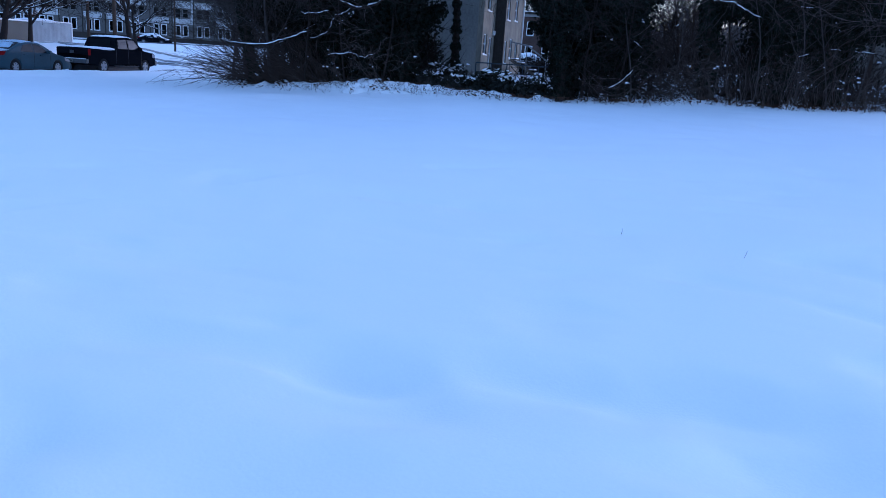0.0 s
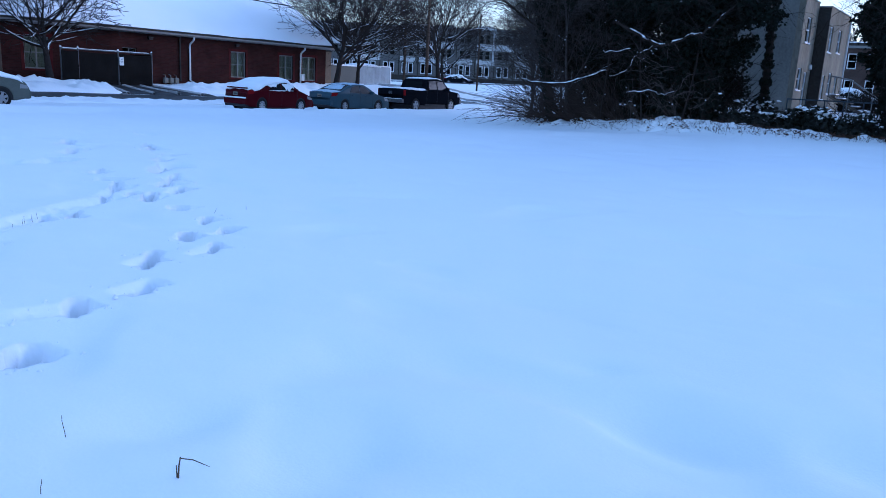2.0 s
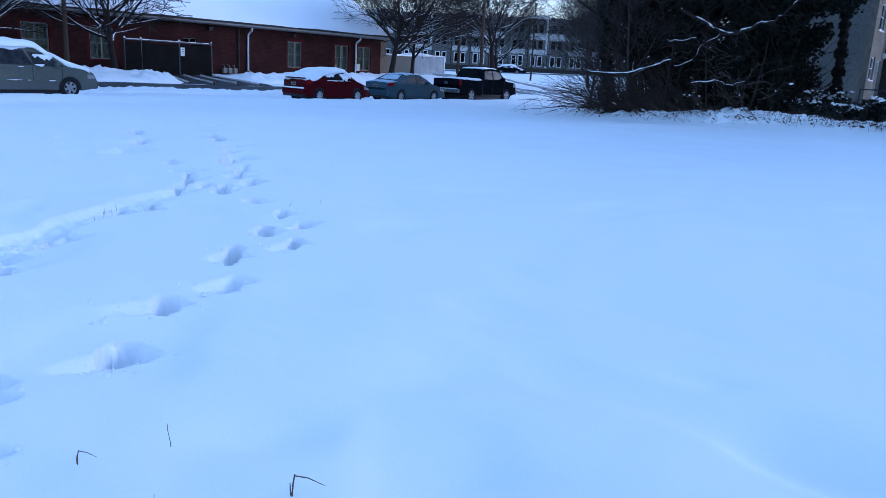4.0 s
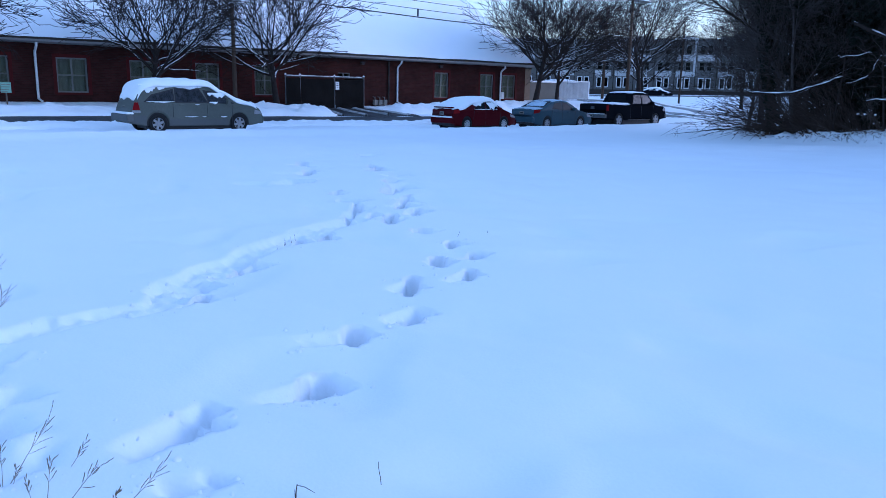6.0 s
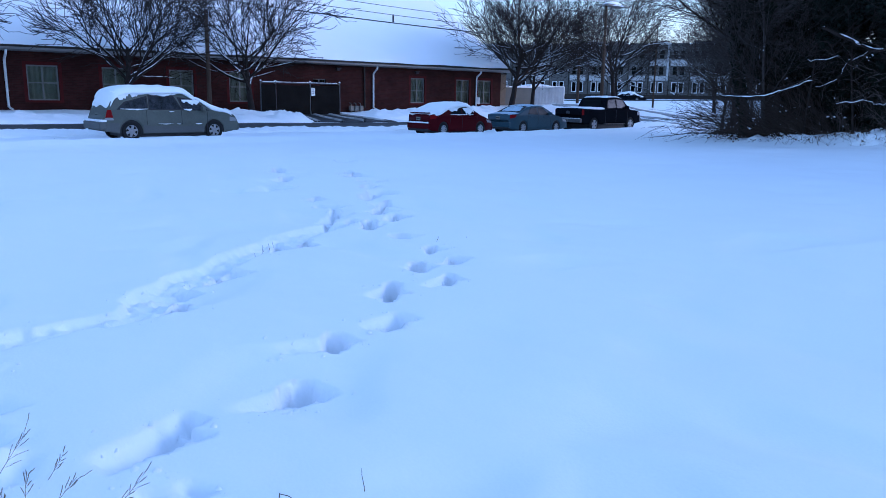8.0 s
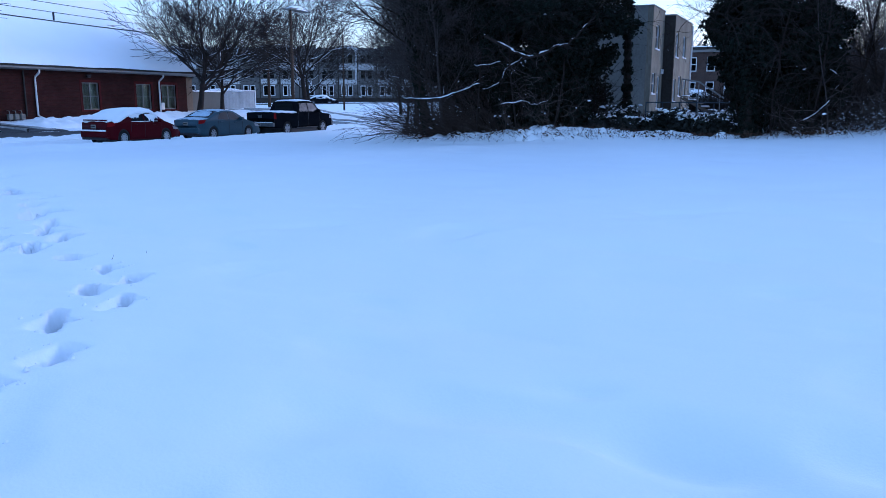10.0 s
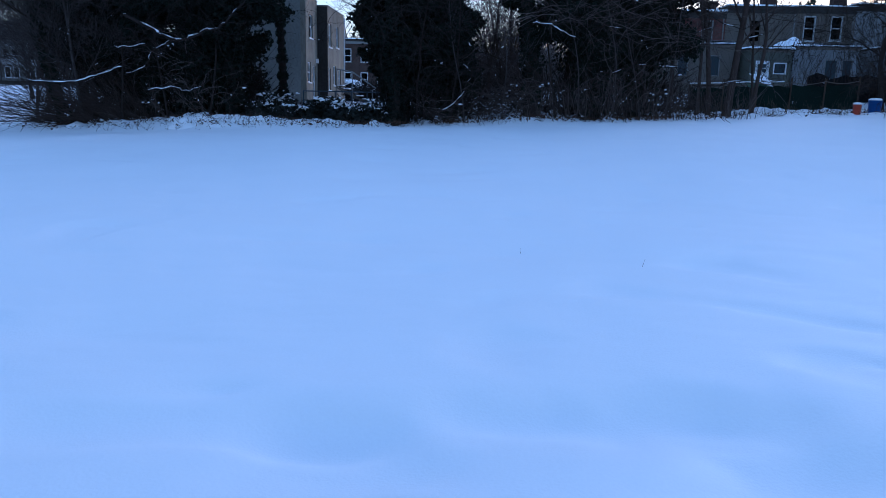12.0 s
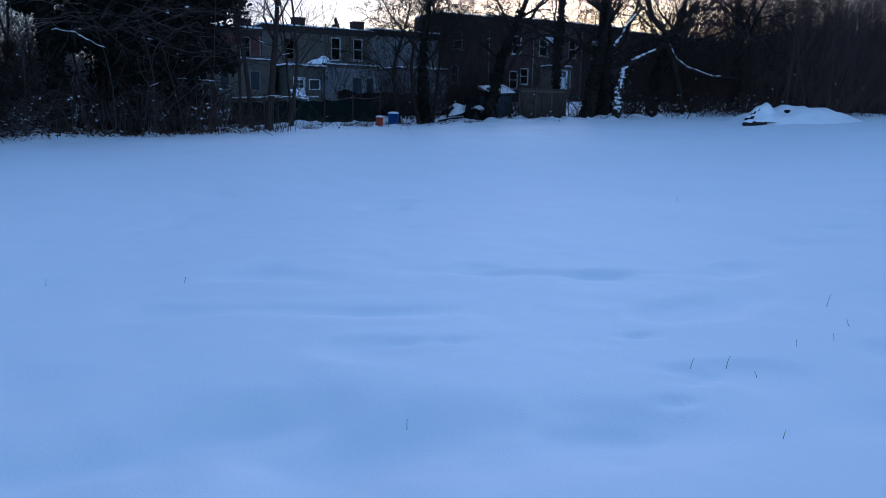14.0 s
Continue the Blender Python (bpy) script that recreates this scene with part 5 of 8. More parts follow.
# cars stand with their right wheels about 27.45 m west; forward is +y
minivan(pose(-28.30, 10.46, 0.03) @ Matrix.Diagonal((1, 0.955, 0.98, 1)))
sedan(pose(-28.27, 24.15, -0.13) @ Matrix.Diagonal((1, 0.88, 1, 1)), "red_sedan", "dark red sedan with smooth snow on its roof and bonnet", PAINT_RED, 4.56, 1.80, (-1.39, 1.25), True, material("hubcap_silver", (0.42, 0.42, 0.43), 0.5, 0.0, vary=0.1))
sedan(pose(-28.30, 29.55, -0.13) @ Matrix.Diagonal((1, 0.92, 1, 1)), "blue_sedan", "blue-grey sedan with light frost on its rear glass", PAINT_BLUE, 4.83, 1.83, (-1.41, 1.32), False)
pickup(pose(-28.30, 35.45, -0.12) @ Matrix.Diagonal((1, 0.93, 1, 1)))
far_car = sedan(pose(-73.0, 101.5, 1.35, 0, 0, -70), "parked_car", "distant dark car with snow on its roof", PAINT_BLACK, 4.6, 1.8, (-1.39, 1.25), True)


# ---- trees and undergrowth ----
# paler than near twigs: distance haze is put into the far wood's colour
FAR_WOOD_HAZED = material("hazed_far_wood", (0.13, 0.115, 0.105), 0.95, vary=0.4, scale=0.2, fine=2, bump=0, island=0.8)
TWIG_BROWN = material("brown_twig", (0.075, 0.052, 0.043), 0.95, vary=0.5, scale=0.6, fine=8, bump=0, island=0.9)
TWIG_PALE = material("pale_twig", (0.060, 0.050, 0.045), 0.95, vary=0.5, scale=1.5, fine=12, bump=0, island=0.9)

class Wood:
    """Collects tapered tubes of many branches in one list of vertices and faces."""

    def __init__(self):
        self.v, self.f = [], []

    def add(self, pts, radii, sides):
        k = len(self.v)
        side = None
        n = len(pts)
        for i, p in enumerate(pts):
            way = pts[min(i + 1, n - 1)] - pts[max(i - 1, 0)]
            way.normalize()
            if side is None:
                side = way.orthogonal()
            side = side - way * side.dot(way)
            side.normalize()
            up = way.cross(side)
            for q in range(sides):
                a = 6.28318 * q / sides
                w = p + (side * math.cos(a) + up * math.sin(a)) * radii[i]
                self.v.append((w.x, w.y, w.z))
        for i in range(n - 1):
            for q in range(sides):
                j = (q + 1) % sides
                self.f.append((k + i * sides + q, k + i * sides + j, k + (i + 1) * sides + j, k + (i + 1) * sides + q))
        self.f.append(tuple(k + (n - 1) * sides + q for q in range(sides)))

    def geo(self):
        return self.v, self.f


def wander(rng, start, way, length, steps, wobble, lift=0.0):
    pts, p, d = [Vector(start)], Vector(start), Vector(way).normalized()
    for _ in range(steps):
        d = d + Vector((rng.gauss(0, wobble), rng.gauss(0, wobble), rng.gauss(0, wobble) + lift))
        d.normalize()
        p = p + d * (length / steps)
        pts.append(p.copy())
    return pts


def branch_out(rng, trunk_pts, trunk_r, plan, wood, snow, snow_from=0.018, snow_chance=0.6, least=0.0045, kink=0.13):
    """Grows branches of several orders off a limb. plan rows: count, length, spread in degrees, lift, radius share, first share, steps, sides."""
    todo = [(trunk_pts, trunk_r, 0)]
    limbs = []
    while todo:
        pts, radii, order = todo.pop()
        if order >= len(plan):
            continue
        count, length, spread, lift, share, first, steps, sides = plan[order]
        n = len(pts) - 1
        for c in range(count):
            t = first + (1 - first) * (c + rng.random()) / count
            i = min(n - 1, int(t * n))
            q = t * n - i
            p = pts[i].lerp(pts[i + 1], q)
            r = (radii[i] + (radii[i + 1] - radii[i]) * q) * share
            axis = (pts[i + 1] - pts[i]).normalized()
            turn = Matrix.Rotation(rng.random() * 6.283 if order else (c * 2.4 + rng.random()), 3, axis)
            d = axis.copy()
            d.rotate(Matrix.Rotation(radians(spread * (0.75 + 0.5 * rng.random())), 3, axis.orthogonal()))
            d = turn @ d
            long = length * (0.65 + 0.6 * rng.random()) * (1.15 - 0.45 * t)
            sub = wander(rng, p, d, long, steps, kink, lift)
            rr = [max(least, r * (1 - 0.8 * k / steps)) for k in range(steps + 1)]
            wood.add(sub, rr, sides)
            if snow is not None and order < 2 and r > snow_from and rng.random() < snow_chance:
                up = Vector((0, 0, 1))
                a = rng.randint(0, max(0, steps - 4)) if r < 0.03 else 0
                b = min(steps, a + rng.randint(2, 6)) if r < 0.03 else steps - 2
                if abs((sub[b] - sub[a]).normalized().z) < 0.62:
                    snow.add([sub[k] + up * rr[k] * 0.7 for k in range(a, b + 1)], [0.003 + rr[k] * (rng.uniform(0.15, 0.65) if r < 0.03 else rng.uniform(0.45, 0.85)) if a < k < b else 0.002 for k in range(a, b + 1)], 4)
            limbs.append((sub, rr, order))
            todo.append((sub, rr, order + 1))
    return limbs


def bare_tree(name, x, y, seed, height, label, trunk_r=0.16, fork=1.5, plan=None, mat=None, lean=(0, 0), group="", snow_chance=0.6, category="tree", trunk_top=None, least=0.0055, gnarl=0.05, kink=0.13, sleeve=0.0):
    rng = random.Random(seed)
    z = land(x, y) - 0.1
    tr = thing(name, pose(x, y, z), label, category, group)
    trunk = wander(rng, (0, 0, 0), (lean[0], lean[1], 1), trunk_top or height * 0.55, 9, gnarl, 0.02)
    n = len(trunk)
    radii = [trunk_r * (1.25 if k == 0 else 1.0) * (1 - 0.72 * k / (n - 1)) for k in range(n)]
    first = min(0.8, fork / (trunk_top or height * 0.55))
    plan = plan or [(9, height * 0.50, 42, 0.05, 0.55, first, 7, 6), (8, height * 0.26, 38, 0.04, 0.55, 0.25, 5, 4), (7, height * 0.13, 36, 0.03, 0.55, 0.25, 4, 3), (5, height * 0.065, 34, 0.02, 0.6, 0.2, 3, 3)]
    wood, snow = Wood(), Wood()
    branch_out(rng, trunk, radii, plan, wood, snow, 0.010, snow_chance, least, kink)
    t = Wood()
    t.add(trunk, radii, 9)
    part("trunk", t.geo(), mat or BARK_STREET, tr, "", True)
    part("crown", wood.geo(), mat or BARK_STREET, tr, "bare twigs")
    if sleeve:
        cuffs = [(trunk[k].lerp(trunk[k + 1], q), radii[k] + sleeve * rng.uniform(0.4, 1.2)) for k in range(n - 3) for q in (0.0, 0.33, 0.66)]
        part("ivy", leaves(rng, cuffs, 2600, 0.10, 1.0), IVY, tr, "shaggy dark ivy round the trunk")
    if snow.v:
        tagged(part("snow", snow.geo(), SNOW, tr, "snow lying along the boughs"), kind="stuff")
    return tr


STREET = [(-36.6, 11.9, 3, 7.2, 0.20), (-36.6, 18.15, 5, 7.6, 0.19), (-36.6, 36.8, 8, 9.6, 0.23), (-37.0, 39.3, 21, 8.0, 0.17), (-36.8, 2.6, 13, 7.5, 0.20), (-40.0, 52.6, 17, 10.5, 0.24), (-36.8, -7.0, 23, 7.5, 0.20), (-46.5, 62.0, 29, 9.5, 0.20), (-38.5, 66.0, 37, 9.0, 0.18)]
for sx, sy, sd, sh_, sr in STREET:
    wide = sh_ / 7.4
    bare_tree("street_tree", sx, sy, sd, sh_, "bare street tree with snow along its boughs", sr, 1.2,
              [(13, 4.6 * wide, 60, 0.060, 0.58, 0.42, 10, 6), (9, 2.6 * wide, 38, 0.034, 0.64, 0.14, 8, 4), (6, 1.35 * wide, 36, 0.024, 0.66, 0.2, 6, 3), (2, 0.7 * wide, 32, 0.01, 0.78, 0.25, 4, 3)],
              group="street trees", trunk_top=3.3 * wide, least=0.0115, snow_chance=1.0, kink=0.075)


def leaves(rng, spots, count, size, spread):
    """Small folded leaves scattered round a list of (place, reach)."""
    v, f = [], []
    total = sum(s[1] for s in spots)
    for p, reach in spots:
        for _ in range(int(count * reach / total) + (rng.random() < 0.5)):
            d = Vector((rng.gauss(0, 1), rng.gauss(0, 1), rng.gauss(0, 1) * 0.8))
            d.normalize()
            c = p + d * reach * (0.45 + 0.6 * rng.random()) * spread
            a = Vector((rng.gauss(0, 1), rng.gauss(0, 1), rng.gauss(-0.6, 0.7))).normalized()
            b = a.orthogonal()
            b.rotate(Matrix.Rotation(rng.random() * 6.28, 3, a))
            s = size * (0.6 + 0.8 * rng.random())
            n = a.cross(b) * s * 0.18
            k = len(v)
            v += [tuple(c - a * s * 0.5), tuple(c + b * s * 0.42 + n), tuple(c + a * s * 0.6), tuple(c - b * s * 0.42 + n)]
            f += [(k, k + 1, k + 2), (k, k + 2, k + 3)]
    return v, f


def ivy_tree(x, y, seed, height, reach, leaf_count, label, lean=(0, 0), trunk_r=0.28, low=0.0, boughs=8, twigs=True, snow_chance=0.2, leaf=0.115, clump=0.75, sway=0.05):
    """A tree smothered in ivy: trunk, boughs, leaf clumps on both, hanging twigs and a few snowy limbs."""
    rng = random.Random(seed)
    tr = thing("ivy_tree", pose(x, y, land(x, y) - 0.15), label, "tree", "trees along the lot's edge")
    trunk = wander(rng, (0, 0, 0), (lean[0], lean[1], 1), height, 12, sway, 0.03)
    radii = [trunk_r * (1.3 if k == 0 else 1) * (1 - 0.6 * k / 12) for k in range(13)]
    t, wood, snow = Wood(), Wood(), Wood()
    t.add(trunk, radii, 10)
    plan = [(boughs, reach * 1.3, 68, 0.03, 0.42, 0.22, 8, 5), (7, reach * 0.62, 48, -0.03, 0.5, 0.15, 6, 4)]
    if twigs:
        plan.append((6, reach * 0.40, 46, -0.06, 0.5, 0.1, 5, 3))
    limbs = branch_out(rng, trunk, radii, plan, wood, snow, 0.022, snow_chance * 0.6)
    spots = []
    for k in range(1, 13):
        if trunk[k].z > low:
            spots.append((trunk[k], clump * (0.7 + 0.7 * rng.random())))
            spots.append((trunk[k].lerp(trunk[k - 1], 0.5), clump * (0.7 + 0.6 * rng.random())))
    for pts, rr, order in limbs:
        if order == 0:
            spots += [(p, clump * (0.55 + 0.7 * rng.random())) for p in pts[1:-1]]
        elif order == 1 and rng.random() < 0.45:
            spots += [(p, clump * (0.4 + 0.5 * rng.random())) for p in pts[1::2]]
    spots = [s for s in spots if s[0].z > max(0.25, low)]
    part("trunk", t.geo(), BARK, tr, "", True)
    part("crown", wood.geo(), TWIG_SHADED, tr, "tangled bare twigs")
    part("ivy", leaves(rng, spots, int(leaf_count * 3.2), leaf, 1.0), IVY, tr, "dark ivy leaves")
    if snow.v:
        tagged(part("snow", snow.geo(), SNOW, tr, "snow on the limbs"), kind="stuff")
    return tr


def clots(rng, spots, size):
    """Small ragged lumps of snow caught in twigs at a list of (place, reach), a few to each."""
    v, f = [], []
    for p, reach in spots:
        for _ in range(rng.randint(1, 4)):
            c = p + Vector((rng.gauss(0, reach), rng.gauss(0, reach * 0.5), rng.gauss(0, reach * 0.45)))
            s = size * (0.4 + 1.7 * rng.random() ** 3)
            k = len(v)
            ring = [(math.cos(q * 1.2566) * s * rng.uniform(0.5, 1.5), math.sin(q * 1.2566) * s * 0.7, rng.gauss(0, s * 0.25)) for q in range(5)]
            v += [tuple(c + Vector(w)) for w in ring] + [tuple(c + Vector((0, 0, s * 0.55))), tuple(c - Vector((0, 0, s * 0.3)))]
            f += [(k + q, k + (q + 1) % 5, k + 5) for q in range(5)] + [(k + (q + 1) % 5, k + q, k + 6) for q in range(5)]
    return v, f


def thicket(name, x0, x1, y0, y1, n, high, seed, label, category="brush", out=0.5, mat=None, forks=4, thick=0.012, flecks=0.012, arch=0.02, clear=None):
    """A stand of thin stems with side twigs, as one mesh."""
    rng = random.Random(seed)
    wood, specks = Wood(), []
    for _ in range(n):
        x, y = rng.uniform(x0, x1), rng.uniform(y0, y1)
        if clear and clear[0] < x < clear[1]:
            continue
        h = high * (0.45 + 0.75 * rng.random())
        d = Vector((rng.gauss(0, out), rng.gauss(0, out), 1))
        pts = wander(rng, (x, y, land(x, y) - 0.1), d, h, 6, 0.10, -arch)
        r = thick * (0.6 + 0.9 * rng.random())
        wood.add(pts, [r * (1 - 0.8 * k / 6) for k in range(7)], 3)
        for _ in range(forks):
            i = rng.randint(1, 5)
            dd = (pts[i + 1] - pts[i]).normalized() + Vector((rng.gauss(0, 0.6), rng.gauss(0, 0.6), rng.gauss(0.1, 0.4)))
            sub = wander(rng, pts[i], dd, h * (0.2 + 0.3 * rng.random()), 3, 0.14, 0)
            wood.add(sub, [r * 0.55, r * 0.45, r * 0.35, r * 0.2], 3)
            if flecks and rng.random() < flecks and sub[-1].z - land(x, y) < 2.6:
                specks.append((sub[1], 0.06))
    th = thing(name, Matrix.Identity(4), label, category, kind="stuff")
    part("stems", wood.geo(), mat or TWIG, th)
    if specks:
        part("snow", clots(rng, specks, 0.032), SNOW, th, "lumps of snow caught in the twigs")
    return th


def shrub(x, y, seed, size, high, count, label, snowy=0.35, name="shrub"):
    rng = random.Random(seed)
    th = thing(name, pose(x, y, land(x, y) - 0.05), label, "shrub")
    spots, wood = [], Wood()
    for _ in range(16):
        a, r = rng.random() * 6.28, size * math.sqrt(rng.random())
        p = Vector((math.cos(a) * r, math.sin(a) * r * 0.6, high * (0.25 + 0.6 * rng.random()) * (1.1 - 0.5 * r / size)))
        spots.append((p, 0.32 * (0.7 + 0.8 * rng.random())))
        wood.add(wander(rng, (p.x * 0.3, p.y * 0.3, 0), p, p.length, 4, 0.1, 0.0), [0.03, 0.025, 0.02, 0.015, 0.01], 4)
    part("stems", wood.geo(), BARK, th)
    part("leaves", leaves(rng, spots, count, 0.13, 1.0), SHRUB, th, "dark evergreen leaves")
    tops = [(p + Vector((0, 0, r * 0.8)), r * 0.8) for p, r in spots if rng.random() < snowy]
    if tops:
        v, f = clots(rng, [(p, r * 0.55) for p, r in tops for _ in range(3)], 0.075)
        tagged(part("snow", (v, f), SNOW, th, "crumbs of snow on top"), kind="stuff")
    return th


def cascade(name, seeds, seed, n, length, label, category="vines", droop=0.11, thick=0.011, mat=None, side=0.9, twigs=4, up=0.35, out=0.35, snow=0.0):
    """Bare vines and boughs that leave a crown sideways and hang down over it; seeds: (x, y, z, reach) of the crowns."""
    rng = random.Random(seed)
    wood, spots = Wood(), []
    for _ in range(n):
        cx, cy, cz, reach = rng.choice(seeds)
        start = (cx + rng.gauss(0, reach * 0.5), cy - rng.random() * 0.4, cz + rng.gauss(0, reach * 0.45))
        long = length * rng.uniform(0.45, 1.2)
        way = Vector((rng.choice((-1, 1)) * side * rng.uniform(0.2, 1.2), -out * rng.random(), up + rng.gauss(0, 0.3)))
        pts = wander(rng, start, way, long, 13, 0.19, -droop * rng.uniform(0.4, 1.3))
        floor_z = land(cx, cy) + 0.05
        pts = [p for p in pts if p.z > floor_z]
        if len(pts) < 4:
            continue
        m = len(pts) - 1
        r = thick * rng.uniform(0.55, 1.5)
        wood.add(pts, [r * (1 - 0.65 * k / m) for k in range(m + 1)], 4)
        for _ in range(twigs):
            i = rng.randint(1, m - 1)
            dd = (pts[i + 1] - pts[i]).normalized() + Vector((rng.gauss(0, 0.7), rng.gauss(-0.1, 0.3), rng.gauss(-0.15, 0.45)))
            sub = wander(rng, pts[i], dd, long * rng.uniform(0.10, 0.32), 5, 0.16, -0.05)
            wood.add(sub, [r * 0.55 * (1 - 0.6 * k / 5) for k in range(6)], 3)
            if rng.random() < snow:
                spots.append((sub[2], 0.07))
    th = thing(name, Matrix.Identity(4), label, category, kind="stuff")
    part("stems", wood.geo(), mat or VINE, th)
    if spots:
        part("snow", clots(rng, spots, 0.03), SNOW, th, "lumps of snow caught in the twigs")
    return th


def arching_brush(name, x0, x1, y0, y1, n, length, seed, label, lean=-1.0, thick=0.016, mat=None, droop=0.07):
    """Whippy stems that rise from a bank and bow over to one side, with side shoots."""
    rng = random.Random(seed)
    wood, spots = Wood(), []
    for _ in range(n):
        x, y = rng.uniform(x0, x1), rng.uniform(y0, y1)
        rise = rng.uniform(0.15, 1.3)
        way = Vector((lean * rng.uniform(0.35, 1.2), rng.gauss(-0.1, 0.3), rise))
        long = length * rng.uniform(0.4, 1.15)
        pts = wander(rng, (x, y, land(x, y) - 0.1), way, long, 10, 0.075, -droop * rng.uniform(0.3, 1.4))
        pts = [p for k, p in enumerate(pts) if k < 3 or p.z > land(p.x, p.y) + 0.04]
        m = len(pts) - 1
        r = thick * rng.uniform(0.5, 1.3)
        wood.add(pts, [r * (1 - 0.75 * k / m) for k in range(m + 1)], 4)
        for _ in range(6):
            i = rng.randint(1, m - 1)
            dd = (pts[i + 1] - pts[i]).normalized() + Vector((rng.gauss(0, 0.4), rng.gauss(0, 0.4), rng.gauss(0.15, 0.4)))
            sub = wander(rng, pts[i], dd, long * rng.uniform(0.1, 0.35), 5, 0.10, -0.03)
            wood.add(sub, [r * 0.6 * (1 - 0.65 * k / 5) for k in range(6)], 3)
            if rng.random() < 0.02:
                spots.append((sub[2], 0.05))
    th = thing(name, Matrix.Identity(4), label, "brush", kind="stuff")
    part("stems", wood.geo(), mat or TWIG, th)
    if spots:
        part("snow", clots(rng, spots, 0.035), SNOW, th, "lumps of snow caught in the twigs")
    return th


def litter(x0, x1, y0, y1, n, seed, label):
    """Dead leaves and bark crumbs lying on the snow under trees."""
    rng = random.Random(seed)
    v, f = [], []
    for _ in range(n):
        x = rng.uniform(x0, x1)
        y = y0 + (y1 - y0) * rng.random() ** 0.7
        if noise.noise(Vector((x * 0.9, y * 1.4, 2.0))) < rng.uniform(-0.5, 0.35):
            continue
        s, a = rng.uniform(0.02, 0.07), rng.random() * 6.28
        c, d = Vector((math.cos(a), math.sin(a), rng.gauss(0, 0.4))) * s, Vector((-math.sin(a), math.cos(a), rng.gauss(0.3, 0.4))) * s * 0.6
        p = Vector((x, y, land(x, y) + 0.06 + 0.10 * rng.random()))
        k = len(v)
        v += [tuple(p - c), tuple(p + d), tuple(p + c), tuple(p - d)]
        f += [(k, k + 1, k + 2), (k, k + 2, k + 3)]
    ob = mesh_object("leaf_litter", v, f, LITTER)
    return tagged(ob, label, "leaf litter", kind="stuff")


EDGE_LABEL = "tall tree smothered in dark ivy at the lot's edge"
# west end: spraying brush and thin young trees before the ivy masses
arching_brush("brush", -16.6, -12.6, 28.4, 30.6, 330, 4.6, 41, "low brush bowing out over the snow at the end of the tree line")
arching_brush("brush", -13.5, -10.0, 28.3, 29.2, 22, 1.8, 141, "bare brush leaning out under the ivy trees", thick=0.013, mat=VINE)
thicket("brush", -15.5, -10.0, 28.9, 30.4, 60, 2.0, 42, "bare brush under the ivy trees", out=0.5, forks=3, thick=0.012, arch=0.05, mat=VINE)
for bx, by, sd, hh in ((-18.0, 30.6, 51, 8.5), (-16.9, 29.6, 52, 9.5), (-15.3, 29.0, 53, 9.0), (-16.1, 31.5, 54, 10.0), (-14.6, 31.0, 55, 9.5), (-18.9, 33.0, 56, 9.5), (-17.3, 33.6, 57, 10.0), (-19.3, 34.0, 251, 8.0), (-20.8, 37.5, 252, 9.0), (-22.0, 41.0, 253, 9.5)):
    bare_tree("young_tree", bx, by, sd, hh, "slim bare young tree in the brush", 0.07, 0.8,
              [(20, hh * 0.34, 40, 0.05, 0.5, 0.15, 7, 4), (10, hh * 0.17, 42, 0.02, 0.55, 0.15, 5, 3), (9, hh * 0.085, 40, 0.01, 0.65, 0.15, 4, 3)], TWIG_PALE, group="young trees", snow_chance=0.15, trunk_top=hh * 0.85, least=0.007)
bare_tree("leaning_tree", -15.8, 28.9, 60, 9.0, "dark bare tree leaning out of the brush", 0.19, 2.5, None, BARK, (-0.34, 0.0), snow_chance=0.1, trunk_top=8.0, gnarl=0.03, kink=0.16, sleeve=0.10)
for bx, by, sd in ((-16.3, 31.0, 175), (-15.3, 31.6, 176), (-17.2, 33.0, 177)):
    ivy_tree(bx, by, sd, 9.5, 1.5, 6500, "tall slim tree with ivy in its crown", (0.0, 0), 0.16, low=2.6, clump=0.7, snow_chance=0.0)
ivy_tree(-13.0, 30.4, 61, 8.5, 2.3, 9000, EDGE_LABEL, (0.05, 0))
ivy_tree(-11.2, 29.8, 62, 9.0, 2.6, 11000, EDGE_LABEL, (0.0, 0))
ivy_tree(-9.9, 29.9, 63, 8.5, 1.1, 9500, EDGE_LABEL, (0.02, 0), snow_chance=0.5, clump=0.6)
ivy_tree(-12.0, 31.5, 64, 9.5, 2.6, 9000, EDGE_LABEL, (0.0, 0))
thicket("undergrowth", -15.0, -10.0, 30.5, 34.5, 400, 2.4, 142, "dark bare undergrowth behind the ivy trees", "undergrowth", 0.5, TWIG_SHADED, 6, 0.022, arch=0.03)
thicket("undergrowth", -3.6, 8.0, 30.8, 35.5, 620, 2.2, 143, "dark bare undergrowth behind the ivy trees", "undergrowth", 0.5, TWIG_SHADED, 6, 0.022, arch=0.03, clear=(-0.2, 1.35))
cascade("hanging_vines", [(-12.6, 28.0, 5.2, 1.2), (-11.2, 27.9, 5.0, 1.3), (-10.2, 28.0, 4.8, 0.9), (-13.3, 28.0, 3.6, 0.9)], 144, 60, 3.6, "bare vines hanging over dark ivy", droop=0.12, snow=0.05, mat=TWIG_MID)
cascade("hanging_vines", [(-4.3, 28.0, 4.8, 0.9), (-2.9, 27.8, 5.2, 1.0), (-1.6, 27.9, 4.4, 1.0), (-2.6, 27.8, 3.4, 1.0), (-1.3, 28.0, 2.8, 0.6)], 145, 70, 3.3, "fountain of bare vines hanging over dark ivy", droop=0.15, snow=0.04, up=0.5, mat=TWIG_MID)
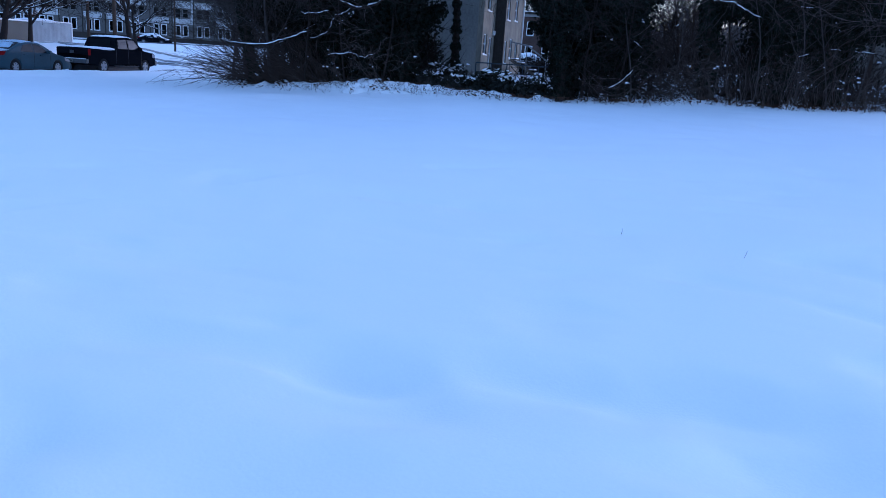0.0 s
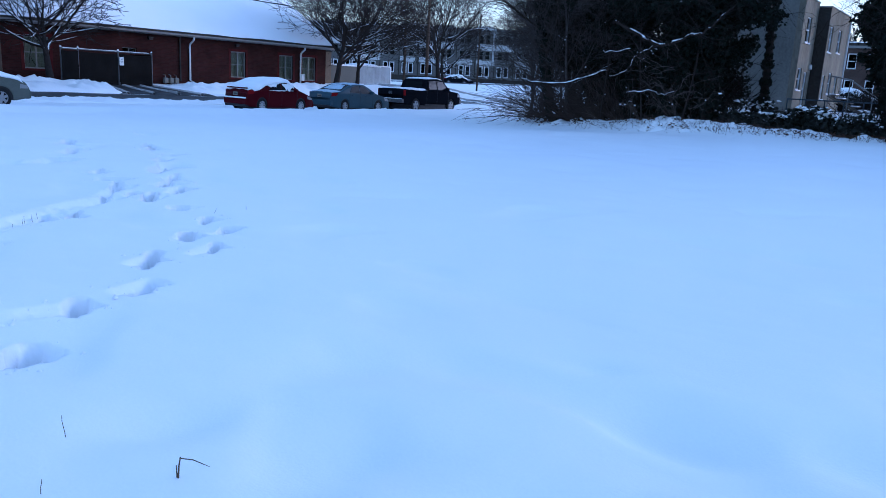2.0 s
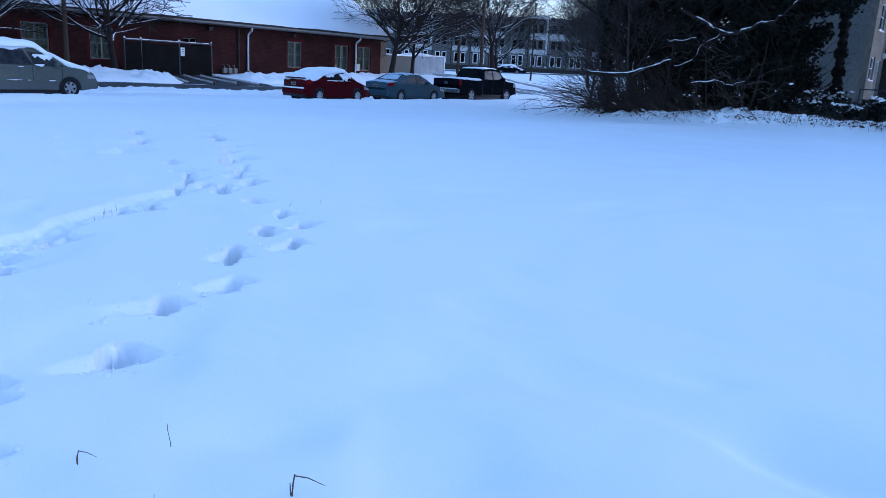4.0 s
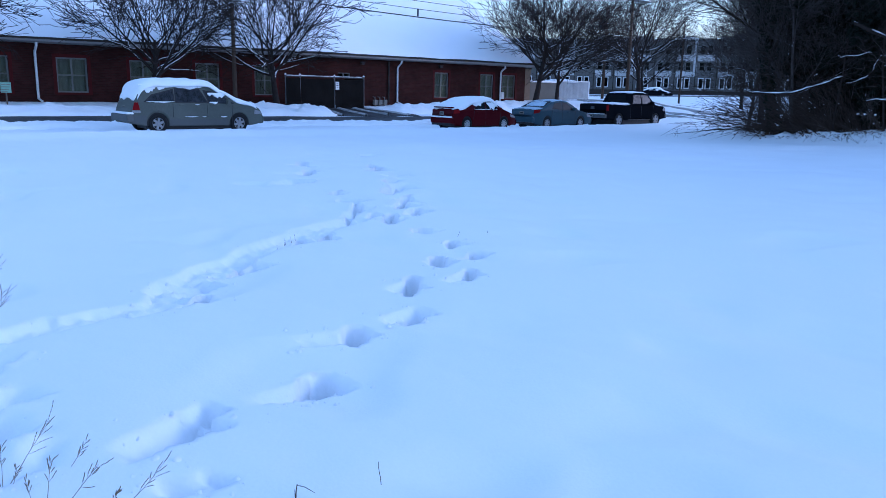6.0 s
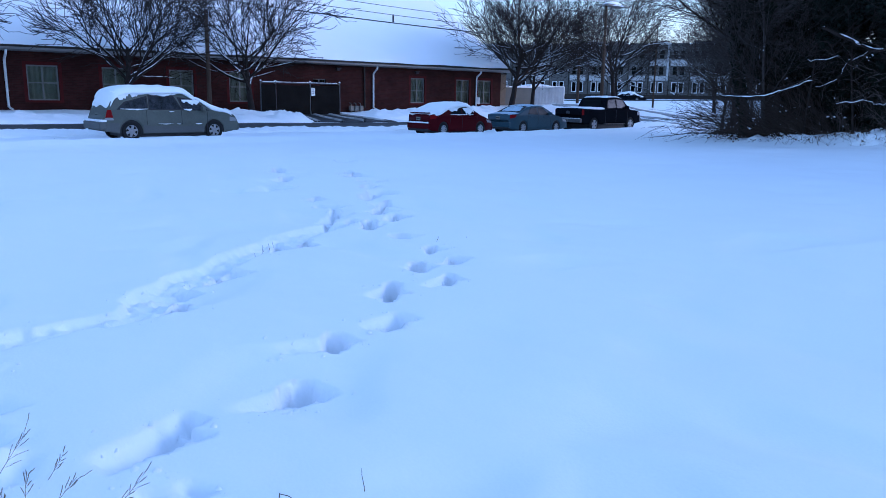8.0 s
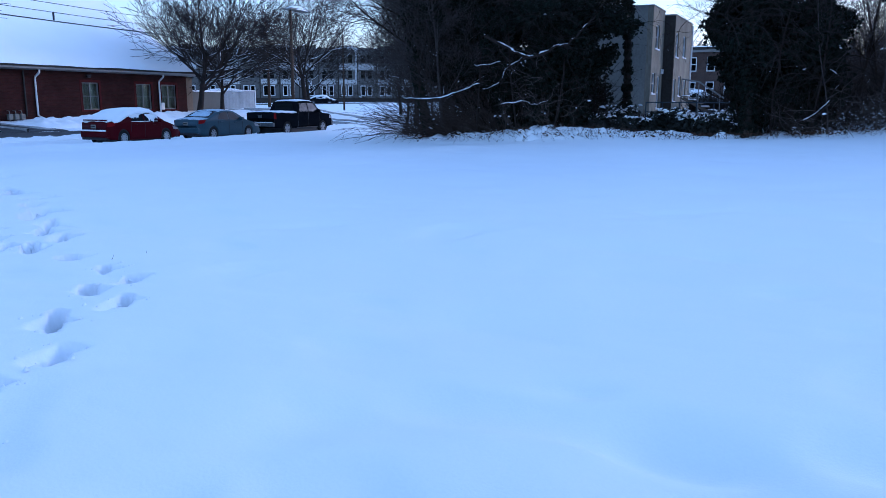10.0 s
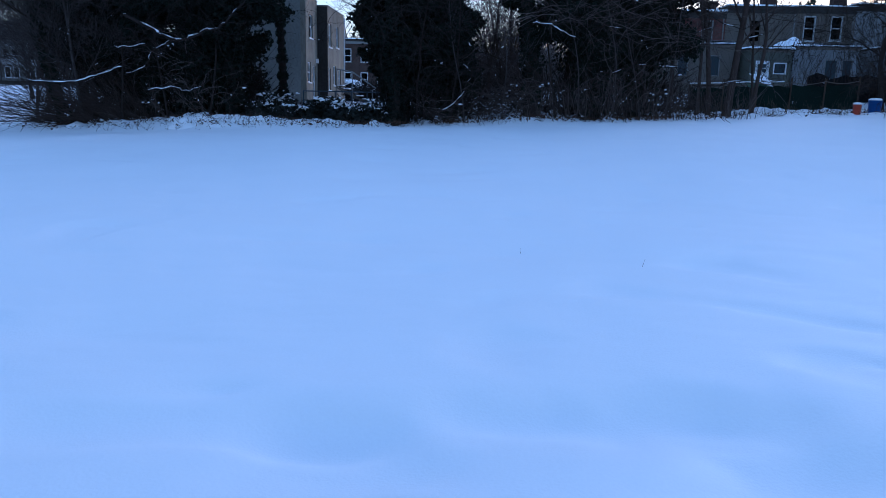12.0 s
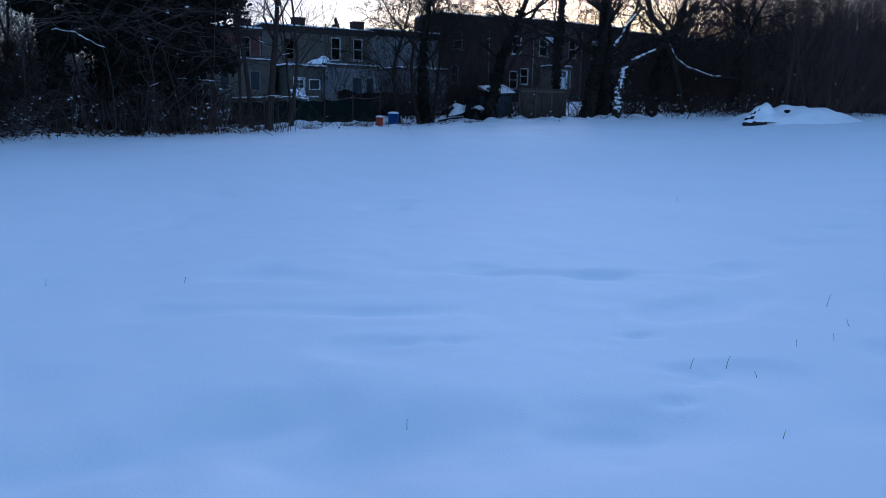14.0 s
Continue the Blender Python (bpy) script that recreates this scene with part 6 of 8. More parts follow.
cascade("hanging_vines", [(2.4, 28.0, 4.8, 0.8), (4.0, 27.9, 4.6, 1.1), (5.4, 28.0, 4.9, 1.0), (6.3, 28.0, 3.6, 0.8)], 146, 75, 3.6, "long bare boughs sweeping over dark ivy", droop=0.07, snow=0.04, up=0.1)
cascade("snow_lumped_twigs", [(2.2, 28.0, 1.5, 0.6), (3.6, 27.9, 1.5, 0.9), (4.4, 27.9, 2.2, 0.7), (5.3, 27.9, 1.1, 0.9), (6.6, 28.0, 1.3, 0.8)], 147, 70, 1.5, "low twigs with lumps of snow below the ivy", "undergrowth", 0.03, 0.008, snow=0.07)
cascade("snow_lumped_twigs", [(-1.2, 28.0, 0.9, 0.9), (0.4, 28.4, 1.2, 0.9), (1.2, 28.6, 1.6, 0.6)], 148, 90, 1.7, "low twigs with lumps of snow in a gap between trees", "undergrowth", 0.04, 0.008, snow=0.06)
cascade("snow_lumped_twigs", [(-10.6, 27.6, 3.0, 0.7), (-11.4, 27.6, 2.2, 0.8), (-10.0, 27.7, 1.6, 0.7), (-12.4, 27.7, 1.4, 0.8)], 149, 45, 1.3, "twigs with lumps of snow on the ivy", "undergrowth", 0.03, 0.008, snow=0.07)
for bx, by, sd in ((-14.4, 33.5, 161), (-12.2, 34.5, 162), (-10.6, 33.0, 163), (-2.4, 33.5, 164), (3.6, 33.4, 166), (4.8, 33.8, 167)):
    ivy_tree(bx, by, sd, 10.5, 1.7, 6500, EDGE_LABEL, (0.0, 0), clump=0.85, snow_chance=0.0, twigs=False)
for bx, by, sd, cl in ((-16.2, 33.6, 171, 0.8), (-15.0, 32.6, 172, 0.8), (-17.4, 35.5, 173, 0.8), (-14.2, 30.9, 174, 0.7)):
    ivy_tree(bx, by, sd, 10.0, 1.5, 8500, EDGE_LABEL, (0.0, 0), clump=cl, snow_chance=0.0)
thicket("undergrowth", -0.6, 1.8, 29.6, 37.0, 330, 1.25, 123, "low snow-streaked brush in a gap between the ivy trees", "undergrowth", 0.7, TWIG_PALE, 6, 0.013, arch=0.04, flecks=0.15)
thicket("undergrowth", -1.4, 2.6, 37.8, 43.0, 300, 4.4, 124, "tall dim brush closing the gap between the ivy trees", "undergrowth", 0.4, TWIG, 8, 0.014, arch=0.02)
# fine bare crowns hanging in front of the ivy
for bx, by, sd, hh, ln in ((-13.6, 28.6, 181, 8.0, 0.05), (-11.9, 28.7, 182, 8.5, -0.08), (-10.4, 28.8, 183, 7.5, 0.06), (-2.6, 28.9, 184, 7.5, 0.05), (-1.3, 28.7, 185, 7.0, -0.06), (2.6, 28.8, 187, 8.5, -0.04), (4.4, 28.9, 188, 8.0, 0.05), (6.0, 29.0, 189, 8.5, -0.05)):
    bare_tree("thin_tree", bx, by, sd, hh, "thin bare tree with drooping twigs before the ivy", 0.042, 1.6,
              [(9, hh * 0.36, 62, 0.0, 0.5, 0.25, 9, 4), (5, hh * 0.20, 50, -0.04, 0.6, 0.15, 7, 3), (4, hh * 0.10, 46, -0.05, 0.6, 0.15, 4, 3)], TWIG_MID, (ln, 0), "thin trees", 0.0, "tree", hh * 0.9, 0.0045, 0.08)
for bx, by, sd, hh in ((0.1, 33.5, 57, 8.5), (0.9, 35.0, 58, 9.0), (1.3, 37.5, 59, 9.5)):
    bare_tree("young_tree", bx, by, sd, hh, "slim bare young tree in a gap between ivy trees", 0.07, 0.8,
              [(18, hh * 0.32, 42, 0.05, 0.5, 0.15, 7, 4), (9, hh * 0.17, 42, 0.02, 0.55, 0.15, 5, 3), (7, hh * 0.085, 40, 0.01, 0.65, 0.15, 4, 3)], TWIG, group="young trees", snow_chance=0.0, trunk_top=hh * 0.85, least=0.007)
# lone ivied trunk before the stucco house, with a bulge at its foot
ivy_tree(-8.55, 33.0, 65, 8.5, 0.8, 3000, "slim trunk wrapped in ivy with a bushy foot", (0.0, 0), 0.17, boughs=0, twigs=False, leaf=0.08, clump=0.21, sway=0.012)
shrub(-8.75, 32.8, 66, 0.55, 1.0, 900, "rounded ivy stump with snow on top", 0.8, "ivy_stump")


def snowy_limb(points, r, label, cover=-0.38):
    wood = Wood()
    pts = [Vector(p) for p in points]
    fine = []
    for a, b in zip(pts, pts[1:]):
        fine += [a.lerp(b, k / 4) + Vector((0.05 * lumps(a.z, k + a.x, 5, 1.3), 0, 0.09 * lumps(a.x * 3 + k * 0.7, a.z, 0, 1.1))) for k in range(4)]
    fine.append(pts[-1])
    n = len(fine)
    rr = [0.36 * r * (1 - 0.55 * k / (n - 1)) * (1 + 0.35 * lumps(k, r * 50, 4, 0.9)) for k in range(n)]
    wood.add(fine, rr, 7)
    rng = random.Random(int(abs(points[0][0]) * 100))
    for k in range(2, n - 2):
        d = (fine[k + 1] - fine[k]).normalized() + Vector((rng.gauss(0, 0.7), rng.gauss(0, 0.3), rng.gauss(0.2, 0.6)))
        if rng.random() < 0.6:
            sub = wander(rng, fine[k], d, 0.3 + 0.6 * rng.random(), 4, 0.18)
            wood.add(sub, [0.014, 0.012, 0.010, 0.008, 0.006], 3)
    run, ridges = [], []
    for k in range(n + 1):
        if k < n and lumps(points[0][0] * 2.3, k * 1.0, 3.3, 0.6) > cover:
            run.append(k)
        else:
            if len(run) > 1:
                snow = Wood()
                ridges.append(snow)
                snow.add([fine[q] + Vector((0, -0.01, rr[q] * 0.8)) for q in run], [rr[q] * 0.25 if q in (run[0], run[-1]) else 0.003 + rr[q] * max(0.12, 0.50 + 1.1 * lumps(q, points[0][0], 2, 0.8)) for q in run], 5)
            run = []
    th = thing("snowy_limb", Matrix.Identity(4), label, "branch")
    part("wood", wood.geo(), TWIG_MID, th)
    for snow in ridges:
        part("snow", snow.geo(), SNOW, th, "ridge of snow")


snowy_limb([(-16.2, 27.0, 1.86), (-15.4, 27.0, 1.80), (-14.55, 27.1, 1.84), (-13.8, 27.1, 2.06), (-13.3, 27.2, 2.24), (-12.75, 27.2, 2.47)], 0.10, "dead snow-lined limb reaching out of the ivy trees")
snowy_limb([(-12.83, 27.5, 4.21), (-11.79, 27.5, 3.70), (-11.62, 27.5, 3.56), (-10.92, 27.5, 3.30), (-10.54, 27.5, 3.46), (-9.88, 27.5, 3.71), (-9.51, 27.5, 3.79), (-9.22, 27.6, 4.04), (-9.01, 27.8, 4.41), (-8.66, 28.0, 4.79)], 0.16, "thick snow-lined bough bent across the ivy trees")
snowy_limb([(-12.77, 27.3, 2.16), (-12.18, 27.3, 2.39), (-12.02, 27.3, 2.58), (-11.86, 27.3, 2.91), (-11.61, 27.3, 3.10), (-11.2, 27.6, 3.35)], 0.075, "snow-lined bough climbing out of the ivy")
snowy_limb([(-12.06, 27.3, 1.62), (-11.41, 27.3, 1.70), (-11.14, 27.3, 1.73), (-10.69, 27.3, 1.62), (-10.13, 27.3, 1.76)], 0.07, "short snow-lined limb low among the ivy trees")
snowy_limb([(-13.2, 27.4, 3.1), (-12.6, 27.4, 3.05), (-12.1, 27.4, 3.2)], 0.05, "short snow-lined limb high among the ivy trees")
snowy_limb([(1.49, 27.8, 4.15), (2.09, 27.8, 4.20), (2.29, 27.8, 4.05), (2.60, 27.8, 3.91), (3.07, 27.8, 3.72)], 0.10, "snow-lined bough before the ivy trees")
snowy_limb([(3.98, 27.9, 2.57), (4.40, 27.9, 2.57), (5.01, 27.9, 2.71), (5.32, 27.9, 2.83), (5.95, 27.9, 2.81), (6.47, 27.9, 2.82), (7.2, 28.1, 2.65)], 0.07, "long snow-lined limb at breast height", -0.02)
snowy_limb([(3.6, 27.9, 4.0), (4.1, 27.9, 4.15), (4.6, 27.9, 4.1)], 0.06, "short snow-lined limb high before the ivy", -0.02)
snowy_limb([(-1.91, 27.9, 0.96), (-1.31, 27.9, 1.23), (-0.90, 27.9, 1.67), (-0.60, 27.9, 2.27), (-0.50, 27.9, 2.47), (-0.9, 28.1, 2.75)], 0.055, "dead pale limb leaning in the undergrowth", -0.02)
snowy_limb([(7.6, 29.0, 2.2), (8.4, 29.0, 2.18), (9.0, 29.0, 2.35), (10.0, 29.1, 2.3), (10.9, 29.2, 2.45)], 0.08, "snow-lined limb between young trees", -0.02)
snowy_limb([(8.0, 29.2, 4.7), (8.6, 29.2, 4.4), (9.3, 29.2, 4.25), (9.9, 29.2, 4.35)], 0.06, "snow-lined limb before the row houses", -0.02)

# shrubs and snow-dusted brush before the stucco house
for sx, sy, sd, ss, hh in ((-9.0, 30.3, 70, 0.5, 0.40), (-8.1, 30.6, 71, 0.7, 0.32), (-7.2, 30.2, 72, 0.8, 0.60), (-6.2, 30.5, 73, 0.5, 1.20), (-5.4, 29.9, 74, 0.9, 0.72), (-4.5, 29.7, 75, 0.9, 0.74)):
    shrub(sx, sy, sd, ss, hh, 1700, "low dark evergreen shrub dusted with snow", 0.55)
heap = thing("brush_heap", pose(-9.6, 27.9, land(-9.6, 27.9) - 0.06), "low heap of brushwood under broken snow", "brush")
hv = []
for j in range(30):
    for i in range(90):
        x, y = -2.9 + 6.2 * i / 89, -0.8 + 1.7 * j / 29
        e = min(1, (i / 89) * 5, (1 - i / 89) * 3) * math.sin(math.pi * j / 29)
        hv.append((x, y, land(x - 9.6, y + 27.9) - land(-9.6, 27.9) + e * (0.20 + 0.16 * lumps(x, y, 4, 0.9) + 0.16 * lumps(x, y, 8, 2.7) + 0.10 * lumps(x, y, 1, 6.0)) - 0.10 * (e < 0.1)))
part("snow", (hv, grid_faces(30, 90)), SNOW, heap, "broken snow", True)
thicket("heap_twigs", -11.6, -7.0, 27.5, 29.0, 520, 0.45, 76, "twigs poking out of a snowy brush heap", out=1.6, forks=3, thick=0.010)
thicket("edge_weeds", -14.0, 7.0, 27.0, 28.2, 420, 0.55, 77, "dry weeds poking through snow along the trees", "weeds", 0.8, WEED, 2, 0.006)

litter(-17.0, 9.0, 27.0, 29.4, 5200, 78, "dead leaves and bark crumbs on broken snow under the trees")
litter(9.0, 40.0, 28.0, 31.0, 2600, 79, "dead leaves and bark crumbs on broken snow under the trees")

# east of the stucco house: ivy masses with hanging tangle
ivy_tree(-3.5, 30.4, 81, 9.0, 1.0, 9500, EDGE_LABEL, (-0.04, 0), 0.3, clump=0.5)
ivy_tree(-3.2, 29.2, 82, 5.5, 1.6, 5200, "ivied trunk with a tangle of bare twigs", (0.02, 0), 0.26, clump=0.5)
ivy_tree(-3.3, 28.5, 197, 7.0, 0.8, 3600, "slim black ivied trunk standing out before the others", (0.0, 0), 0.17, clump=0.28, boughs=3, leaf=0.09, sway=0.02)
ivy_tree(-2.0, 29.8, 83, 8.0, 1.6, 8000, EDGE_LABEL, (0.0, 0))
ivy_tree(-1.3, 30.6, 84, 4.6, 0.8, 4000, EDGE_LABEL, (-0.03, 0), clump=0.55)
thicket("vine_tangle", -3.0, 1.6, 28.2, 29.4, 110, 2.6, 85, "tangle of bare stems below hanging vines", "vines", 0.5, TWIG_MID, 5, 0.010, arch=0.06, clear=(-0.2, 1.35))
ivy_tree(1.75, 29.4, 86, 9.0, 0.9, 5200, "twisted ivied trunk beside a gap in the trees", (0.0, 0), 0.30, clump=0.36, boughs=5)
ivy_tree(4.0, 29.4, 87, 9.0, 1.9, 11500, EDGE_LABEL, (0.02, 0), clump=0.8)
ivy_tree(5.6, 29.8, 88, 9.0, 2.0, 11000, EDGE_LABEL, (0.03, 0), clump=0.8)
thicket("vine_tangle", 1.8, 6.8, 28.6, 30.0, 120, 3.2, 89, "dense bare undergrowth below the ivy trees", "undergrowth", 0.8, None, 6, 0.012, arch=0.03)
thicket("dry_stalks", 1.0, 9.5, 27.4, 28.6, 130, 1.9, 90, "upright dry stalks at the field's edge", "weeds", 0.10, VINE, 2, 0.011)
# young trees before the row houses
for bx, by, sd, hh, rr, ln in ((7.8, 29.0, 91, 8.5, 0.07, 0.02), (8.3, 29.2, 92, 9.5, 0.10, 0.03), (9.0, 29.4, 93, 10.0, 0.15, 0.06), (9.8, 29.0, 94, 8.5, 0.08, 0.10), (7.1, 30.2, 95, 8.5, 0.09, 0.0), (10.4, 30.5, 96, 8.0, 0.06, 0.02)):
    bare_tree("young_tree", bx, by, sd, hh, "slim bare young tree before the row houses", rr, 2.6,
              [(11, hh * 0.36, 38, 0.05, 0.5, 0.30, 6, 4), (7, hh * 0.19, 38, 0.02, 0.55, 0.15, 5, 3), (4, hh * 0.09, 38, 0.01, 0.6, 0.15, 3, 3)], TWIG, (ln, 0), "young trees", 0.15, trunk_top=hh * 0.85)
thicket("edge_weeds", 7.0, 13.5, 28.4, 30.0, 260, 0.7, 97, "dry weeds poking through snow by the fence", "weeds", 0.5, WEED, 2, 0.006)

# big bare trees further east
for bx, by, sd, hh, rr, ln in ((16.55, 30.3, 101, 9.5, 0.17, -0.06), (16.25, 30.2, 118, 8.0, 0.09, -0.35), (16.9, 30.4, 119, 8.0, 0.09, 0.25), (15.6, 31.0, 108, 8.0, 0.10, -0.2), (19.75, 29.9, 102, 9.0, 0.26, 0.03), (25.0, 31.7, 103, 11.0, 0.22, 0.02), (25.8, 30.0, 104, 11.0, 0.36, -0.03), (26.9, 30.2, 105, 11.0, 0.34, 0.10), (30.9, 30.5, 106, 10.0, 0.26, -0.18), (33.5, 31.0, 107, 11.0, 0.20, 0.05), (36.9, 30.0, 109, 11.0, 0.34, 0.02)):
    bare_tree("bare_tree", bx, by, sd, hh, "large dark bare tree behind the snowy lot", rr, 2.2,
              [(9, hh * 0.55, 46, 0.03, 0.50, 0.26, 10, 6), (7, hh * 0.26, 50, -0.01, 0.5, 0.2, 7, 4), (7, hh * 0.12, 48, -0.02, 0.55, 0.2, 5, 3), (4, hh * 0.05, 46, 0.0, 0.65, 0.2, 3, 3)], BARK, (ln, 0), "bare trees", 0.05, trunk_top=hh * 0.8, least=0.008, gnarl=0.11, kink=0.17, sleeve=0.12 if rr > 0.15 else 0.0)
thicket("east_thicket", 28.0, 37.0, 29.5, 33.0, 480, 6.5, 110, "bare thicket between the trunks at the east side", "thicket", 0.45, None, 9, 0.015, arch=0.01)
thicket("east_thicket", 36.5, 62.0, 26.5, 34.0, 1500, 9.5, 113, "tall dense bare thicket at the east side", "thicket", 0.30, TWIG_BROWN, 10, 0.018, arch=0.0)
thicket("east_thicket", 38.0, 62.0, 25.0, 28.5, 800, 5.0, 111, "dense bare thicket behind the mound", "thicket", 0.40, TWIG_BROWN, 9, 0.014, arch=0.02)
thicket("east_thicket", 21.0, 30.5, 29.8, 32.0, 230, 2.2, 112, "snow-streaked bare undergrowth between the trunks", "undergrowth", 0.6, None, 5, 0.014, arch=0.04, flecks=0.09)
thicket("east_thicket", 29.5, 40.0, 27.0, 30.0, 260, 1.6, 114, "snow-streaked bare undergrowth between the trunks", "undergrowth", 0.7, None, 5, 0.012, arch=0.04, flecks=0.09)

thicket("scrub", 17.3, 24.0, 32.6, 36.0, 200, 5.2, 115, "tall dark bare scrub behind the yard clutter", "scrub", 0.4, None, 9, 0.013, arch=0.01)
thicket("scrub", 12.0, 17.5, 33.5, 35.5, 60, 4.5, 116, "thin bare scrub behind the fence", "scrub", 0.4, None, 8, 0.010, arch=0.01)
thicket("edge_weeds", 12.5, 30.0, 29.2, 31.0, 420, 0.5, 117, "dry weeds and twigs poking through snow by the yards", "weeds", 0.9, None, 3, 0.007, flecks=0)

thicket("undergrowth", 17.6, 24.0, 32.4, 37.0, 420, 1.5, 121, "dark low brush behind the yard clutter", "undergrowth", 0.6, None, 6, 0.016, arch=0.03, flecks=0.02)
thicket("undergrowth", 6.6, 9.0, 30.2, 34.5, 170, 1.6, 122, "dark low brush at the fence's end", "undergrowth", 0.6, None, 6, 0.014, arch=0.03, flecks=0.03)

# leaning dead trunk coated with snow
lean_wood, lean_snow = Wood(), Wood()
lp = [Vector(p) for p in ((26.1, 28.4, land(26.1, 28.4) - 0.1), (26.47, 28.4, 2.23), (26.34, 28.4, 2.86), (26.53, 28.4, 3.75), (26.65, 28.4, 4.32))]
lean_wood.add(lp, [0.26, 0.20, 0.18, 0.15, 0.10], 8)
crust = [lp[k].lerp(lp[k + 1], q / 6) for k in range(4) for q in range(6)]
lean_snow.add([p + Vector((-0.05 + 0.03 * lumps(k, 0, 3, 0.9), -0.09, 0.01)) for k, p in enumerate(crust[2:])], [(0.10 + 0.09 * lumps(k, 1.0, 2, 0.9)) * (1 - k / 34) for k in range(len(crust) - 2)], 7)
for pts, thick, caps in (([(25.83, 28.4, 3.84), (26.41, 28.4, 4.18), (27.16, 28.4, 4.53), (28.01, 28.4, 4.89), (28.8, 28.4, 5.19)], 0.11, (2, 5)), ([(25.91, 28.4, 5.14), (26.38, 28.4, 5.66), (26.59, 28.4, 6.16), (26.99, 28.4, 6.56), (27.64, 28.4, 7.17)], 0.07, (0, 4)),
                         ([(27.96, 28.4, 7.57), (28.39, 28.4, 6.74), (29.36, 28.4, 6.05), (30.14, 28.4, 5.78)], 0.10, (2, 3)), ([(28.86, 28.4, 5.57), (29.61, 28.4, 5.43), (30.24, 28.4, 4.75), (31.05, 28.4, 4.4), (32.25, 28.4, 4.19), (33.08, 28.4, 4.05), (34.97, 28.4, 4.06)], 0.09, (1, 6)), ([(29.3, 28.5, 6.0), (30.1, 28.5, 4.9), (30.9, 28.6, 3.2), (31.3, 28.6, 1.6)], 0.14, (0, 1))):
    q = [Vector(p) for p in pts]
    q = [w for a, b in zip(q, q[1:]) for w in (a, a.lerp(b, 0.5) + Vector((0.05 * lumps(a.x, a.z, 1, 2.0), 0, 0.10 * lumps(a.x, a.z, 0, 2.0))))] + [q[-1]]
    n = len(q)
    rr = [1.5 * thick * (1 - 0.55 * k / n) for k in range(n)]
    lean_wood.add(q, rr, 6)
    a, b = 2 * caps[0], min(n, 2 * caps[1])
    if b - a > 2:
        run = [q[k].lerp(q[k + 1], w / 3) for k in range(a, b - 1) for w in range(3)]
        lean_snow.add([p + Vector((0, -0.02, rr[a + k // 3] * 0.8)) for k, p in enumerate(run)], [0.006 + rr[a + k // 3] * max(0.1, 0.40 + 0.7 * lumps(k, thick * 9, 3, 0.9)) for k in range(len(run))], 5)
dead = thing("leaning_dead_tree", Matrix.Identity(4), "leaning dead tree thickly coated with snow", "tree")
part("trunk", lean_wood.geo(), BARK, dead, "", True)
lump_rng = random.Random(19)
lump_spots = [(p + Vector((-0.10, -0.12, 0.0)), 0.10) for p in crust[1:] for _ in range(2)]
part("snow", join(lean_snow.geo(), clots(lump_rng, lump_spots, 0.075)), SNOW, dead, "thick ragged coat of snow", True)

# long heap of snow with logs
mound = thing("snow_mound", pose(35.0, 24.6, land(35.0, 24.6) - 0.05), "broad rounded mound buried in smooth snow", "mound")
hill = snow_heap(5.6, 2.2, 0.66, 2.0, 0.18, 48)
part("snow", ([(x, y, z + land(35.0 + x, 24.6 + y) - land(35.0, 24.6)) for x, y, z in hill[0]], hill[1]), SNOW, mound, "", True)
for kx, ky, kz, ks, kh in ((-2.7, -0.1, 0.38, 0.75, 0.42), (-3.5, -0.5, 0.05, 1.05, 0.36), (1.6, 0.1, 0.30, 1.5, 0.30), (4.2, 0.2, 0.05, 0.8, 0.32)):
    knob = snow_heap(ks, ks * 0.8, kh, 5.0 + kx, 0.35, 16)
    part("snow", ([(x + kx, y + ky, z + kz) for x, y, z in knob[0]], knob[1]), SNOW, mound, "rounded lump", True)
# the mound is not cut: a black patch paints the hollow's shade
hollow = lathe([(0.26, 0.0), (0.20, -0.05), (0.05, -0.12)], 14)
part("hollow", ([(x - 2.2, -1.05 + z * 0.6, y * (0.12 if y > 0 else 0.55) + 0.50) for x, y, z in hollow[0]], hollow[1]), TARP_AND_SHADE, mound, "black patch that stands in for the shade of a hollow")
for lx, ly, lz, ll, lr, la, ls in ((30.3, 23.4, 0.06, 1.7, 0.12, 4, 3), (30.7, 23.9, 0.28, 1.3, 0.09, 14, 8), (31.3, 24.2, 0.50, 1.1, 0.08, 22, 14)):
    log = thing("log", pose(lx, ly, land(lx, ly) + lz, 0, -ls, la), "dark log half buried in snow", "log", "logs by the mound")
    part("wood", tube([(-ll / 2, 0, 0), (-ll / 4, 0, 0.03), (ll / 4, 0.02, -0.01), (ll / 2, 0, 0.01)], [lr * 0.8, lr * 1.05, lr, lr * 0.8], 8), BARK, log)
    cap_pts = [(-ll / 2 + ll * k / 8, 0.02 * lumps(k, lx, 0, 0.9), lr * (0.85 + 0.4 * lumps(k, lx, 3, 0.7))) for k in range(9)]
    part("snow", tube(cap_pts, [lr * (0.2 if k in (0, 8) else 0.85 + 0.5 * lumps(k, lx, 7, 0.8)) for k in range(9)], 7), SNOW, log, "", True)


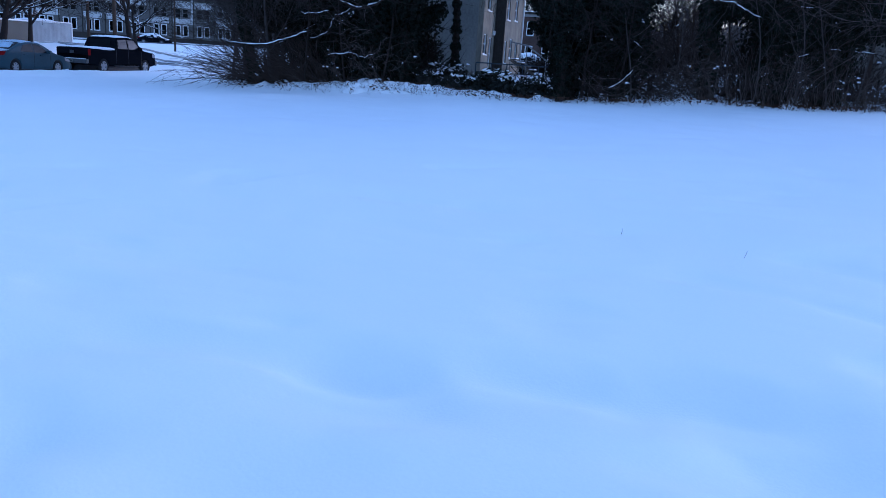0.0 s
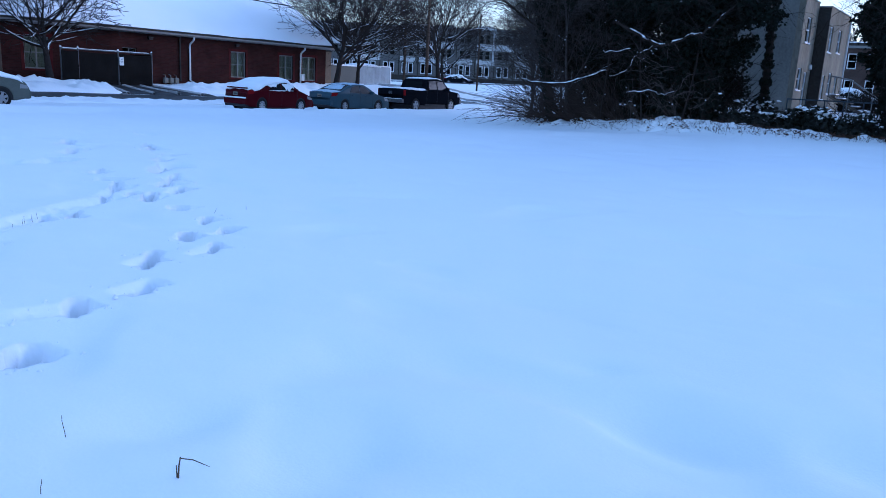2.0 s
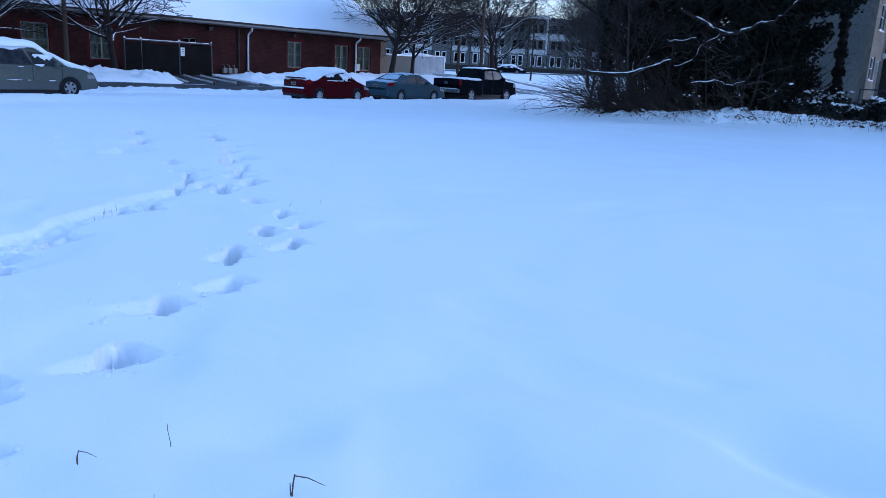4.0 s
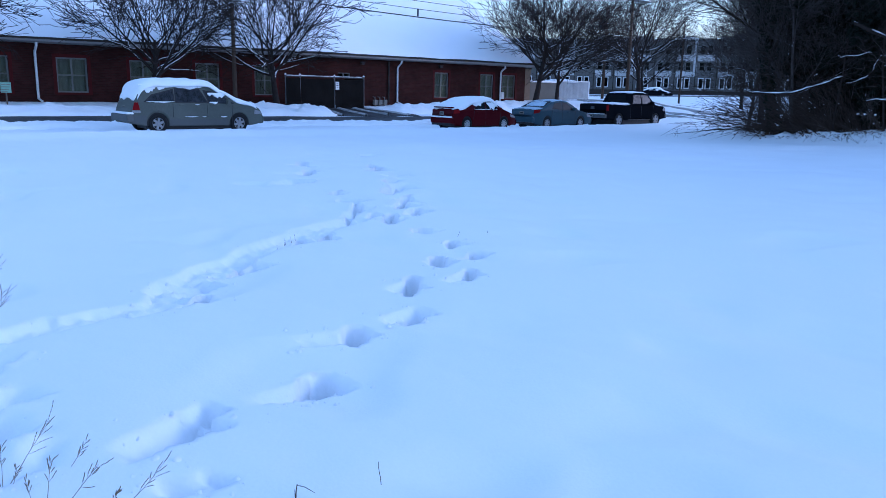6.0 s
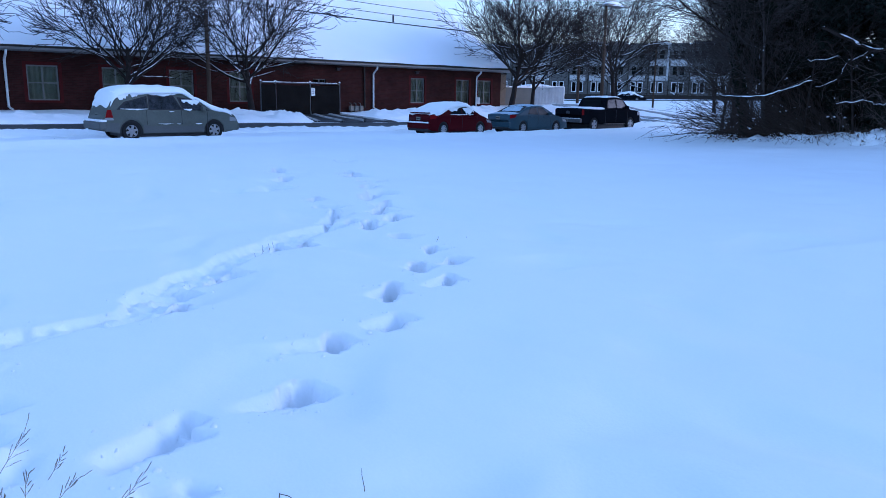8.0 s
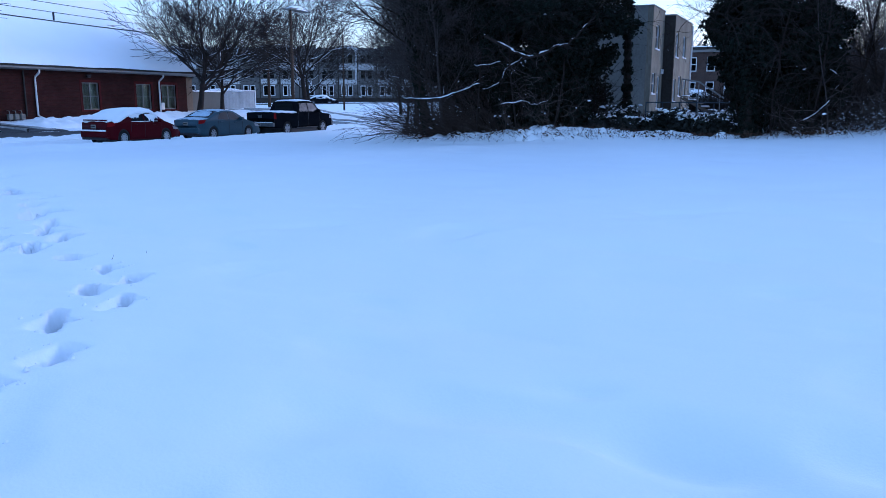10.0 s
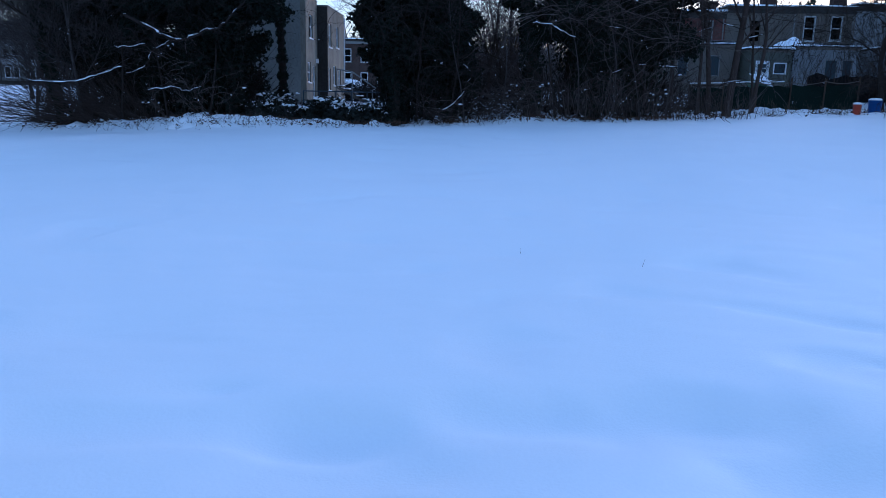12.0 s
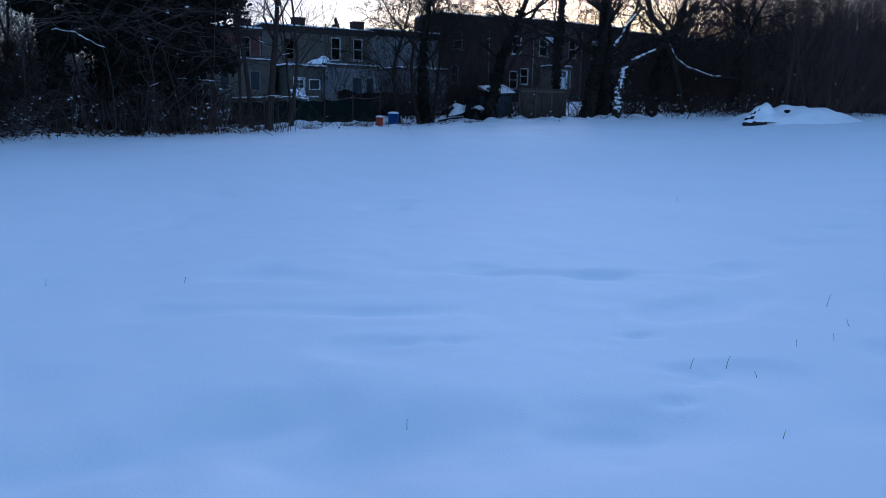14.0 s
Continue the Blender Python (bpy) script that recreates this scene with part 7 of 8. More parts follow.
# ---- stucco house and its neighbours ----
house = thing("stucco_house", pose(-13.47, 42.0, 1.1), "two-storey grey stucco house with a stained tan side wing", "house")
part("front_wall", wall_geo(3.7, 5.6, 0.3, []), STUCCO, house, "bare grey stucco gable wall")
side = new("side_wall")
side.parent = house
side.matrix_local = Matrix.Translation((4.0, 0, 0)) @ pose(0, 0, 0, 0, 0, 90)
SIDE_OPEN = [(0.85, 1.85, 3.49, 4.74), (0.35, 1.25, 1.10, 2.19), (1.75, 2.55, 0.30, 2.05)]
WING_OPEN = [(0.35, 1.25, 3.18, 4.50), (2.75, 3.75, 3.28, 4.50), (0.25, 0.95, 0.70, 1.95), (1.75, 2.70, 1.00, 2.15), (3.60, 4.50, 0.90, 2.00)]
part("wall", wall_geo(3.12, 5.6, 0.3, SIDE_OPEN), STUCCO_TAN, side, "stained tan stucco")
for k, o in enumerate(SIDE_OPEN):
    window(side, *o, WHITE_PAINT, 1, 2, 0.12, BLIND if k == 2 else None, WHITE_PAINT, 0.06)
part("wall_lamp", box(2.65, 2.77, -0.14, 0, 2.2, 2.45, 0.02), WHITE_PAINT, side)
wing = new("wing")
wing.parent = house
wing.matrix_local = Matrix.Translation((4.6, 3.15, 0)) @ pose(0, 0, 0, 0, 0, 90)
part("wall", wall_geo(5.65, 5.4, 0.3, WING_OPEN), STUCCO_TAN, wing, "stained tan stucco of the projecting wing")
part("return_wall", box(-0.03, 0, 0.01, 0.6, 0, 5.38), DARK_WALL, wing, "dark narrow return of the wing")
for k, o in enumerate(WING_OPEN):
    window(wing, *o, WHITE_PAINT, 1, 2, 0.12, BLIND if k == 3 else None, WHITE_PAINT, 0.06)
part("downspout", tube([(5.45, -0.08, 5.3), (5.45, -0.08, 0.2)], [0.05, 0.05], 8), PIPE_WHITE, wing)
part("back_wall", join(box(0, 0.3, 0.3, 3.15, 0, 5.6), box(0, 0.3, 3.15, 8.8, 0, 5.4), box(0.3, 4.3, 8.5, 8.8, 0, 5.4)), STUCCO, house)


def parapet_roof(x1, y0, y1, z, seed):
    """Flat coping flush with the walls, an uneven crust of snow on it."""
    part("roof", box(-0.03, x1 + 0.03, y0, y1, z, z + 0.07, 0.012), STUCCO, house, "weathered coping")
    crust = [(0.02 + (x1 - 0.04) * i / 9, y0 + 0.04 + (y1 - y0 - 0.08) * j / 11, z + (0.072 if i in (0, 9) or j in (0, 11) else 0.12 + 0.03 * lumps(i, j, seed, 0.7))) for j in range(12) for i in range(10)]
    part("roof_snow", (crust, grid_faces(12, 10)), SNOW, house, "thin snow on the flat roof", True)


parapet_roof(4.0, -0.03, 3.15, 5.6, 1.0)
parapet_roof(4.6, 3.16, 8.83, 5.4, 4.0)

brown = thing("brick_row", pose(-18.5, 88.0, 1.4), "two-storey brown brick row of houses with white windows", "house")
BW = [(x, x + 0.85, z, z + 1.5) for x in (3.6, 5.5, 7.4, 9.3, 11.2, 13.1) for z in (1.1, 3.7)]
part("wall", wall_geo(16.0, 6.0, 0.3, BW, -0.5), BRICK_BROWN, brown)
for o in BW:
    window(brown, *o, WHITE_PAINT, 1, 2, 0.08, None, FRAME_GREY, 0.08)
part("roof", box(-0.2, 16.2, -0.25, 9, 6.0, 6.25), DARK_WALL, brown)
part("roof_snow", box(-0.2, 16.2, -0.25, 9, 6.255, 6.34, 0.03), SNOW, brown, "snow on the flat roof")
part("cornice", box(-0.1, 16.1, -0.22, 0, 5.72, 5.98, 0.03), FRAME_GREY, brown, "pale cornice")
part("side_wall", join(box(0, 0.3, 0.3, 9, -0.5, 6.0), box(15.7, 16, 0.3, 9, -0.5, 6.0), box(0.3, 15.7, 8.7, 9, -0.5, 6.0)), BRICK_BROWN, brown)
sedan(pose(-9.9, 60.5, land(-9.9, 60.5) - 0.1, 0, 0, -70), "silver_sedan", "silver sedan with snow on its glass behind the railing", PAINT_SILVER, 4.5, 1.8, (-1.35, 1.3), True)
thicket("undergrowth", -8.4, -4.2, 33.0, 38.2, 330, 0.8, 125, "low snow-flecked brush before the stucco house", "undergrowth", 0.8, TWIG, 5, 0.012, arch=0.04, flecks=0.05)
thicket("undergrowth", -8.3, -3.6, 46.6, 48.4, 420, 1.2, 126, "dark clipped brush beside the stucco house", "undergrowth", 0.3, TWIG_SHADED, 6, 0.018)
rail = thing("metal_railing", pose(-8.9, 38.5, land(-8.9, 38.5)), "low white metal railing in front of the side yard", "railing")
part("top_rail", tube([(0, 0, 0.95), (4.0, 0, 0.95)], [0.03, 0.03], 6), SHED_METAL, rail)
part("middle_rail", tube([(0, 0, 0.5), (4.0, 0, 0.5)], [0.02, 0.02], 6), SHED_METAL, rail)
for k in range(6):
    part("post", tube([(0.8 * k, 0, -0.3), (0.8 * k, 0, 0.97)], [0.03, 0.03], 6), SHED_METAL, rail)
stair = thing("stair_rail", pose(-8.0, 43.0, land(-8, 43)), "snow-topped wooden stair with a slanting rail", "stairs")
for k in range(5):
    part("step", box(0.35 * k, 0.35 * k + 0.33, 0.05, 1.05, 0.95 - 0.18 * k, 1.0 - 0.18 * k, 0.01), WOOD_GREY, stair)
    part("snow", box(0.35 * k + 0.01, 0.35 * k + 0.31, 0.07, 1.03, 1.002 - 0.18 * k, 1.05 - 0.18 * k, 0.02), SNOW, stair)
for sy in (0.02, 1.08):
    part("stringer", tube([(-0.05, sy, 0.93), (1.75, sy, 0.0)], [0.05, 0.05], 6), WOOD_GREY, stair)
part("handrail", tube([(0, -0.05, 1.9), (0.9, -0.05, 1.75), (2.2, -0.05, 0.9)], [0.04] * 3, 6), FRAME_GREY, stair, "snow-covered slanting rail")
for px, pz in ((0, 1.9), (0.9, 1.75), (2.0, 1.0)):
    part("baluster", tube([(px, -0.05, 0), (px, -0.05, pz)], [0.025, 0.025], 6), FRAME_GREY, stair)


bare_tree("bare_tree", -6.4, 52.0, 120, 11.0, "bare tree behind the stucco house", 0.16, 2.2, None, BARK, (-0.05, 0), "bare trees", 0.0)
for bx, by, sd, hh in ((3.3, 28.3, 191, 5.5), (4.6, 28.2, 192, 6.5), (5.6, 28.4, 193, 6.0), (6.5, 28.3, 194, 7.0), (0.6, 28.5, 195, 6.0), (-0.8, 28.4, 196, 5.0)):
    bare_tree("sapling", bx, by, sd, hh, "slender pale sapling before the ivy trees", 0.028, 1.5,
              [(9, hh * 0.28, 42, 0.05, 0.6, 0.3, 6, 3), (6, hh * 0.14, 42, 0.0, 0.6, 0.2, 4, 3)], TWIG_PALE, (0.03, 0), "saplings", 0.1, "tree", hh * 0.95, 0.004, 0.06)
# ---- row houses to the north-east ----
def row_house(x, y, wide, high, wall_mat, label, upper, lower, frame_mat, base, ext=None, deep=10.0, chimney=None, cornice=True):
    """One narrow house seen from the back; ext: (x0, x1, out, height, material, openings, openings that are doors)."""
    h = thing("row_house", pose(x, y, base), label, "house", "row houses")
    opens = [(a, b, c, d) for a, b, c, d in upper + lower]
    part("wall", wall_geo(wide - 0.01, high, 0.3, opens, -0.4), wall_mat, h)
    for o in upper + lower:
        window(h, *o, frame_mat, 1, 2, 0.09, None, frame_mat, 0.09)
    for g in (box(0, 0.25, 0.3, deep, -0.4, high), box(wide - 0.26, wide - 0.01, 0.3, deep, -0.4, high), box(0.25, wide - 0.26, deep - 0.3, deep, -0.4, high)):
        part("side_wall", g, wall_mat, h)
    for k in range(2):
        vx = wide * (0.25 + 0.45 * k) + 0.3 * lumps(x, k, 0, 1.3)
        part("vent_pipe", tube([(vx, 2.0 + k, high + 0.1), (vx, 2.0 + k, high + 0.65 + 0.3 * lumps(x, k, 5, 2.1))], [0.06, 0.06], 7), DARK_WALL, h)
    px_ = wide - 0.18
    part("downspout", tube([(px_, -0.07, high - 0.3), (px_ + 0.02, -0.07, high * 0.5), (px_, -0.07, -0.2)], [0.045] * 3, 7), FRAME_GREY, h, "grey downspout")
    part("roof", box(-0.004, wide - 0.006, -0.2, deep, high, high + 0.15), DARK_WALL, h)
    part("roof_snow", box(0.0, wide - 0.01, -0.22, deep, high + 0.154, high + 0.22 + 0.03 * (int(x) % 3), 0.02), SNOW, h, "snow on the flat roof")
    if cornice:
        part("eave_board", box(0, wide - 0.01, -0.13, 0, high - 0.30, high - 0.004, 0.01), DARK_WALL, h)
    if chimney:
        part("chimney", join(box(chimney, chimney + 0.9, 1.5, 2.2, high, high + 0.9, 0.02), box(chimney - 0.05, chimney + 0.95, 1.45, 2.25, high + 0.9, high + 1.0)), BRICK_BROWN, h, "squat brick chimney")
    if ext:
        x0, x1, out, eh, emat, eo, doors = ext
        e = new("extension")
        e.parent = h
        e.location = (x0, -out, 0)
        part("wall", wall_geo(x1 - x0, eh, 0.25, eo + doors, -0.4), emat, e)
        for g in (box(0, 0.25, 0.25, out, -0.4, eh), box(x1 - x0 - 0.25, x1 - x0, 0.25, out, -0.4, eh)):
            part("side_wall", g, emat, e)
        part("fascia", box(-0.06, x1 - x0 + 0.06, -0.09, -0.002, eh - 0.16, eh - 0.004), WOOD_GREY, e, "weathered board under the eave")
        part("roof", box(-0.08, x1 - x0 + 0.08, -0.12, out - 0.004, eh, eh + 0.10), DARK_WALL, e)
        g = [(-0.08 + (x1 - x0 + 0.16) * i / 15, -0.14 + (out + 0.1) * j / 7, eh + 0.10 + 0.12 * (0 < i < 15) + 0.05 * lumps(i, j, x, 0.6)) for j in range(8) for i in range(16)]
        part("roof_snow", (g, grid_faces(8, 16)), SNOW, e, "snow on the low roof", True)
        lip = [(-0.1 + (x1 - x0 + 0.2) * k / 24, -0.15, eh + 0.10 + 0.03 * lumps(k, x, 0, 0.5)) for k in range(25)]
        part("snow_lip", tube(lip, [max(0.012, 0.045 + 0.07 * lumps(k, x, 2, 0.6)) for k in range(25)], 6), SNOW, e, "rounded snow edge", True)
        # openings of the extension reuse the window maker with its own empty as parent
        for k, o in enumerate(eo):
            v = [box(o[0], o[1], 0.06, 0.09, o[2], o[3])]
            part("glass", v[0], PANE, e)
            b = 0.06
            part("window_frame", join(box(o[0], o[0] + b, -0.03, 0.10, o[2], o[3]), box(o[1] - b, o[1], -0.03, 0.10, o[2], o[3]), box(o[0] + b, o[1] - b, -0.03, 0.10, o[3] - b, o[3]), box(o[0] + b, o[1] - b, -0.03, 0.10, o[2], o[2] + b)), WHITE_PAINT if doors else FRAME_GREY, e)
        for o in doors:
            part("door", box(o[0] + 0.06, o[1] - 0.06, 0.05, 0.10, o[2], o[3] - 0.06, 0.01), WHITE_PAINT, e, "white door")
            part("door_frame", join(box(o[0], o[0] + 0.06, -0.02, 0.12, o[2], o[3]), box(o[1] - 0.06, o[1], -0.02, 0.12, o[2], o[3]), box(o[0] + 0.06, o[1] - 0.06, -0.02, 0.12, o[3] - 0.06, o[3])), WHITE_PAINT, e)
            w0, w1, z0, z1 = o[0] + 0.16, o[1] - 0.16, o[2] + 1.15, o[3] - 0.2
            part("door_glass", box(w0, w1, 0.035, 0.048, z0, z1), PANE, e)
            part("door_bar", join(box((w0 + w1) / 2 - 0.015, (w0 + w1) / 2 + 0.015, 0.028, 0.034, z0, z1), box(w0, w1, 0.028, 0.034, (z0 + z1) / 2 - 0.015, (z0 + z1) / 2 + 0.015)), WHITE_PAINT, e)
    return h


HB = 2.2
FRAME_PALE = material("pale_window_frame", (0.42, 0.42, 0.40), 0.5, vary=0.12, scale=4)
row_house(11.0, 54.0, 5.6, 5.2, BRICK_ROW, "brick row house with a plain brown extension", [(1.2, 2.1, 3.3, 4.8), (4.0, 4.8, 3.3, 4.8)], [], FRAME_GREY, HB,
          (0.6, 5.2, 3.6, 2.95, SIDING_TAN, [(1.0, 1.7, 1.0, 2.3), (3.0, 3.7, 1.0, 2.3)], []), chimney=4.4)
row_house(16.6, 54.0, 4.7, 5.6, SIDING_TAN, "tan-sided row house with an olive extension and a white door", [(1.6, 2.4, 3.4, 4.9)], [], WOOD_GREY, HB,
          (0.1, 2.64, 5.0, 2.62, SIDING_OLIVE, [(1.45, 2.25, 1.15, 1.85)], [(0.35, 1.2, 0.1, 1.95)]), chimney=2.9)
hh = row_house(21.3, 54.0, 3.9, 5.65, SIDING_TAN, "weathered row house with a boarded upper bay and grey extension", [(0.5, 1.3, 3.55, 5.2), (2.3, 3.1, 3.6, 5.2)], [], FRAME_PALE, HB,
               (-2.0, 1.95, 5.0, 2.82, SIDING_GREY, [(1.95, 2.75, 0.1, 2.1), (3.0, 3.65, 0.9, 2.1)], []), chimney=3.0)
roof_heap = snow_heap(1.15, 0.8, 0.42, 7.0, 0.5, 20)
part("roof_heap", ([(x - 1.9, y - 4.0, z + 2.92) for x, y, z in roof_heap[0]], roof_heap[1]), SNOW, hh, "lumpy heap of snow on the low roof", True)
for bx in (0.12, 0.3, 1.45, 1.62, 1.95):
    part("bay_board", box(bx, bx + 0.13, -0.10, -0.002, 3.1, 5.3, 0.01), WOOD_GREY, hh, "weathered upright board")
row_house(25.2, 54.0, 5.8, 5.85, SIDING_GREY, "grey-sided row house with a tall plain wall", [(1.7, 2.25, 4.45, 4.95)], [], FRAME_GREY, HB,
          (0.6, 4.6, 3.5, 2.95, SIDING_GREY, [], []))
TALL = "taller dark brown row house behind bare trees"
row_house(31.0, 54.0, 5.0, 7.55, BRICK_BROWN, TALL, [(1.4, 2.3, 4.95, 6.4)], [(1.2, 2.0, 2.3, 3.7)], FRAME_GREY, HB, deep=4.0)
row_house(36.0, 54.0, 4.6, 7.75, BRICK_BROWN, TALL, [(2.23, 3.24, 4.91, 6.43)], [(0.36, 1.23, 2.1, 3.7), (2.05, 2.95, 2.0, 3.53), (3.17, 4.08, 2.43, 3.8)], FRAME_PALE, HB, deep=6.0)
row_house(40.6, 54.0, 5.4, 7.75, SIDING_BROWN, TALL, [(0.5, 1.5, 4.9, 6.5), (3.8, 4.7, 4.9, 6.4)], [(3.4, 4.2, 2.4, 3.8)], FRAME_PALE, HB, (0.7, 2.7, 1.6, 3.9, SIDING_TAN, [], [(0.75, 1.75, 2.0, 3.8)]))
row_house(46.0, 54.0, 5.0, 7.75, BRICK_BROWN, TALL, [(1.07, 2.0, 5.0, 6.6), (3.4, 4.3, 4.95, 6.3)], [(1.6, 2.4, 2.4, 3.8)], FRAME_PALE, HB, (3.3, 4.9, 1.6, 3.9, SIDING_TAN, [], [(0.3, 1.2, 2.0, 3.8)]))
for k in range(7):
    row_house(51.0 + 5.0 * k, 54.0, 5.0, 7.5, BRICK_BROWN if k % 2 else SIDING_BROWN, TALL, [(1.9, 2.95, 4.95, 6.45), (3.4, 4.3, 4.95, 6.3)], [(1.6, 2.4, 2.4, 3.8), (2.85, 3.6, 2.5, 3.8)], FRAME_GREY, HB)
for vx, vz in ((41.2, 5.95), (47.0, 5.95)):
    aw = thing("window_awning", pose(vx, 54.0, HB), "small window awning capped with snow", "awning")
    part("hood", ([(0, -0.01, vz + 0.5), (1.3, -0.01, vz + 0.5), (1.3, -0.7, vz), (0, -0.7, vz), (0, -0.01, vz + 0.44), (1.3, -0.01, vz + 0.44), (1.3, -0.7, vz - 0.06), (0, -0.7, vz - 0.06)], [(0, 1, 2, 3), (7, 6, 5, 4), (0, 3, 7, 4), (1, 5, 6, 2), (3, 2, 6, 7)]), STEEL, aw)
    part("snow", ([(0, -0.02, vz + 0.58), (1.3, -0.02, vz + 0.58), (1.3, -0.72, vz + 0.08), (0, -0.72, vz + 0.08), (0, -0.72, vz), (1.3, -0.72, vz)], [(0, 1, 2, 3), (3, 2, 5, 4)]), SNOW, aw)

# conifer top behind the roofs
fir = thing("fir_tree", pose(27.2, 66.0, 1.9), "dark pointed fir behind the row houses", "tree")
part("trunk", tube([(0, 0, 0), (0, 0, 8.4)], [0.2, 0.03], 7), BARK, fir)
fr = random.Random(5)
fir_spots = [(Vector((fr.gauss(0, 0.16) * (8.6 - z), fr.gauss(0, 0.16) * (8.6 - z), z)), 0.06 + 0.17 * (8.6 - z)) for z in [2.0 + 6.5 * k / 60 for k in range(61)]]
part("needles", leaves(fr, fir_spots, 4200, 0.16, 0.9), CONIFER, fir, "dark needles")

# fence with green screen, tarp, tubs and yard clutter
gf = thing("yard_fence", pose(8.6, 33.0, 0), "old chain-link yard fence backed with dark green screen", "fence")
for k in range(6):
    x = 1.4 * k
    zb = land(8.6 + x, 33.0)
    part("post", tube([(x, 0, zb - 0.2), (x + 0.02, 0, zb + 1.25 + 0.08 * (k % 2))], [0.035, 0.035], 7), POLE_WOOD, gf)
    if k < 5:
        za = land(8.6 + x + 1.4, 33.0)
        sag = [(x + 1.4 * j / 6, -0.03, zb + (za - zb) * j / 6 + 1.15 - 0.10 * math.sin(math.pi * j / 6)) for j in range(7)]
        part("rail", tube(sag, [0.02] * 7, 5), WOOD_GREY, gf)
        v = [(x + 1.4 * i / 8, 0.06 + 0.05 * lumps(x + i * 0.2, j, 0, 1.1), zb - 0.1 + (1.12 + 0.06 * lumps(x + i * 0.3, 0, 4, 1.5)) * j / 5) for j in range(6) for i in range(9)]
        part("screen", join((v, grid_faces(6, 9)), ([(a, b + 0.02, c) for a, b, c in v], [t[::-1] for t in grid_faces(6, 9)])), TARP_GREEN, gf, "dark green screen")
part("rail_snow", tube([(0.3 * k, -0.03, land(8.6 + 0.3 * k, 33) + 1.19) for k in range(14)], [0.03] * 14, 5), SNOW, gf, "snow on the rail")
tarp = thing("tarp_fence", pose(15.0, 36.5, 0), "ragged black tarp hung along a yard fence", "tarp")
tv = []
for j in range(8):
    for i in range(34):
        x = 5.0 * i / 33
        z1 = 2.88 + 0.16 * lumps(x, 0, 0, 1.3) + 0.14 * lumps(x, 5, 0, 4.0)
        tv.append((x, 0.12 * lumps(x, j * 0.3, 2, 1.4), 1.2 + (z1 - 1.2) * j / 7))
part("sheet", join((tv, grid_faces(8, 34)), ([(a, b + 0.03, c) for a, b, c in tv], [t[::-1] for t in grid_faces(8, 34)])), TARP_AND_SHADE, tarp)
for k in range(5):
    part("post", tube([(1.2 * k, 0.06, 1.0), (1.2 * k, 0.06, 2.8)], [0.04, 0.04], 6), POLE_WOOD, tarp)
slide = thing("covered_barrow", pose(15.2, 44.0, land(15.2, 44.0) - 0.15), "green garden cover heaped with a slab of snow", "cover")
part("cover", box(0, 0.95, 0, 1.0, 0, 0.95, 0.1), GREEN_CANVAS, slide)
part("snow", ([(0.1, -0.1, 0.95), (1.05, -0.1, 0.72), (0.85, 0.9, 1.25), (0.05, 0.9, 1.35), (0.1, -0.12, 0.85), (1.05, -0.12, 0.62)], [(0, 1, 2, 3), (0, 4, 5, 1)]), SNOW, slide, "tilted slab of snow")
for px in (18.7, 19.0, 19.4):
    bd = thing("leaning_board", pose(px, 46.4, land(px, 46.4), -8, 4, 0), "pale board leaning by the extension", "board")
    part("plank", box(-0.09, 0.09, -0.02, 0.02, 0, 1.3, 0.006), FRAME_GREY, bd)

tub = thing("blue_tub", pose(14.75, 29.9, land(14.75, 29.9) + 0.12), "blue plastic tub with a snow lid standing in snow", "tub")
part("body", lathe([(0.20, -0.1), (0.22, 0.0), (0.235, 0.38), (0.25, 0.40), (0.25, 0.43), (0.22, 0.43)], 20), TUB_BLUE, tub, "", True)
part("snow", lathe([(0.245, 0.43), (0.25, 0.46), (0.20, 0.50), (0.08, 0.52)], 18), SNOW, tub, "white lid of snow", True)
bk = thing("orange_bucket", pose(13.55, 28.8, land(13.55, 28.8) + 0.09), "orange-red plastic bucket with a white lid of snow", "bucket")
part("body", lathe([(0.125, -0.02), (0.13, 0.0), (0.15, 0.31), (0.158, 0.315), (0.158, 0.345), (0.14, 0.345)], 20), BUCKET_RED, bk, "", True)
part("lid", lathe([(0.16, 0.345), (0.165, 0.37), (0.13, 0.41), (0.05, 0.42)], 18), SNOW, bk, "white snow lid", True)
part("bail", tube([(0.155 * math.cos(a), -0.03, 0.30 - 0.13 * math.sin(a)) for a in [math.pi * k / 8 for k in range(9)]], [0.006] * 9, 5), STEEL, bk)

shed = thing("metal_shed", pose(20.8, 31.2, land(20.8, 31.2)) @ Matrix.Diagonal((0.88, 0.8, 1.06, 1)), "low dark corrugated metal shed with a snowy roof", "shed")
sv, sf = [], []
for k in range(25):
    sv += [(1.3 * k / 24, 0.02 * (k % 2), 0.0), (1.3 * k / 24, 0.02 * (k % 2), 1.15)]
part("front", (sv, [(2 * k, 2 * k + 2, 2 * k + 3, 2 * k + 1) for k in range(24)]), SHED_METAL, shed)
part("body", box(0, 1.3, 0.03, 1.4, 0, 1.14), SHED_METAL, shed)
for k in range(7):
    part("slat", box(-0.01, 1.31, -0.03, -0.005, 0.1 + 0.15 * k, 0.16 + 0.15 * k), SHED_METAL, shed)
part("roof", ([(-0.1, -0.15, 1.15), (1.5, -0.15, 1.25), (1.7, 1.5, 1.6), (-0.1, 1.5, 1.5), (-0.1, -0.15, 1.21), (1.5, -0.15, 1.31), (1.7, 1.5, 1.66), (-0.1, 1.5, 1.56)], [(0, 1, 2, 3), (7, 6, 5, 4), (0, 4, 5, 1), (1, 5, 6, 2)]), SHED_METAL, shed)
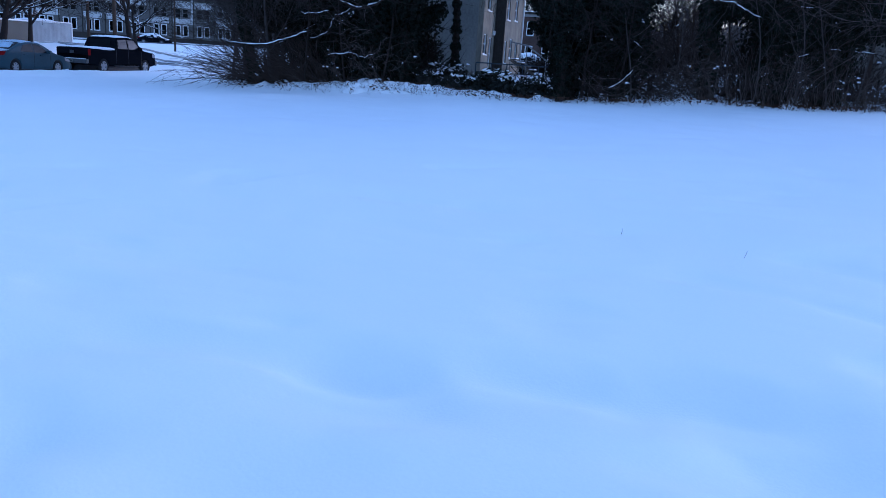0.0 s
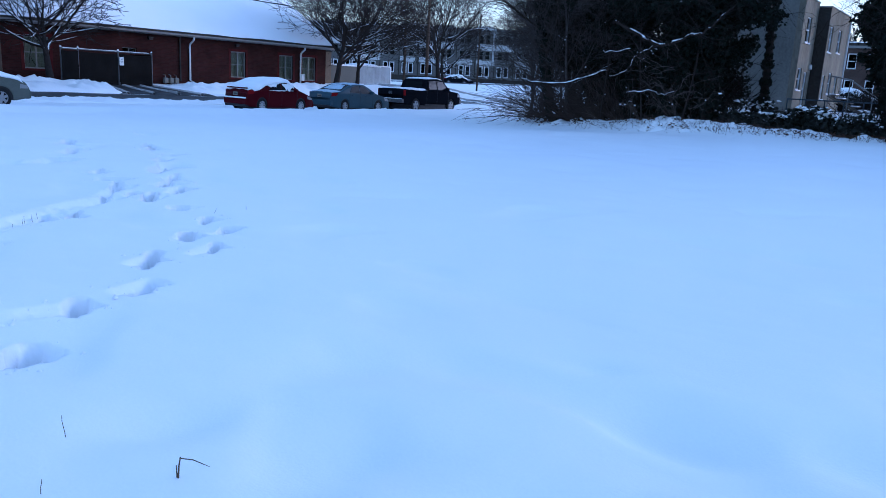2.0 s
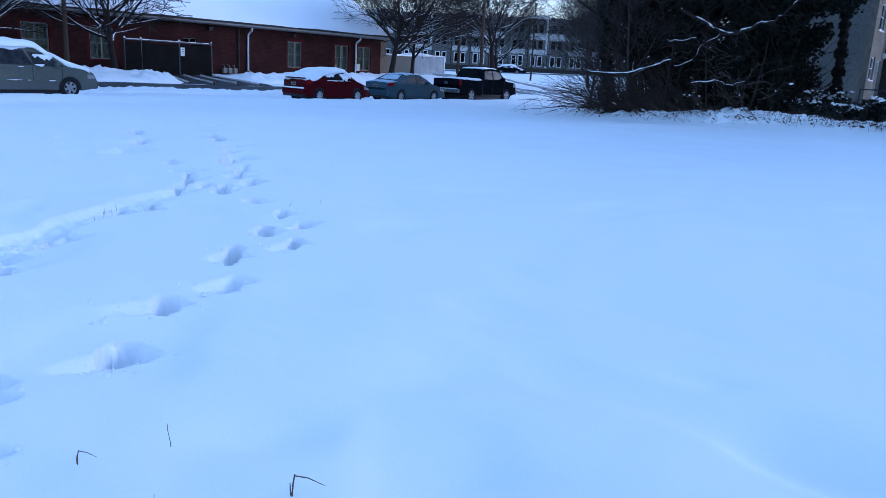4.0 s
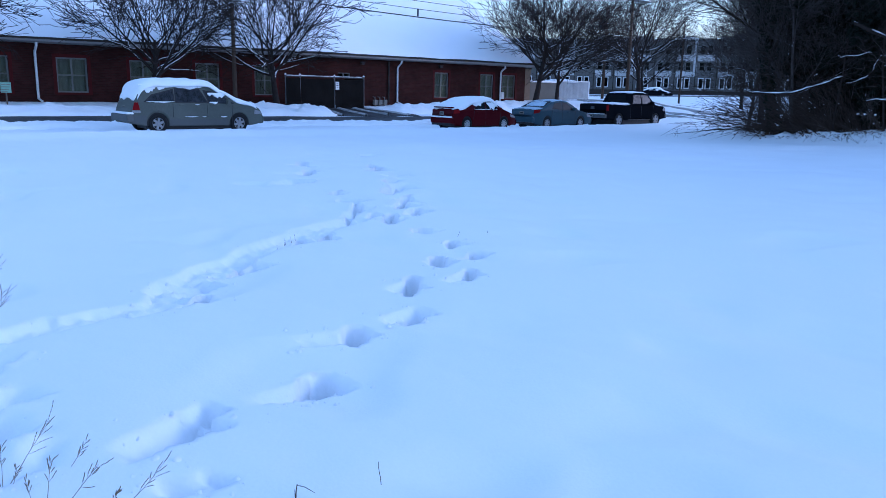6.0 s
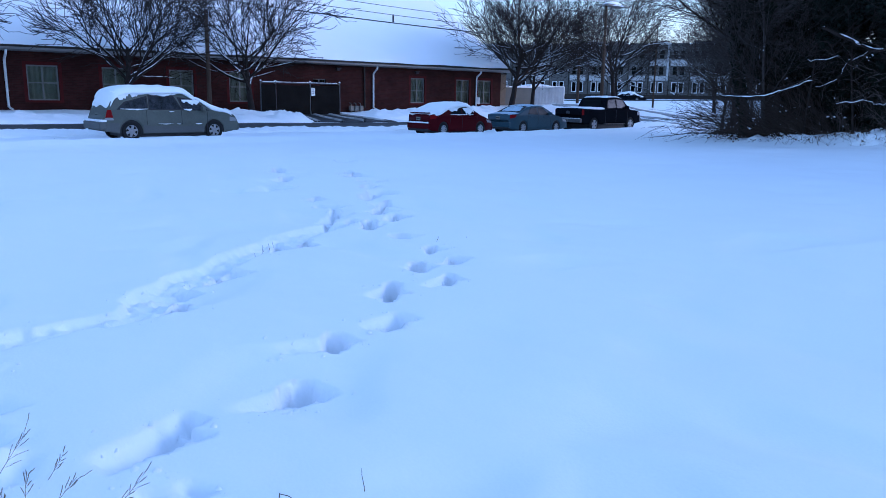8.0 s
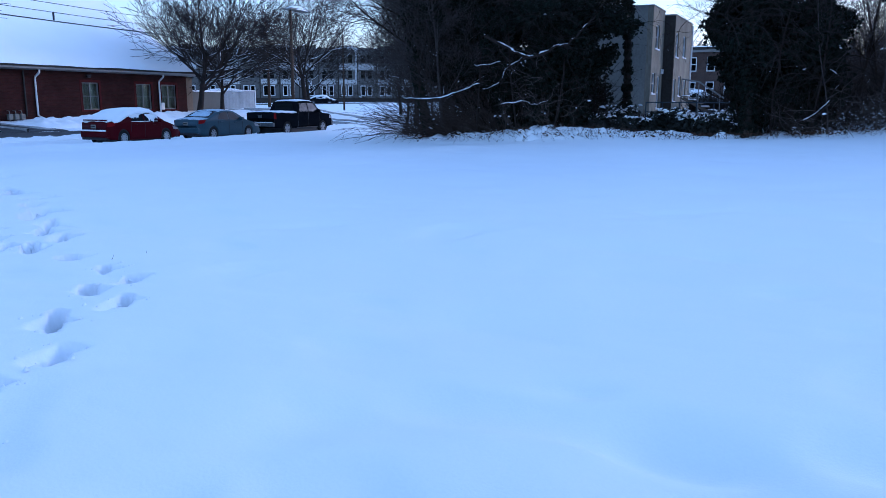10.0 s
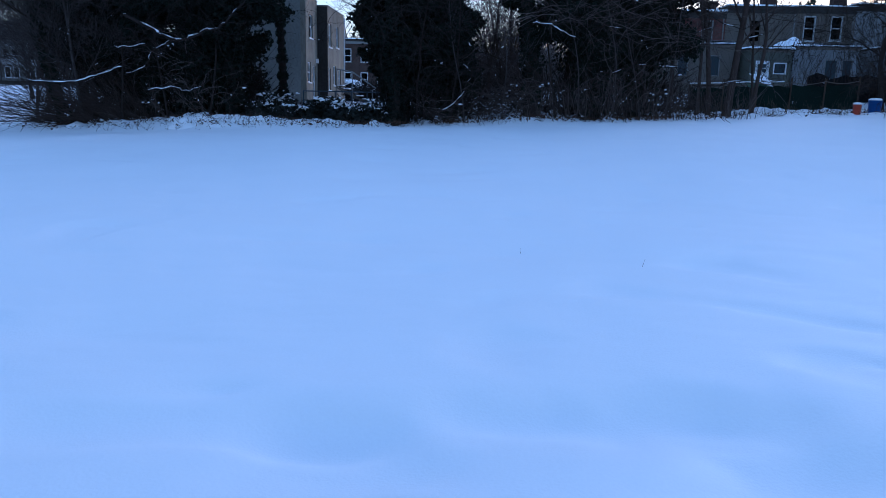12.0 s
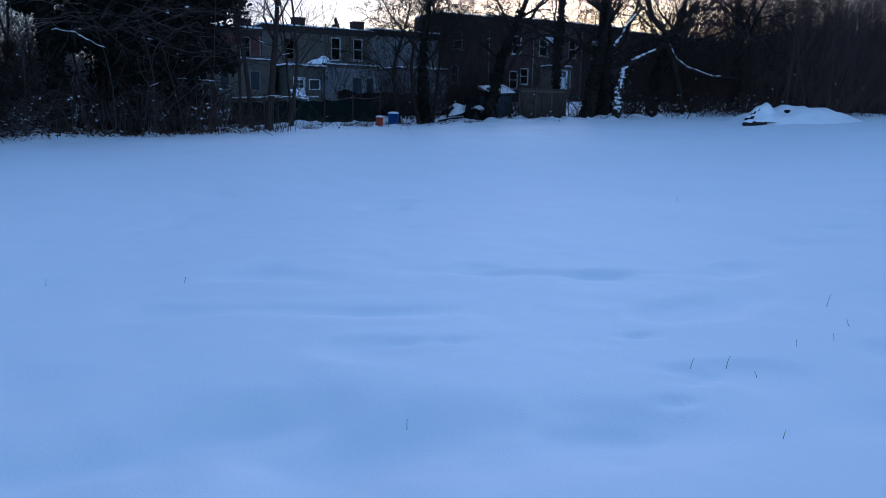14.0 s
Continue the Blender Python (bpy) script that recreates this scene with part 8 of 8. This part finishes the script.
part("roof_snow", ([(-0.1, -0.15, 1.22), (1.5, -0.15, 1.32), (1.7, 1.5, 1.72), (-0.1, 1.5, 1.62)], [(3, 2, 1, 0)]), SNOW, shed)
hoard = thing("plywood_hoarding", pose(21.95, 30.6, land(21.95, 30.6)) @ Matrix.Diagonal((0.98, 1, 1.27, 1)), "weathered plywood hoarding at the back of a yard", "fence")
for k in range(3):
    part("panel", box(1.02 * k, 1.02 * k + 1.0, 0, 0.03, -0.1, 1.28 + 0.03 * (k % 2)), PLYWOOD, hoard)
    part("batten", box(1.02 * k, 1.02 * k + 0.07, -0.03, -0.002, -0.1, 1.26), WOOD_GREY, hoard)
part("batten", box(0, 3.05, -0.06, -0.033, 1.12, 1.2), WOOD_GREY, hoard)
junk = thing("junk_pile", pose(19.75, 31.6, land(19.75, 31.6)), "pile of dark scrap under a torn blanket of snow", "pile")
jr = random.Random(77)
for k in range(11):
    g = snow_heap(jr.uniform(0.3, 0.6), jr.uniform(0.25, 0.4), jr.uniform(0.55, 1.15), jr.random() * 30, 0.8, 18)
    ox, oy = jr.uniform(-1.0, 1.0), jr.uniform(-0.4, 0.4)
    part("scrap", ([(a + ox, b + oy, c) for a, b, c in g[0]], g[1]), TARP_AND_SHADE if k % 3 else DARK_WALL, junk, "", True)
for k in range(9):
    g = snow_heap(jr.uniform(0.25, 0.55), jr.uniform(0.2, 0.4), jr.uniform(0.08, 0.18), jr.random() * 30, 0.9, 20)
    ox, oy = jr.uniform(-0.9, 1.0), jr.uniform(-0.3, 0.45)
    tilt = jr.uniform(-0.3, 0.3)
    part("snow", ([(a + ox, b + oy, c + 0.80 - 0.40 * abs(ox) + tilt * a) for a, b, c in g[0]], g[1]), SNOW, junk, "torn patch of snow", True)
for k in range(7):
    a, l = jr.uniform(0, 3.14), jr.uniform(0.5, 1.1)
    ox = jr.uniform(-1.0, 0.9)
    part("stick", tube([(ox, -0.4, 0.15), (ox + l * 0.4 * math.cos(a), -0.5, 0.3 + 0.25 * l), (ox + l * math.cos(a), -0.45, 0.3 + 0.5 * l * abs(math.sin(a)))], [0.03, 0.025, 0.012], 5), BARK, junk)
for k, (px, pl, pa) in enumerate(((16.7, 1.4, 35), (17.3, 1.2, -30), (16.3, 1.0, 12))):
    st = thing("fallen_branch", pose(px, 30.4, land(px, 30.4) + 0.12, 0, -8, pa), "fallen branch lined with snow", "branch")
    part("wood", tube([(0, 0, 0), (pl * 0.5, 0.05, 0.08), (pl, 0, 0.05)], [0.05, 0.045, 0.03], 6), BARK, st)
    part("snow", tube([(0, 0, 0.04), (pl * 0.5, 0.05, 0.12), (pl, 0, 0.08)], [0.012, 0.02, 0.008], 6), SNOW, st)


# ---- poles and wires ----
def utility_pole(x, y, top, label, arm=True, name="utility_pole", r=0.13):
    z = land(x, y)
    p = thing(name, pose(x, y, 0), label, "pole")
    part("shaft", tube([(0, 0, z - 0.3), (0, 0, top)], [r, r * 0.75], 10), POLE_WOOD, p, "", True)
    if arm:
        part("crossarm", box(-1.0, 1.0, -0.06, 0.06, top - 0.75, top - 0.62), POLE_WOOD, p)
        for a in (-0.9, -0.45, 0.45, 0.9):
            part("insulator", (lambda g: ([(x_ + a, y_, z_ + top - 0.62) for x_, y_, z_ in g[0]], g[1]))(lathe([(0.03, 0), (0.05, 0.05), (0.03, 0.09), (0.05, 0.13), (0.02, 0.17)], 8)), STUCCO, p)
    return p


pa = utility_pole(-36.4, 15.8, 5.55, "slim brown lamp post by the kerb with a snow-capped flat head", False, "street_lamp", 0.115)
part("lamp_head", box(-0.3, 0.3, -0.15, 0.95, 5.55, 5.63, 0.03), STUCCO, pa, "flat lamp panel")
part("snow", (lambda g: ([(x, y + 0.4, z + 5.64) for x, y, z in g[0]], g[1]))(snow_heap(0.36, 0.62, 0.14, 4.0, 0.1, 10)), SNOW, pa, "cap of snow", True)
pb = utility_pole(-44.0, 52.8, 8.7, "wooden utility pole with a transformer can")
part("transformer", (lambda g: ([(x - 0.1, y - 0.38, z + 6.9) for x, y, z in g[0]], g[1]))(lathe([(0.2, 0), (0.26, 0.04), (0.26, 0.85), (0.2, 0.92), (0.06, 0.98)], 14)), BLACK_PLASTIC, pb, "dark transformer can")
part("cable_coil", tube([(0.35 * math.cos(a) + 0.1, 1.9, 5.9 + 0.4 * math.sin(a)) for a in [2 * math.pi * k / 16 for k in range(17)]], [0.03] * 17, 5), CABLE, pb, "looped spare cable")
pc = utility_pole(-37.6, 47.8, 8.5, "street lamp pole with a snow-capped flat head", False, "street_lamp", 0.14)
part("lamp_head", box(-0.5, 0.5, -0.5, 2.1, 8.50, 8.62, 0.04), STUCCO, pc, "flat lamp panel")
part("snow", (lambda g: ([(x, y + 0.8, z + 8.62) for x, y, z in g[0]], g[1]))(snow_heap(0.6, 1.4, 0.26, 3.0, 0.1, 10)), SNOW, pc, "cap of snow", True)
utility_pole(-44.5, 65.0, 8.4, "plain slim utility pole far down the street", False, "utility_pole", 0.10)
utility_pole(-37.0, -8.0, 9.8, "brown wooden utility pole by the kerb")


def wire(a, b, sag, r=0.014):
    pts = []
    for k in range(41):
        t = k / 40
        p = Vector(a).lerp(Vector(b), t)
        p.z -= sag * 4 * t * (1 - t)
        pts.append(p)
    w = thing("overhead_cable", Matrix.Identity(4), "dark overhead cable sagging between poles", "cable", "overhead cables")
    part("cable", tube(pts, [r] * 41, 5), CABLE, w)
    return w


low_wire = wire((-37.0, -8.0, 7.95), (-37.6, 47.8, 5.86), 0.86, 0.032)
wire((-37.0, -8.0, 8.40), (-37.6, 47.8, 6.30), 0.86, 0.017)
wire((-37.0, -8.0, 8.85), (-37.6, 47.8, 6.75), 0.86, 0.017)
part("splice", tube([(-37.35, 27.6, 5.86), (-37.35, 27.6, 6.28)], [0.05, 0.05], 8), BLACK_PLASTIC, low_wire, "small dark splice tube")
wire((-37.6, 47.8, 5.86), (-44.0, 52.8, 6.4), 0.05, 0.032)
wire((-37.6, 47.8, 6.5), (-44.0, 52.8, 8.0), 0.05, 0.017)
wire((-37.6, 47.8, 8.3), (-20.0, 72.0, 7.4), 0.6, 0.020)
wire((-37.6, 47.8, 8.1), (-20.0, 72.0, 7.0), 0.7, 0.020)
wire((-44.0, 52.8, 6.6), (-44.5, 65.0, 6.9), 0.2, 0.030)
wire((-44.0, 52.8, 5.9), (-44.5, 65.0, 6.1), 0.2, 0.030)
wire((-44.5, 65.0, 6.9), (-20.0, 85.0, 7.4), 0.5, 0.030)

# ---- far town houses across the street ----
town = thing("apartment_block", Matrix.Translation((-102.0, 92.0, 1.9)) @ pose(0, 0, 0, 0, 0, 33), "long three-storey grey apartment block with white-framed windows", "apartment building")
TW = []
for k in range(46):
    x = 3.0 + (k // 2) * 3.25 + (k % 2) * 1.12
    for z, tall in ((0.9, 1.75), (3.75, 1.40), (6.35, 1.40)):
        TW.append((x, x + 0.86, z, z + tall))
part("wall", wall_geo(78.0, 8.5, 0.3, TW, -0.9), TOWN_GREY, town, "dark slate panels")
for o in TW:
    window(town, *o, WHITE_PAINT if o[2] < 1 else FRAME_GREY, 1, 1 if o[2] < 1 else 2, 0.10, None, None, 0.13 if o[2] < 1 else 0.08)
for k in range(23):
    x = 3.0 + k * 3.25
    if k % 3 != 1:
        part("panel", box(x - 0.30, x + 2.30, -0.06, -0.002, 2.80, 3.66), TOWN_PALE, town, "pale panel")
    if k % 3 != 2:
        part("panel", box(x - 0.30, x + 2.30, -0.06, -0.002, 5.25, 6.26), TOWN_PALE if k % 4 else STUCCO, town, "pale panel")
    if k % 3 == 0:
        part("panel", box(x + 2.36, x + 2.86, -0.08, -0.002, 2.8, 8.9), TOWN_PALE, town, "pale upright panel")
    part("parapet", box(x - 0.35, x + 2.35, -0.10, 0.3, 8.5, 8.85 + 0.35 * (k % 2)), TOWN_GREY if k % 3 else TOWN_PALE, town, "stepped parapet")
    part("pilaster", box(x - 0.55, x - 0.42, -0.12, -0.002, -0.5, 8.4), DARK_WALL, town)
# dark strip on the wall's foot in place of a separate fence
part("fence_strip", box(0, 78, -0.15, -0.003, -0.6, 0.55), DARK_WALL, town, "dark strip that stands in for a fence before the block")
part("roof", box(-0.3, 78.3, 0.31, 14, 8.5, 8.7), DARK_WALL, town)
part("roof_snow", box(-0.2, 78.2, 0.32, 13.9, 8.705, 8.85, 0.04), SNOW, town)
part("back_wall", join(box(0, 0.3, 0.3, 14, -0.6, 8.5), box(77.7, 78, 0.3, 14, -0.6, 8.5), box(0.3, 77.7, 13.7, 14, -0.6, 8.5)), TOWN_GREY, town)

# distant bare woods that close the horizon
thicket("far_woods", -40.0, 22.0, 96.0, 110.0, 1000, 7.0, 130, "far bare woods behind the houses", "woods", 0.15, FAR_WOOD_HAZED, 9, 0.13, flecks=0)
# added stand hidden by the roofs; keeps low glow out of reflections
thicket("far_woods", 20.0, 62.0, 88.0, 104.0, 300, 6.0, 132, "unseen bare woods added behind the row houses to block low sky glow", "woods", 0.2, None, 7, 0.05)
thicket("far_woods", 60.0, 78.0, 20.0, 60.0, 500, 10.0, 131, "far bare woods beyond the thicket", "woods", 0.15, None, 6, 0.05)


# ---- weeds in the field ----
def seed_grass(x, y, seed, stems, label):
    """Dry panicle grass; stems: (offset, height, lean to the east-north-east, lean away)."""
    rng = random.Random(seed)
    th = thing("dry_grass", pose(x, y, land(x, y)), label, "grass", "dry grass tufts")
    for off, high, right, away in stems:
        w = Wood()
        d = Vector((0.80 * right - 0.60 * away, 0.60 * right + 0.80 * away, 1.0))
        base = Vector((0.80 * off, 0.60 * off, -0.06))
        pts = wander(rng, base, d, high + 0.06, 8, 0.035, 0.02)
        w.add(pts, [0.0019 - 0.00015 * k for k in range(9)], 4)
        for i in range(4, 8):
            for q in range(2):
                dd = (pts[i + 1] - pts[i]).normalized() + Vector((0.80, 0.60, 0)) * (0.75 if q else -0.35) * rng.uniform(0.5, 1.2) + Vector((0, 0, rng.gauss(0.0, 0.1)))
                sub = wander(rng, pts[i].lerp(pts[i + 1], rng.random()), dd, high * 0.20 * (0.5 + rng.random()), 5, 0.06, 0)
                w.add(sub, [0.0007] * 6, 3)
                for k in range(2, 6):
                    e, way = sub[k], (sub[k] - sub[k - 1]).normalized()
                    w.add([e - way * 0.002, e + way * 0.006, e + way * 0.014], [0.0006, 0.0021, 0.0006], 4)
        part("stalk", w.geo(), STRAW, th)
    return th


def sprig(x, y, seed, high, label="single dry stalk poking out of the snow", bent=False, size=0.6):
    rng = random.Random(seed)
    w = Wood()
    if bent:
        w.add([Vector((0, 0, -0.04)), Vector((0.01, 0, 0.06)), Vector((0.015, 0.01, 0.13))], [0.006, 0.006, 0.005], 5)
        w.add([Vector((0.012, 0.008, 0.12)), Vector((0.09, 0.06, 0.115)), Vector((0.20, 0.11, 0.085))], [0.004, 0.004, 0.002], 4)
        w.add([Vector((-0.012, 0.0, -0.03)), Vector((-0.02, 0, 0.06))], [0.006, 0.003], 4)
    else:
        pts = wander(rng, (0, 0, -0.03), (rng.gauss(0, 0.15), rng.gauss(0, 0.15), 1), 0.6 * high + 0.03, 4, 0.1, 0)
        w.add(pts, [0.0018, 0.0017, 0.0015, 0.0013, 0.0010], 4)
    th = thing("dry_stalk", pose(x, y, land(x, y)) @ Matrix.Scale(size if bent else 1.0, 4), label, "stalk", "dry stalks")
    part("stem", w.geo(), WEED, th)


sprig(-3.56, 1.26, 2, 0.1, "dark bent weed stub poking out of the snow", True, 0.4)
TUFT = "pale dry seed-head grass leaning out of the snow"
seed_grass(-4.44, 0.35, 200, [(0.0, 0.34, 0.62, 0.1), (-0.02, 0.13, 0.05, 0.0), (0.02, 0.10, 0.9, -0.3), (-0.03, 0.10, -0.3, 0.1)], TUFT)
seed_grass(-4.11, 0.43, 201, [(0.0, 0.19, 0.10, 0.1), (0.05, 0.26, 0.75, 0.2), (-0.04, 0.10, -0.4, 0.0)], TUFT)
seed_grass(-4.42, 0.57, 205, [(0.0, 0.16, 0.8, 0.0)], TUFT)
seed_grass(-3.95, 0.64, 202, [(0.0, 0.28, 1.1, 0.1), (-0.05, 0.10, 0.9, 0.0)], TUFT)
seed_grass(-7.05, 0.49, 203, [(0.0, 0.60, 0.80, 0.0), (0.03, 0.48, 0.55, 0.1), (0.12, 0.36, 0.25, 0.0)], TUFT)
seed_grass(-6.89, 0.63, 204, [(0.0, 0.34, 0.9, 0.0), (0.05, 0.26, 0.35, 0.1)], TUFT)
sprig(-2.76, 1.73, 1, 0.1, "dark bent weed stub poking out of the snow", True)
for k, (gx, gy, hgt) in enumerate(((-3.46, 1.62, 0.13), (-3.07, 1.32, 0.05), (-7.26, 5.73, 0.08), (-7.3, 5.28, 0.14), (0.99, 6.99, 0.10), (-0.09, 7.48, 0.05), (9.75, 9.22, 0.12), (5.79, 3.90, 0.20), (5.39, 3.43, 0.12), (4.54, 3.32, 0.07),
                                   (4.93, 3.28, 0.09), (3.49, 3.38, 0.08), (3.71, 3.27, 0.12), (3.75, 3.06, 0.06), (3.08, 2.39, 0.04), (1.36, 3.40, 0.045), (-29.0, 6.9, 0.15), (-8.2, 3.65, 0.09), (-8.25, 3.75, 0.08), (-8.05, 3.55, 0.10), (-8.35, 3.85, 0.07), (-7.9, 3.4, 0.08))):
    sprig(gx, gy, 300 + k, hgt)
